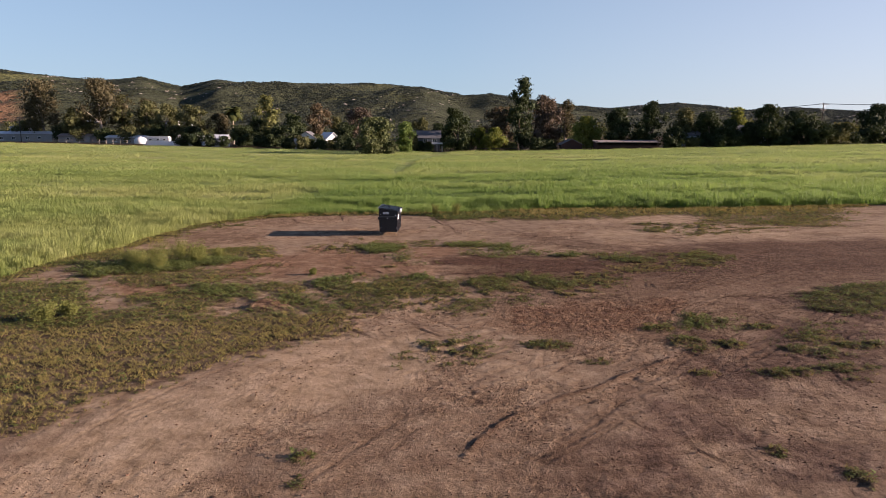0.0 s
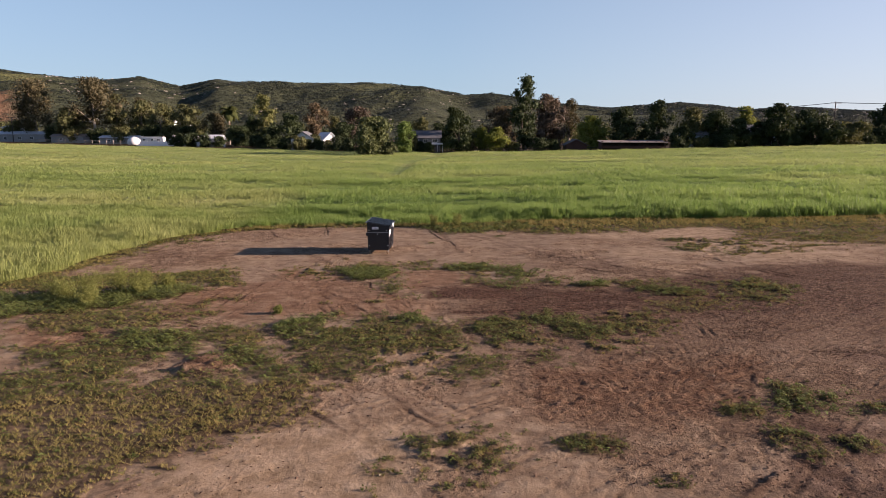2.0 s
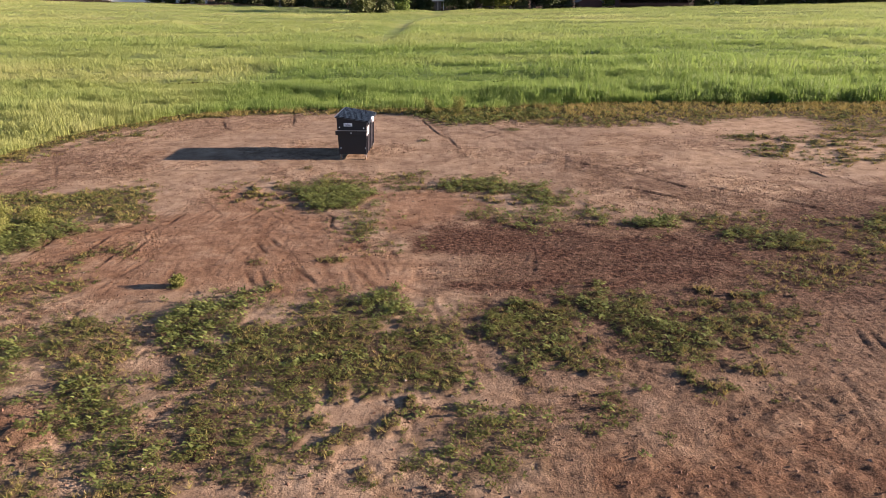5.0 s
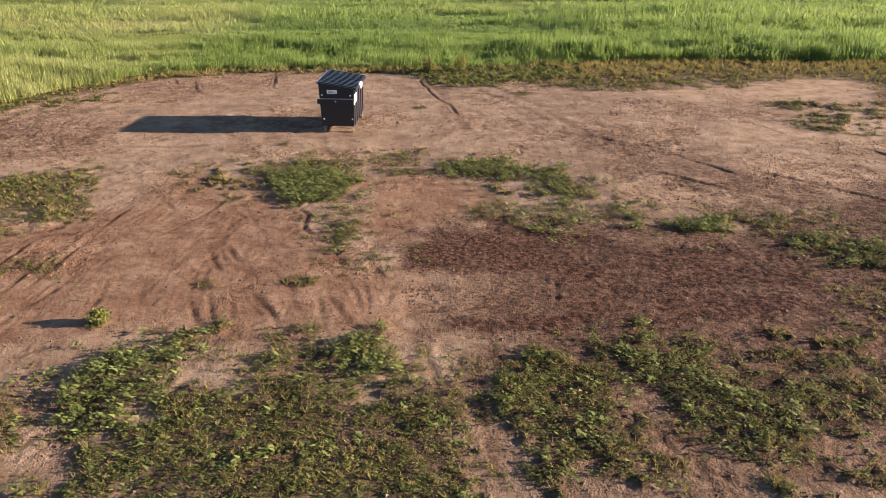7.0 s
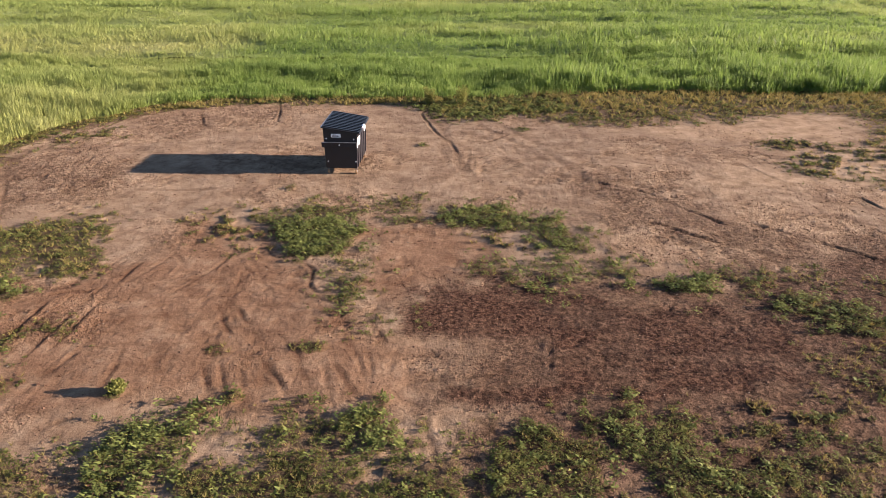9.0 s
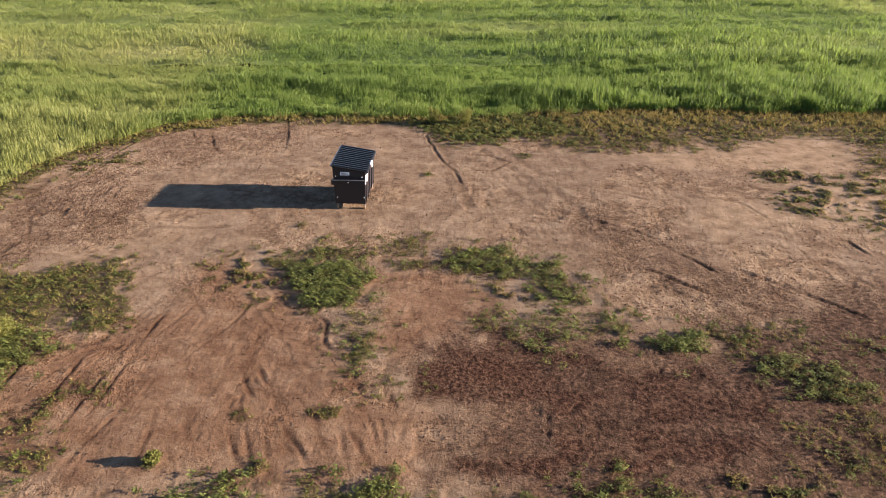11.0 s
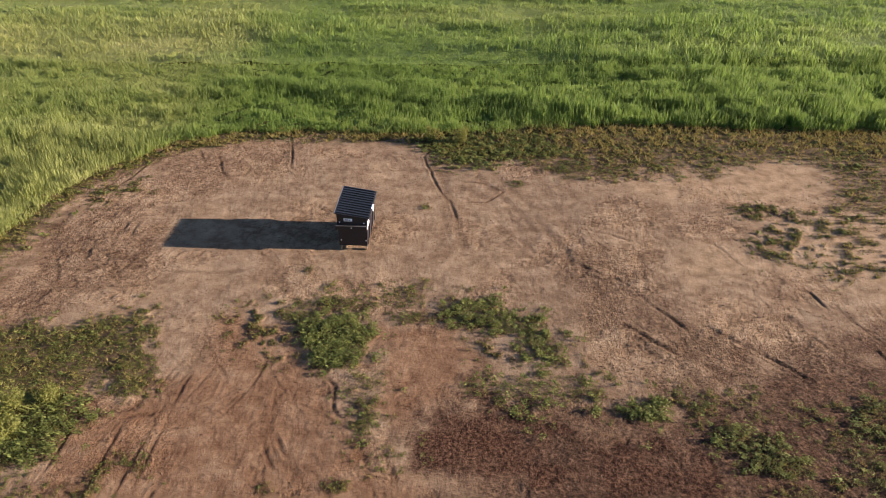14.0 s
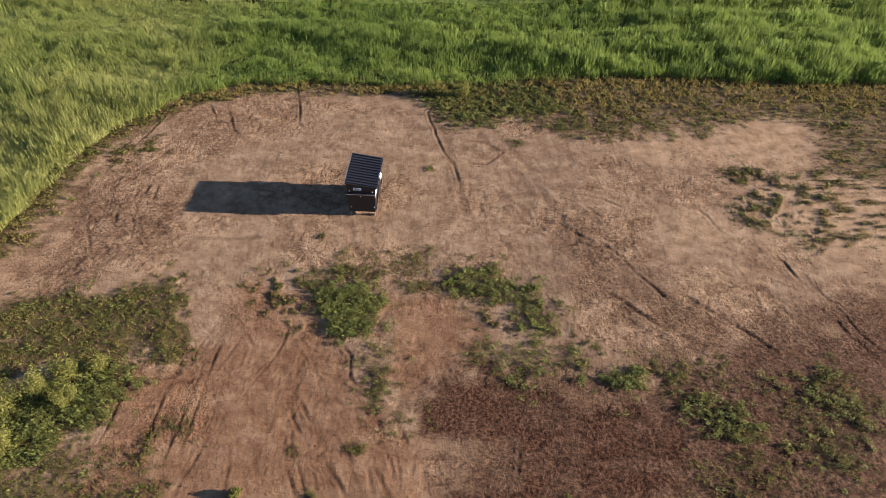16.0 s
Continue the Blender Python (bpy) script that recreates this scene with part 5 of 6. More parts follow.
# ---- trees ----
def crown_mesh(rng, h, w, kind, material):
    """Leaf tufts gathered in uneven lobes, with gaps between them."""
    tall = h / w
    low = {'e': 0.24, 'd': 0.05, 'w': 0.02, 'y': 0.06, 'l': 0.10}.get(kind, 0.08)
    lobes = []
    count = int(20 + 9 * tall)
    for k in range(count):
        u = low + (0.95 - low) * (k + rng.uniform(0, 1)) / count
        prof = np.sin(np.pi * np.clip((u - low) / (1 - low) * 0.86 + 0.12, 0, 1)) ** 0.7
        a, r = rng.uniform(0, 2 * np.pi), w * 0.5 * prof * rng.uniform(0.1, 0.95)
        size = w * rng.uniform(0.10, 0.22) * (0.60 + 0.5 * prof)
        lobes.append((np.cos(a) * r, np.sin(a) * r, u * h, size))
    tufts = []
    per = int(np.clip((4300 if h > 6 else 2100) / count, 36, 500))
    for cx, cy, cz, s in lobes:
        d = rng.normal(0, 1, (per, 3))
        d /= np.linalg.norm(d, axis=1)[:, None]
        rad = s * (0.55 + 0.45 * rng.uniform(0, 1, per) ** 0.5) * (1 + 0.25 * rng.normal(0, 1, per))
        p = np.array([cx, cy, cz]) + d * rad[:, None] * np.array([1, 1, 0.85 if kind != 'e' else 1.1])
        tufts.append(p)
    p = np.concatenate(tufts)
    p = p[(p[:, 2] > 0.04 * h) & (p[:, 2] < h)]
    n = len(p)
    s = 0.25 * (w / 10) ** 0.5 * rng.uniform(0.6, 1.5, n)
    a, b = rng.normal(0, 1, (n, 3)), rng.normal(0, 1, (n, 3))
    a /= np.linalg.norm(a, axis=1)[:, None]
    b = b - a * (a * b).sum(1)[:, None]
    b /= np.linalg.norm(b, axis=1)[:, None]
    v = np.stack([p - a * s[:, None] - b * 0.6 * s[:, None], p + a * s[:, None] - b * 0.5 * s[:, None], p + b * s[:, None]], 1).reshape(-1, 3)
    # the shaded, leaf-filled heart of each lobe
    g = (1 + 5 ** 0.5) / 2
    ball = np.array([(-1, g, 0), (1, g, 0), (-1, -g, 0), (1, -g, 0), (0, -1, g), (0, 1, g), (0, -1, -g), (0, 1, -g), (g, 0, -1), (g, 0, 1), (-g, 0, -1), (-g, 0, 1)]) / 1.9
    tri = [(0, 11, 5), (0, 5, 1), (0, 1, 7), (0, 7, 10), (0, 10, 11), (1, 5, 9), (5, 11, 4), (11, 10, 2), (10, 7, 6), (7, 1, 8), (3, 9, 4), (3, 4, 2), (3, 2, 6), (3, 6, 8), (3, 8, 9), (4, 9, 5), (2, 4, 11), (6, 2, 10), (8, 6, 7), (9, 8, 1)]
    fill = 0.42 if kind == 'e' else 0.58
    for cx, cy, cz, size in lobes:
        core = np.array([cx, cy, cz]) + ball * size * fill * rng.uniform(0.75, 1.1, (12, 1))
        v = np.concatenate([v, np.maximum(core, (-1e9, -1e9, 0.05 * h))[np.array(tri)].reshape(-1, 3)])
    return np_mesh("crown", v, np.arange(len(v)).reshape(-1, 3), material), lobes


def tree(name, label, kind, x, y, h, w, seed, bark=None):
    rng = np.random.default_rng(seed)
    top = group_at(name, x, y, float(terrain(np.float64(x), np.float64(y))) - 0.05)
    tagged(top, label, "bush" if "bush" in name else "tree", group="trees round the field")
    me, lobes = crown_mesh(rng, h, w, kind, FOLIAGE[kind])
    new("crown", me).parent = top
    bm = bmesh.new()
    r, fork = 0.022 * h + 0.05, h * (0.30 if kind == 'e' else 0.22)
    lean = rng.normal(0, 0.03 * h, 2)
    mid = (lean[0], lean[1], fork)
    rod(bm, (0, 0, -0.2), mid, r * 1.25, r * 0.85)
    rod(bm, mid, (lean[0] * 1.6, lean[1] * 1.6, h * 0.72), r * 0.82, r * 0.2)
    part("trunk", bm, bark or BARK, top)
    for cx, cy, cz, s in lobes[::6]:
        bm = bmesh.new()
        start = (lean[0], lean[1], min(fork * rng.uniform(0.8, 1.6), 0.8 * cz + 0.01))
        knee = ((start[0] + cx) / 2 + rng.normal(0, 0.1 * s), (start[1] + cy) / 2, start[2] * 0.45 + cz * 0.55)
        rod(bm, start, knee, r * 0.42, r * 0.26, 6)
        rod(bm, knee, (cx, cy, cz), r * 0.26, r * 0.06, 6)
        part("limb", bm, bark or BARK, top)
    return top


KINDS = {
    'e': ("eucalyptus_tree", "tall open eucalyptus tree with brown-olive leaves", PALE_BARK), 'o': ("olive_tree", "olive-green leafy tree beyond the field", BARK), 'd': ("dark_tree", "dense dark green tree at the field's edge", BARK),
    'l': ("pale_eucalyptus_tree", "tall tree with pale yellowish-green foliage", PALE_BARK), 'g': ("green_tree", "leafy bright green tree by the houses", BARK), 'y': ("yellow_green_tree", "sunlit yellow-green leafy tree at the field's edge", BARK),
    'b': ("brown_tree", "brownish olive tree beyond the field", BARK), 'r': ("russet_tree", "grey-brown bare-looking tree behind the field", BARK), 'w': ("willow_bush", "broad grey-green bush hanging to the crop", BARK),
}
TREES_WEST = [('e', -170, 300, 26.1, 18.4), ('o', -152, 290, 14.3, 11.8), ('e', -143, 295, 26.5, 22.9), ('o', -136, 300, 20.6, 9.8), ('o', -122, 290, 17.3, 14.2), ('o', -116, 300, 16.6, 12.2),
              ('o', -103, 290, 15.9, 14.2), ('e', -89, 280, 12.4, 9.1), ('d', -74, 262, 7.6, 10.7), ('l', -69, 275, 20.0, 10.8), ('d', -55, 255, 12.1, 12.5), ('b', -48, 270, 16.4, 11.5), ('o', -42, 280, 11.7, 8.0)]
TREES_MID = [('r', -36, 300, 16.2, 14.7), ('w', -19, 183, 9.8, 14.5), ('w', -14, 182, 3.7, 4.2), ('g', -11, 200, 9.0, 6.5), ('o', -42, 235, 5.0, 5.4), ('d', 4, 205, 13.0, 10.7), ('y', 11, 208, 7.3, 5.1), ('y', 15, 206, 7.3, 7.6),
             ('b', 18, 225, 13.9, 11.0), ('d', 24, 212, 22.6, 10.0), ('r', 33, 222, 17.1, 13.0), ('e', 42, 240, 16.6, 5.9), ('y', 44, 215, 10.2, 10.5), ('d', 54, 215, 12.4, 12.5), ('d', 62, 210, 14.3, 9.4)]
TREES_EAST = [('o', 74, 215, 12.0, 9.6), ('d', 79, 210, 10.8, 12.0), ('y', 96, 230, 12.6, 8.4), ('d', 95, 205, 12.4, 10.0), ('d', 106, 210, 10.5, 12.8), ('d', 109, 205, 7.7, 10.0), ('o', 116, 205, 6.9, 8.4), ('d', 132, 215, 12.4, 11.4),
              ('d', 68, 205, 6.6, 6.7), ('d', 91, 208, 7.5, 8.5), ('d', 84, 207, 8.4, 7.6), ('d', -1, 235, 8.9, 7.7), ('o', -8, 260, 11.4, 8.5), ('d', -36, 260, 9.3, 9.5), ('d', -72, 270, 11.3, 6.6), ('d', -59, 250, 7.0, 7.1)]
for number, (kind, x, y, h, w) in enumerate(TREES_WEST + TREES_MID + TREES_EAST):
    name, label, bark = KINDS[kind]
    tree(name, label, kind, x, y, h, w, 100 + number, bark)


# ---- the dumpster ----
STEEL = plain("black_paint", (0.009, 0.009, 0.013), 0.42, 0.0, 0.35, 4, 0.003)
LID = plain("black_plastic", (0.009, 0.011, 0.016), 0.36, 0.0, 0.25, 5, 0.002)
WHITE = plain("white_label", (0.75, 0.76, 0.78), 0.6, 0, 0.08, 8, 0.001)
GREY_STEEL = plain("worn_steel", (0.255, 0.264, 0.281), 0.45, 0.7, 0.3, 8, 0.002)
RUBBER = plain("caster_rubber", (0.289, 0.187, 0.102), 0.7, 0, 0.3, 10, 0.002)


def dumpster(x, y, turn):
    """A steel wheeled waste container: high side west, lid sloping down to the east."""
    z = float(surface(np.array([x]), np.array([y]))[0]) - 0.02
    top = tagged(group_at("dumpster", x, y, z, turn), "black steel dumpster with ribbed plastic lid on casters", "dumpster")
    W, L, B = 0.565, 1.02, 0.22           # half width, half length, underside
    HI, LO = 1.59, 1.43                   # the rim's heights
    bm = prism(bmesh.new(), [(-W + 0.04, B), (W - 0.04, B), (W, LO), (-W, HI)], -L, L)
    bmesh.ops.bevel(bm, geom=bm.edges[:], offset=0.012, segments=2, affect='EDGES')
    body = part("body", bm, STEEL, top)
    for s in (-1, 1):                     # fork pocket and reinforcing rim on both ends
        y0, y1 = sorted((s * (L + 0.001), s * (L + 0.09)))
        part("fork_pocket", boxed(-W - 0.05, W - 0.02, y0, y1, 0.96, 1.13, bevel=0.012), STEEL, top)
        y0, y1 = sorted((s * (L + 0.092), s * (L + 0.115)))
        part("bar", boxed(-W - 0.03, W - 0.03, y0, y1, 1.122, 1.142, bevel=0.004), GREY_STEEL, top, "thin grey steel bar")
        # five white bolt heads on each end
        for cx, cz in ((-W + 0.1, 1.24), (W - 0.12, 1.22), (-0.02, 1.05), (-W + 0.12, 0.46), (W - 0.08, 0.46)):
            yy = s * (L + (0.1 if 0.96 < cz < 1.13 else 0.008))
            part("bolt_head", rod(bmesh.new(), (cx, yy - 0.006, cz), (cx, yy + 0.006, cz), 0.022, 0.022, 12), WHITE, top, "small round white bolt head")
    sign = part("sign", boxed(-0.30, 0.02, -L - 0.010, -L - 0.004, 1.28, 1.40, bevel=0.002), WHITE, top, "white sign with unreadable print")
    for k in range(3):
        part("print", boxed(-0.27, -0.02 - 0.05 * k, -L - 0.0125, -L - 0.0105, 1.305 + 0.028 * k, 1.318 + 0.028 * k), STEEL, sign)
    slope = math.atan2(HI - LO, 2 * W)
    for k, (a, b) in enumerate(((-L - 0.05, -0.006), (0.006, L + 0.05))):       # two ribbed lids
        bm = prism(bmesh.new(), [(-W - 0.05, HI + 0.05), (W + 0.09, LO + 0.005), (W + 0.10, LO - 0.05), (W + 0.07, LO - 0.05), (W + 0.065, LO - 0.02), (-W - 0.05, HI + 0.02)], a, b)
        lid = part("lid", bm, LID, top)
        n = 6
        for i in range(n):
            yc = a + (b - a) * (i + 0.5) / n
            bm = prism(bmesh.new(), [(-W - 0.02, HI + 0.040), (W + 0.075, LO + 0.012), (W + 0.06, LO + 0.052), (-W, HI + 0.078)], yc - 0.042, yc + 0.042)
            bmesh.ops.bevel(bm, geom=bm.edges[:], offset=0.012, segments=2, affect='EDGES')
            part("rib", bm, LID, lid)
        bm = bmesh.new()
        rod(bm, (-W - 0.06, a + 0.04, HI + 0.035), (-W - 0.06, b - 0.04, HI + 0.035), 0.018)
        part("hinge", bm, GREY_STEEL, lid)
    for i in range(5):                    # stiffening ribs on the long sides
        yc = -L + 0.15 + i * (2 * L - 0.3) / 4
        part("stiffener", prism(bmesh.new(), [(W - 0.042, B + 0.03), (W - 0.012, B + 0.03), (W + 0.018, LO - 0.08), (W - 0.002, LO - 0.08)], yc - 0.03, yc + 0.03), STEEL, top)
    part("sticker", prism(bmesh.new(), [(W - 0.012, 0.92), (W - 0.008, 0.92), (W + 0.004, 1.26), (W, 1.26)], -L + 0.02, -L + 0.11), WHITE, top, "white paper sticker on the front")
    part("sticker", prism(bmesh.new(), [(W - 0.012, 0.94), (W - 0.008, 0.94), (W + 0.004, 1.22), (W, 1.22)], -L + 0.20, -L + 0.62), WHITE, top, "white paper sticker on the front")
    for sx in (-1, 1):
        for sy in (-1, 1):
            cx, cy = sx * (W - 0.10), sy * (L - 0.10)
            bm = boxed(cx - 0.05, cx + 0.05, cy - 0.05, cy + 0.05, B - 0.02, B)
            box(bm, cx - 0.034, cx - 0.026, cy - 0.03, cy + 0.03, 0.06, B - 0.02)
            box(bm, cx + 0.026, cx + 0.034, cy - 0.03, cy + 0.03, 0.06, B - 0.02)
            caster = part("caster", bm, GREY_STEEL, top)
            part("wheel", rod(bmesh.new(), (cx - 0.024, cy, 0.075), (cx + 0.024, cy, 0.075), 0.075, 0.075, 18), RUBBER, caster, "tan rubber wheel")
    bag = bmesh.new()
    bmesh.ops.create_icosphere(bag, subdivisions=3, radius=0.11)
    for v in bag.verts:
        v.co = Vector((v.co.x * 0.55, v.co.y * 1.3, v.co.z)) * (1 + 0.5 * noise.noise(v.co * 14))
        v.co += Vector((W + 0.10, -L + 0.85, LO - 0.02))
    part("bag", bag, WHITE, top, "white plastic bag caught under the lid", smooth=True)
    return top


dumpster(-3.20, 41.70, -2.0)


# ---- undergrowth and woods behind the field ----
BUSHES = [('d', 66, 204, 4.0, 7), ('o', 73, 205, 3.2, 6), ('d', 81, 205, 4.2, 8), ('d', 88, 205, 4.4, 7), ('d', 100, 206, 4.8, 9), ('o', 113, 207, 4.2, 8), ('d', 121, 209, 4.0, 8),
          ('d', 127, 212, 5.0, 8), ('d', 138, 214, 6.5, 9), ('o', 20, 207, 3.0, 5), ('d', 27, 206, 4.0, 6), ('d', 31, 209, 3.6, 6), ('b', 7, 209, 3.6, 5), ('o', -9.5, 213, 5.2, 5.5), ('d', -6.5, 212, 3.4, 4.0), ('o', -46.5, 228, 4.6, 6.5), ('d', -40.0, 230, 3.8, 5.0), ('d', -51, 229, 3.6, 5), ('d', -43.5, 231, 3.4, 4), ('o', -37, 233, 3.2, 4.5), ('w', -4.2, 211, 3.2, 3.4)]
BUSHES_WEST = [('d', -66, 252, 4.2, 7), ('d', -61, 247, 4.6, 7), ('d', -51, 240, 3.4, 6), ('o', -45, 236, 3.4, 5), ('d', -33, 228, 4.6, 7), ('d', -29, 222, 4.0, 6), ('o', -25, 240, 5.5, 8), ('d', -137, 285, 6.0, 9),
               ('o', -126, 282, 6.5, 9), ('d', -115, 284, 7.5, 9), ('o', -180, 305, 9.0, 12), ('d', -160, 300, 8.0, 11), ('o', -108, 283, 7.5, 10), ('d', -98, 276, 7.0, 8), ('o', -190, 310, 5.5, 9), ('e', -128, 305, 19.0, 12)]
for number, (kind, x, y, h, w) in enumerate(BUSHES + BUSHES_WEST):
    tree("leafy_bush", {'d': "dense dark green bush along the fence line", 'o': "olive-green bush along the fence line"}.get(kind, "brownish bush among the trees"), kind, x, y, h, w, 300 + number)


def leaf_cloud(centres, sizes, per, leaf, rng):
    """Loose leaf tufts round many centres."""
    n = len(centres) * per
    d = rng.normal(0, 1, (n, 3))
    d /= np.linalg.norm(d, axis=1)[:, None]
    p = np.repeat(centres, per, 0) + d * np.repeat(sizes, per, 0) * (rng.uniform(0.3, 1.1, n) ** 0.6)[:, None]
    s = leaf * rng.uniform(0.6, 1.5, n)
    a, b = rng.normal(0, 1, (n, 3)), rng.normal(0, 1, (n, 3))
    a /= np.linalg.norm(a, axis=1)[:, None]
    b /= np.linalg.norm(b, axis=1)[:, None]
    return np.stack([p - a * s[:, None], p + a * s[:, None], p + b * 1.3 * s[:, None]], 1).reshape(-1, 3)


def build_far_woods():
    rng = np.random.default_rng(31)
    for name, mat, count in (("far_woods", FOLIAGE['o'], 80), ("far_dark_woods", FOLIAGE['d'], 60)):
        y = rng.uniform(300, 470, count)
        x = rng.uniform(-0.70, 0.70, count) * y
        h = rng.uniform(3, 8, count)
        base = np.where(y > 430, hill_height(x, y), terrain(x, y))
        c = np.repeat(np.stack([x, y, base + 0.5 * h], -1), 3, 0) + rng.normal(0, 1, (count * 3, 3)) * np.repeat(h * 0.25, 3)[:, None]
        v = leaf_cloud(c, np.repeat(np.stack([0.45 * h, 0.45 * h, 0.5 * h], -1), 3, 0), 70, 0.7, rng)
        tagged(new(name, np_mesh(name, v, np.arange(len(v)).reshape(-1, 3), mat)), "distant trees at the foot of the hills", "woods", kind="stuff")


build_far_woods()

# ---- palms ----
FROND = leaf_material("palm_fronds", (0.036, 0.044, 0.014), (0.068, 0.080, 0.024), (0.120, 0.120, 0.040), 0.4, 0.25)
THATCH = plain("dead_fronds", (0.176, 0.120, 0.072), 0.95, 0, 0.4, 2, 0.03)


def palm(x, y, h, spread, label, seed):
    rng = random.Random(seed)
    top = tagged(group_at("palm_tree", x, y, float(terrain(np.float64(x), np.float64(y))) - 0.05), label, "palm")
    bm = rod(bmesh.new(), (0, 0, -0.2), (0.2, 0, h - spread * 0.7), 0.34, 0.26, 10)
    part("trunk", bm, PALE_BARK, top)
    bm = bmesh.new()
    for k in range(60):
        a, s = rng.uniform(0, math.tau), rng.uniform(0.5, 1.0)
        z = h - spread * rng.uniform(0.75, 1.9)
        v = [bm.verts.new((0.2 + math.cos(a + q) * r, math.sin(a + q) * r, zz)) for q, r, zz in ((-0.25, 0.3, z), (0.25, 0.3, z), (0, 0.9 * s, z - 1.5 * s))]
        bm.faces.new(v)
    part("dead_skirt", bm, THATCH, top, "hanging skirt of dead brown fronds")
    for k in range(38):
        a, up = rng.uniform(0, math.tau), rng.uniform(-0.55, 1.2)
        bm = bmesh.new()
        c = Vector((0.2, 0, h - spread * 0.7))
        out, last = Vector((math.cos(a), math.sin(a), 0)), None
        side = Vector((-math.sin(a), math.cos(a), 0))
        for i in range(6):
            f = i / 5
            p = c + out * spread * f * math.cos(up * 0.6) + Vector((0, 0, spread * (up * 0.75 * f - 0.65 * f * f)))
            wdt = spread * 0.30 * math.sin(math.pi * min(1, 0.15 + 0.85 * f)) + 0.02
            row = [bm.verts.new(p - side * wdt - Vector((0, 0, 0.3 * wdt))), bm.verts.new(p), bm.verts.new(p + side * wdt - Vector((0, 0, 0.3 * wdt)))]
            if last:
                bm.faces.new((last[0], last[1], row[1], row[0]))
                bm.faces.new((last[1], last[2], row[2], row[1]))
            last = row
        part("frond", bm, FROND, top)
    return top


palm(-86, 288, 17.2, 4.8, "tall fan palm with a dead-frond skirt", 3)
palm(-77, 262, 7.5, 3.4, "short palm with drooping pale fronds", 4)
palm(-66, 268, 8.5, 3.2, "short palm among dark trees", 5)

# ---- buildings ----
WHITE_WALL = plain("white_wall", (0.560, 0.560, 0.560), 0.8, 0, 0.10, 1.0, 0.01)
GREY_WALL = plain("grey_wall", (0.120, 0.126, 0.132), 0.8, 0, 0.15, 1.0, 0.01)
BLUE_WALL = plain("pale_blue_wall", (0.272, 0.336, 0.416), 0.8, 0, 0.12, 1.0, 0.01)
RED_WALL = plain("dark_red_boards", (0.048, 0.018, 0.014), 0.85, 0, 0.25, 1.5, 0.01)
SHINGLE = plain("grey_shingles", (0.084, 0.084, 0.089), 0.9, 0, 0.25, 3.0, 0.02)
METAL_ROOF = plain("pale_metal_roof", (0.288, 0.232, 0.208), 0.5, 0.2, 0.15, 1.0, 0.01)
LEAD_ROOF = plain("grey_metal_roof", (0.50, 0.51, 0.53), 0.5, 0.0, 0.15, 1.0, 0.01)
DARK_WOOD = plain("weathered_wood", (0.032, 0.024, 0.018), 0.9, 0, 0.35, 3.0, 0.01)
TRIM = plain("white_trim", (0.74, 0.74, 0.72), 0.6, 0, 0.08, 2.0, 0.004)
GLASS, gt, gb = node_material("window_glass")
gb.inputs["Base Color"].default_value, gb.inputs["Roughness"].default_value, gb.inputs["Specular IOR Level"].default_value = (0.02, 0.025, 0.03, 1), 0.08, 0.6
STABLE_WALL = plain("weathered_grey_boards", (0.24, 0.235, 0.235), 0.8, 0, 0.2, 1.0, 0.01)
TYRE = plain("tyre_rubber", (0.025, 0.025, 0.025), 0.85, 0, 0.2, 8, 0.004)


def ground_z(x, y):
    return float(terrain(np.float64(x), np.float64(y)))


def window_part(parent, x0, x1, y, z0, z1):
    w = part("window", boxed(x0, x1, y - 0.05, y + 0.02, z0, z1), TRIM, parent, "white window frame")
    for a, b in ((x0 + 0.08, (x0 + x1) / 2 - 0.03), ((x0 + x1) / 2 + 0.03, x1 - 0.08)):
        part("pane", boxed(a, b, y - 0.065, y - 0.052, z0 + 0.08, z1 - 0.08), GLASS, w, "dark glass pane")


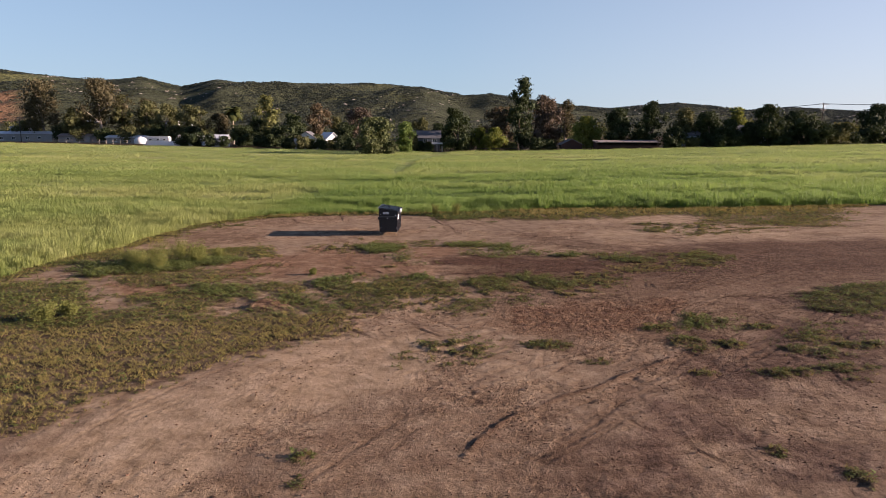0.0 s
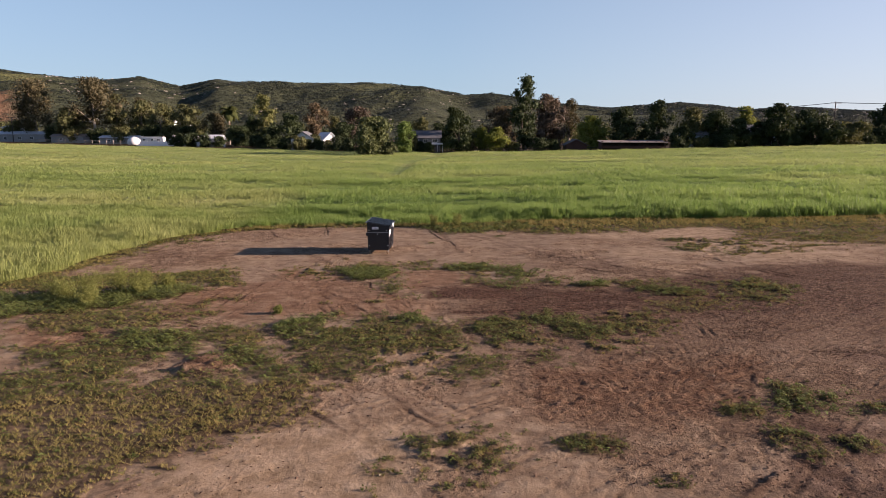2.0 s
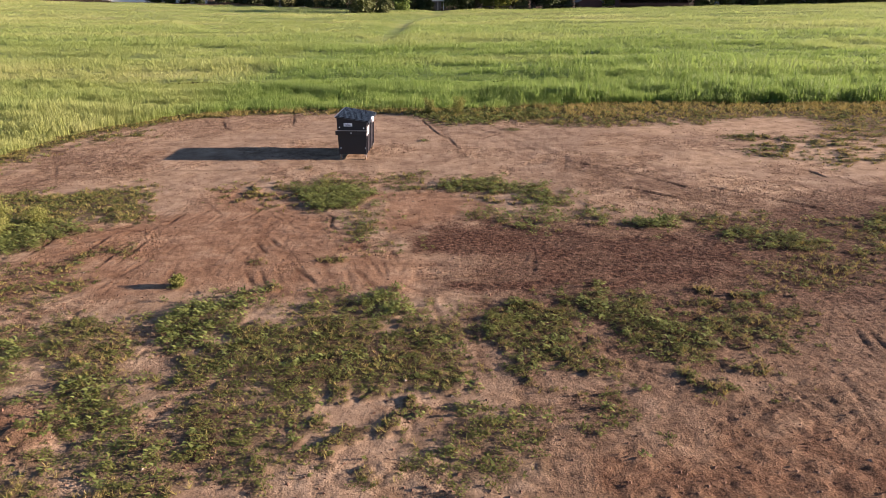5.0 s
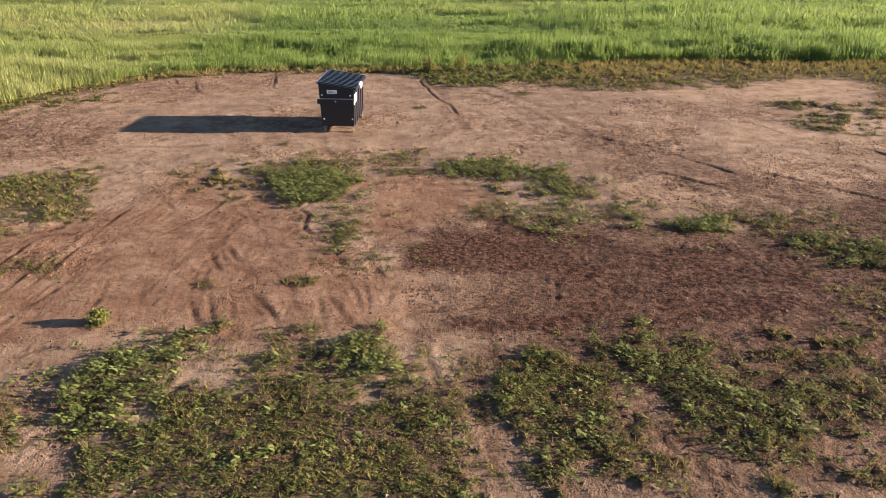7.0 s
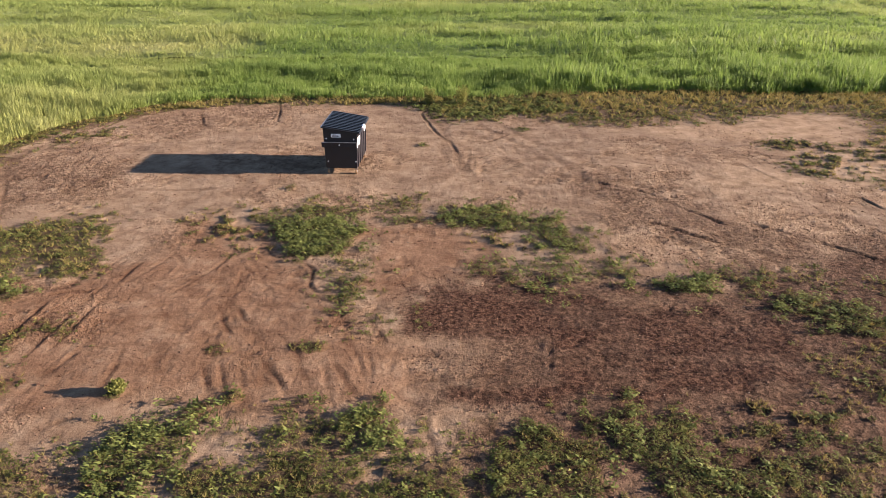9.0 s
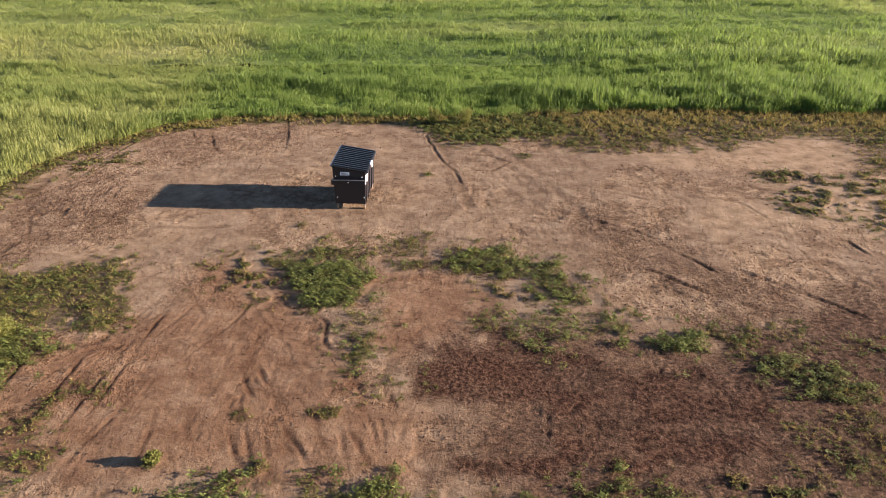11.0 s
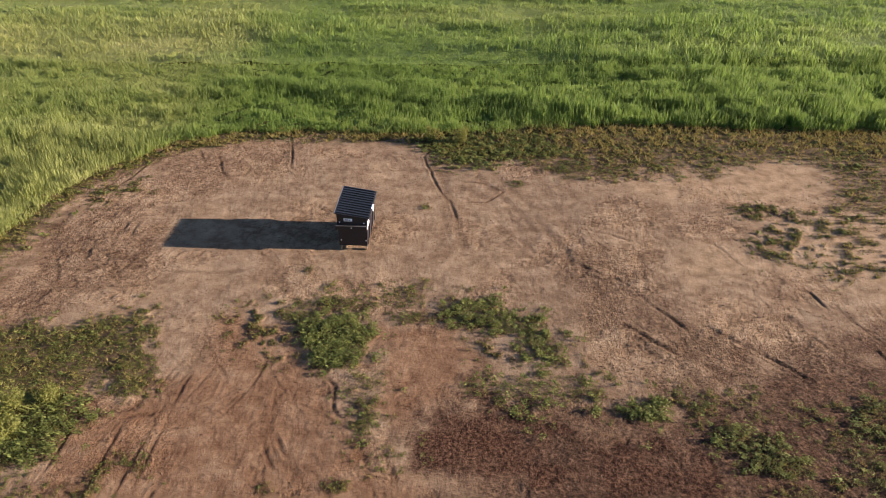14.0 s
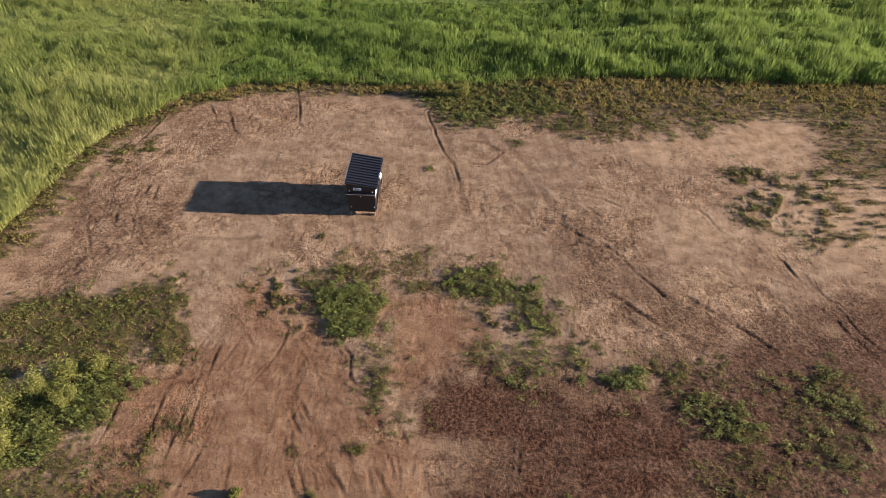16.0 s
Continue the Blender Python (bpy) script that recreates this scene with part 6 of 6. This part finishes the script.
def house(name, label, x, y, width, depth, eave, ridge, wall, roof, windows, gable_front=False, door=None, turn=0):
    """A house whose front looks to the lot; the ridge runs across, or to the front."""
    top = tagged(group_at(name, x, y, ground_z(x, y) - 0.1, turn), label, "house" if "house" in name else "shed")
    w, d = width / 2, depth / 2
    part("wall", boxed(-w, w, -d, d, 0, eave), wall, top)
    o, th = 0.45, 0.16
    if gable_front:
        part("gable", prism(bmesh.new(), [(-w, eave), (w, eave), (0, ridge)], -d, d), wall, top)
        rise = (ridge - eave) / w
        for s in (-1, 1):
            part("roof", prism(bmesh.new(), [(0, ridge + 0.01), (s * (w + o), eave - o * rise + 0.01), (s * (w + o), eave - o * rise + th), (0, ridge + th)], -d - o, d + o), roof, top)
    else:
        rise = (ridge - eave) / d
        for s in (-1, 1):
            a = [(-w, 0.0)]
            bm = bmesh.new()
            pts = [(0, ridge + 0.01), (s * (d + o), eave - o * rise + 0.01), (s * (d + o), eave - o * rise + th), (0, ridge + th)]
            lo = [bm.verts.new((-w - o, py, pz)) for py, pz in pts]
            hi = [bm.verts.new((w + o, py, pz)) for py, pz in pts]
            bm.faces.new(lo)
            bm.faces.new(hi[::-1])
            for i in range(4):
                bm.faces.new((lo[i], hi[i], hi[(i + 1) % 4], lo[(i + 1) % 4]))
            bmesh.ops.recalc_face_normals(bm, faces=bm.faces[:])
            part("roof", bm, roof, top)
        for s in (-1, 1):
            bm = bmesh.new()
            a = [bm.verts.new((s * w, -d, eave)), bm.verts.new((s * w, d, eave)), bm.verts.new((s * w, 0, ridge))]
            b = [bm.verts.new((s * (w - 0.15), -d, eave)), bm.verts.new((s * (w - 0.15), d, eave)), bm.verts.new((s * (w - 0.15), 0, ridge))]
            bm.faces.new(a), bm.faces.new(b[::-1])
            for i in range(3):
                bm.faces.new((a[i], a[(i + 1) % 3], b[(i + 1) % 3], b[i]))
            bmesh.ops.recalc_face_normals(bm, faces=bm.faces[:])
            part("gable", bm, wall, top)
    for x0, x1, z0, z1 in windows:
        window_part(top, x0, x1, -d, z0, z1)
    if door:
        dr = part("door", boxed(door - 0.45, door + 0.45, -d - 0.06, -d + 0.02, 0.05, 2.1), TRIM, top, "white entrance door")
        part("handle", rod(bmesh.new(), (door + 0.3, -d - 0.11, 1.05), (door + 0.3, -d - 0.06, 1.05), 0.04), GREY_STEEL, dr)
    return top


def porch(parent, x0, x1, y0, depth, z, mat):
    part("porch_roof", boxed(x0, x1, y0 - depth, y0, z, z + 0.45), mat, parent, "pale porch roof with deep fascia")
    n = 4
    for i in range(n):
        px = x0 + 0.2 + (x1 - x0 - 0.4) * i / (n - 1)
        part("post", boxed(px - 0.09, px + 0.09, y0 - depth + 0.1, y0 - depth + 0.28, 0, z), TRIM, parent)


h = house("grey_house", "grey two-storey house with porch beyond the field", -5.5, 222, 9, 8, 4.4, 6.4, GREY_WALL, SHINGLE, [(-3.4, -2.0, 2.9, 4.0), (-0.6, 0.8, 2.9, 4.0), (2.2, 3.6, 2.9, 4.0)], door=-1.5)
porch(h, 0.4, 5.4, -4, 3.0, 2.4, TRIM)
house("white_house", "white gabled house with grey roof among trees", -45.5, 237, 7.5, 9, 3.4, 5.8, WHITE_WALL, SHINGLE, [(-2.4, -1.0, 1.0, 2.3), (1.0, 2.4, 1.0, 2.3)], True)
house("white_house", "white house with sunlit gable behind bushes", -39.5, 242, 5.5, 7, 3.2, 5.6, WHITE_WALL, LEAD_ROOF, [(-1.0, 0.6, 1.0, 2.2)], True, turn=35)
house("white_house", "small white house beside the oleanders", -79, 249, 5, 5, 2.9, 4.2, WHITE_WALL, LEAD_ROOF, [(-1.2, 0.4, 1.0, 2.1)])
shed = tagged(group_at("open_shed", 53.0, 203.2, ground_z(53.0, 203) - 0.1), "long low open-fronted shed with pale metal roof", "shed")
part("back_wall", boxed(-8.8, 8.8, 2.3, 2.45, 0, 2.75), DARK_WOOD, shed)
for s in (-1, 1):
    part("end_wall", boxed(s * 8.8 - 0.08, s * 8.8 + 0.08, -2.2, 2.3, 0, 2.7), RED_WALL, shed)
for k in range(8):
    part("post", boxed(-8.6 + 2.457 * k - 0.08, -8.6 + 2.457 * k + 0.08, -2.35, -2.2, 0, 2.7), DARK_WOOD, shed)
part("front_rail", boxed(-8.7, 8.7, -2.4, -2.36, 0.9, 1.5), RED_WALL, shed)
bm = boxed(-9.2, 9.2, -2.9, 2.9, 2.78, 2.92)
bmesh.ops.rotate(bm, verts=bm.verts, cent=(0, 2.3, 2.85), matrix=Matrix.Rotation(radians(5), 3, 'X'))
part("roof", bm, METAL_ROOF, shed, "pale rusty sheet-metal roof")
house("red_shed", "small dark red gabled shed at the field's edge", 37.6, 207, 6.0, 5, 2.0, 3.5, RED_WALL, SHINGLE, [], True)
house("blue_house", "pale blue house half hidden by trees", 73.5, 213, 6.5, 7, 4.0, 5.4, BLUE_WALL, SHINGLE, [(0.6, 2.2, 1.0, 2.6)], door=-1.2)
house("slate_house", "grey house with slate hip roof behind trees", 90.5, 216, 8.5, 8, 3.9, 6.6, GREY_WALL, SHINGLE, [(-2.6, -1.2, 1.0, 2.3), (1.2, 2.6, 1.0, 2.3)])
house("annex_shed", "low grey annex beside the slate house", 97.0, 214, 5.0, 5, 2.6, 3.3, GREY_WALL, LEAD_ROOF, [(-1.0, 0.6, 0.9, 2.0)])
house("stable_shed", "long low stable with grey metal roof", -178, 300, 26, 8, 3.3, 4.3, STABLE_WALL, LEAD_ROOF, [(-9, -7.6, 1, 2.2), (-4, -2.6, 1, 2.2), (2, 3.4, 1, 2.2), (7, 8.4, 1, 2.2)])
house("cabin_shed", "white cabin behind the stable", -183, 307, 9, 5, 6.0, 6.5, WHITE_WALL, LEAD_ROOF, [(-2.8, -1.4, 4.2, 5.2), (1.0, 2.6, 4.2, 5.2)])
house("stable_shed", "low stable with pale metal roof by the fence", -152, 292, 13, 6, 2.7, 3.6, STABLE_WALL, METAL_ROOF, [(-3, -1.8, 1, 2)])
house("stable_shed", "low grey stable behind the rail fence", -126, 282, 16, 6, 2.5, 3.2, STABLE_WALL, LEAD_ROOF, [(-5, -3.8, 0.9, 1.9), (3, 4.2, 0.9, 1.9)])
for px, py, w in ((-258, 520, 9), (-215, 560, 8), (-196, 540, 7)):
    hz = float(hill_height(np.array([px * 1.0]), np.array([py * 1.0]))[0])
    t = house("hill_house", "small white house on the hillside", px, py, w, 7, 3.0, 4.6, WHITE_WALL, SHINGLE, [(-2, -0.8, 1, 2.2)])
    t.location.z = hz


# ---- trailers, tank, walls and fences ----
def travel_trailer(x, y, length, turn):
    top = tagged(group_at("travel_trailer", x, y, ground_z(x, y), turn), "white travel trailer parked behind the wall", "trailer")
    l = length / 2
    bm = prism(bmesh.new(), [(-l, 0.6), (l, 0.6), (l, 2.7), (l - 0.5, 3.1), (-l + 0.3, 3.1), (-l, 2.6)], -1.2, 1.2)
    bmesh.ops.bevel(bm, geom=bm.edges[:], offset=0.08, segments=2, affect='EDGES')
    part("body", bm, WHITE_WALL, top)
    for a in (-0.55, 0.1, 0.62):
        window_part(top, a * l - 0.6, a * l + 0.5, -1.2, 1.6, 2.3)
    for a in (-0.15, 0.12):
        wh = part("wheel", rod(bmesh.new(), (a * l, -1.15, 0.36), (a * l, -0.9, 0.36), 0.36, 0.36, 16), TYRE, top)
        part("rim", rod(bmesh.new(), (a * l, -1.17, 0.36), (a * l, -1.15, 0.36), 0.2, 0.2, 12), GREY_STEEL, wh)
    part("awning", boxed(-0.4 * l, 0.5 * l, -1.34, -1.205, 2.75, 2.88), TRIM, top)
    part("tow_bar", boxed(l, l + 1.1, -0.07, 0.07, 0.5, 0.6), GREY_STEEL, top)
    return top


travel_trailer(-108, 266, 9, 0)
travel_trailer(-96, 268, 7, 8)
tank = tagged(group_at("water_tank", -110.4, 256, ground_z(-110.4, 256)), "round white water tank beside the wall", "tank")
bm = bmesh.new()
bmesh.ops.create_uvsphere(bm, u_segments=24, v_segments=12, radius=1.0, matrix=Matrix.LocRotScale((0, 0, 1.3), None, (2.3, 2.3, 1.75)))
bmesh.ops.delete(bm, geom=[v for v in bm.verts if v.co.z < 0.2], context='VERTS')
part("body", bm, WHITE_WALL, tank, smooth=True)
part("cap", rod(bmesh.new(), (0, 0, 3.0), (0, 0, 3.15), 0.35, 0.3, 12), TRIM, tank)

BLOCK = plain("pale_block_wall", (0.70, 0.71, 0.74), 0.85, 0, 0.12, 1.0, 0.01)
wall_x = [-107.5 + 4.0 * k for k in range(7)]
for k, wx in enumerate(wall_x):
    t = tagged(group_at("yard_wall", wx, 255.5 - 0.25 * k, ground_z(wx, 255) - 0.1), "pale block wall section round the yard", "wall", group="yard wall sections")
    part("panel", boxed(-1.93, 1.93, -0.1, 0.1, 0, 1.6), BLOCK, t)
    part("coping", boxed(-1.95, 1.95, -0.14, 0.14, 1.6, 1.68), TRIM, t)
    part("pier", boxed(1.93, 2.07, -0.16, 0.16, 0, 1.8), BLOCK, t)


def fence_bay(x, y, length, height, rails, mat, label, group, turn=0.0):
    t = tagged(group_at("rail_fence", x, y, ground_z(x, y) - 0.1, turn), label, "fence", group=group)
    part("post", boxed(-0.07, 0.07, -0.07, 0.07, 0, height + 0.1, bevel=0.01), mat, t)
    for i in range(rails):
        z = height * (i + 0.8) / rails
        part("rail", boxed(0.07, length - 0.07, -0.03, 0.03, z - 0.07, z + 0.07), mat, t)
    return t


bay = fence_bay(-172, 291, 3.4, 1.5, 3, PALE_BARK, "pale weathered rail fence bay along the stables", "pale rail fence")
for k in range(1, 17):
    x, y = -172 + 3.4 * k, 291 - 1.5 * k
    copy_thing(bay, pose(x, y, ground_z(x, y) - 0.1, 0, 0, -24))
bay = fence_bay(2, 203.8, 3.2, 1.35, 2, DARK_WOOD, "dark wooden rail fence bay along the field", "wooden rail fence")
for k in range(1, 14):
    x = 2 + 3.2 * k
    copy_thing(bay, pose(x, 203.8 + 0.1 * k, ground_z(x, 204) - 0.1, 0, 0, 1.8))

# ---- oleanders ----
PETALS = plain("white_petals", (0.75, 0.72, 0.72), 0.7, 0, 0.1, 3, 0.002)
for k, (x, y, h, w) in enumerate(((-91, 247, 4.4, 6.0), (-86.5, 246.5, 4.8, 6.5), (-82, 246, 4.4, 6.0), (-77, 245.5, 3.8, 5.0))):
    t = tree("oleander_bush", "dark oleander bush with white blossom", 'd', x, y, h, w, 500 + k)
    rng = np.random.default_rng(520 + k)
    a, u = rng.uniform(0, 2 * np.pi, 40), rng.uniform(0.2, 0.98, 40)
    r = w * 0.5 * np.sqrt(np.clip(1 - (u - 0.4) ** 2 / 0.4, 0, 1))
    v = leaf_cloud(np.stack([np.cos(a) * r, np.sin(a) * r, u * h], -1), np.full((40, 3), 0.12), 3, 0.11, rng)
    new("blossom", np_mesh("blossom", v, np.arange(len(v)).reshape(-1, 3), PETALS)).parent = t

# ---- poles and wires ----
POLE = plain("tarred_pole", (0.045, 0.036, 0.030), 0.9, 0, 0.3, 3, 0.01)
WIRE = plain("power_cable", (0.05, 0.05, 0.055), 0.6, 0, 0.1, 3, 0.001)


def utility_pole(x, y, h, arms=2, turn=0.0):
    t = tagged(group_at("utility_pole", x, y, ground_z(x, y) - 0.2, turn), "dark wooden utility pole with crossarms", "pole", group="utility poles")
    part("pole", rod(bmesh.new(), (0, 0, 0), (0, 0, h), 0.20, 0.13, 10), POLE, t)
    for k in range(arms):
        z = h - 0.4 - 1.7 * k
        half = 2.2 - 0.8 * k
        arm = part("crossarm", boxed(-half, half, -0.2, -0.08, z - 0.1, z + 0.08), POLE, t)
        for q in (-0.92, -0.35, 0.35, 0.92):
            part("insulator", rod(bmesh.new(), (q * half, -0.14, z + 0.08), (q * half, -0.14, z + 0.32), 0.07, 0.04, 8), GREY_STEEL, arm)
        for s in (-1, 1):
            part("brace", rod(bmesh.new(), (0, -0.14, z - 0.8), (s * half * 0.45, -0.14, z - 0.08), 0.025, 0.025, 6), GREY_STEEL, arm)
    return t


def cable(a, b, sag):
    bm = bmesh.new()
    pts = [Vector(a).lerp(Vector(b), i / 12) - Vector((0, 0, sag * 4 * (i / 12) * (1 - i / 12))) for i in range(13)]
    for p, q in zip(pts, pts[1:]):
        rod(bm, p, q, 0.030, 0.030, 5)
    return tagged(part("power_cable", bm, WIRE), "thin dark power cable slung between poles", "cable", group="power cables")


utility_pole(112.5, 209, 12.9, 2, 25)
utility_pole(178, 182, 13.2, 2, 25)
utility_pole(40, 262, 12.5, 2, 20)
utility_pole(182, 310, 12.0, 1, 20)
utility_pole(133, 300, 12.0, 1, 20)
utility_pole(-178, 296, 10.5, 1, 0)
utility_pole(-112, 284, 9.5, 1, 0)
pz = ground_z(112.5, 209) + 12.4
for q in (-1.9, 0.0, 1.9):
    cable((112.5 + q * 0.4, 209 + q * 0.9, pz), (178 + q * 0.4, 182 + q * 0.9, ground_z(178, 182) + 12.8), 1.2)
    cable((112.5 + q * 0.4, 209 + q * 0.9, pz), (40 + q * 0.4, 262 + q * 0.9, ground_z(40, 262) + 12.0), 1.6)


# ---- clods, stones, tall weeds on the lot ----
CLOD = leaf_material("earth_clods", (0.064, 0.034, 0.021), (0.106, 0.059, 0.037), (0.164, 0.100, 0.064), 0.5, 0.0, 0.6)
STONE = plain("pale_stones", (0.154, 0.127, 0.100), 0.85, 0, 0.2, 6, 0.004)


def build_clods():
    rng = np.random.default_rng(41)
    lump = np.array([(1, 0, -0.2), (-0.5, 0.87, -0.2), (-0.5, -0.87, -0.2), (0.05, 0.05, 0.85)], float)
    tri = np.array([(0, 1, 3), (1, 2, 3), (2, 0, 3)])
    for name, mat, density, lo, hi, label in (("earth_clods", CLOD, 80, 0.008, 0.032, "loose crumbs and clods of dry earth"), ("small_stones", STONE, 1.2, 0.010, 0.032, "small pale stones on the dirt")):
        x, y = scatter(-18, 22, 9, 50, density, rng)
        red, dark, pale, churn = soils(x, y)
        rough = sstep(0.42, 0.62, fbm(x * 0.6, y * 0.6, 4, 44))
        ridge = sum(np.exp(-(line_dist(x, y, pts) / (1.4 * half)) ** 2) for half, depth, pts in RIDGES)
        p = np.clip(0.04 + 0.20 * rough - 0.1 * pale + 0.95 * dark * (0.45 + 0.55 * rough) + 0.25 * churn + 2.0 * ridge + 0.8 * looseness(x, y) - 0.05, 0.03, 1) if mat is CLOD else np.full(len(x), 0.7)
        if mat is CLOD:      # the turned soil is crumbly all over
            x2, y2 = scatter(-1.5, 9.5, 27.8, 33.2, 420, rng)
            p2 = soils(x2, y2)[1] * (0.25 + 0.75 * sstep(0.35, 0.6, fbm(x2 * 0.7, y2 * 1.6, 3, 45)))
            x, y, p = np.concatenate([x, x2]), np.concatenate([y, y2]), np.concatenate([p, p2])
        keep = (rng.uniform(0, 1, len(x)) < p) & in_view(x, y) & (crop_depth(x, y) < -0.3)
        x, y = x[keep], y[keep]
        n = len(x)
        s = (lo + (hi - lo) * rng.uniform(0, 1, n) ** 3) * (1 - 0.3 * soils(x, y)[1])
        pts = lump[None] * s[:, None, None] * rng.uniform(0.6, 1.4, (n, 4, 1)) * np.array([1.15, 1.15, 0.8])
        a = rng.uniform(0, 2 * np.pi, n)
        ca, sa = np.cos(a)[:, None], np.sin(a)[:, None]
        pts = np.stack([pts[:, :, 0] * ca - pts[:, :, 1] * sa, pts[:, :, 0] * sa + pts[:, :, 1] * ca, pts[:, :, 2]], -1)
        pts += np.stack([x, y, surface(x, y) + 0.15 * s], -1)[:, None, :]
        f = tri[None] + (np.arange(n) * 4)[:, None, None]
        tagged(new(name, np_mesh(name, pts.reshape(-1, 3), f.reshape(-1, 3), mat)), label, "clods" if mat is CLOD else "stones", kind="stuff")


build_clods()

SHRUB = leaf_material("tall_weed_leaves", (0.085, 0.099, 0.025), (0.170, 0.179, 0.051), (0.290, 0.264, 0.111), 1.2, 0.35)


def tall_weed(x, y, h, w, seed, label="bushy yellow-green tall weed on the dirt"):
    rng = np.random.default_rng(seed)
    top = tagged(group_at("tall_weed", x, y, float(surface(np.array([x]), np.array([y]))[0]) - 0.01), label, "weed", group="tall weeds")
    bm = bmesh.new()
    tips = []
    for k in range(9):
        a, r = rng.uniform(0, 2 * np.pi), w * 0.5 * rng.uniform(0.2, 0.9)
        tip = (math.cos(a) * r, math.sin(a) * r, h * rng.uniform(0.55, 1.0))
        rod(bm, (0, 0, -0.03), tip, 0.010, 0.004, 5)
        tips.append(tip)
    part("stems", bm, SHRUB, top)
    c = np.concatenate([np.array(tips) * f for f in (0.4, 0.62, 0.82, 1.0)])
    v = leaf_cloud(c, np.full((len(c), 3), 0.20 * w + 0.02), 48, 0.026, rng)
    new("leaves", np_mesh("leaves", v, np.arange(len(v)).reshape(-1, 3), SHRUB)).parent = top
    return top


rng_w = random.Random(8)
for k, (x, y, h, w) in enumerate(((-12.2, 31.6, 0.95, 1.2), (-11.6, 32.3, 0.8, 1.0), (-12.9, 30.9, 0.9, 1.2), (-13.4, 30.0, 0.7, 1.1), (-12.4, 29.6, 0.6, 1.0), (-11.2, 31.2, 0.55, 0.8), (-14.2, 31.0, 0.7, 1.0), (-10.7, 32.6, 0.5, 0.8),
                                   (-12.6, 21.2, 0.6, 0.9), (-12.2, 21.9, 0.45, 0.8), (0.9, 50.4, 0.9, 0.9), (-0.6, 50.6, 0.7, 0.6), (-5.4, 28.3, 0.22, 0.30))):
    tall_weed(x, y, h, w, 600 + k)
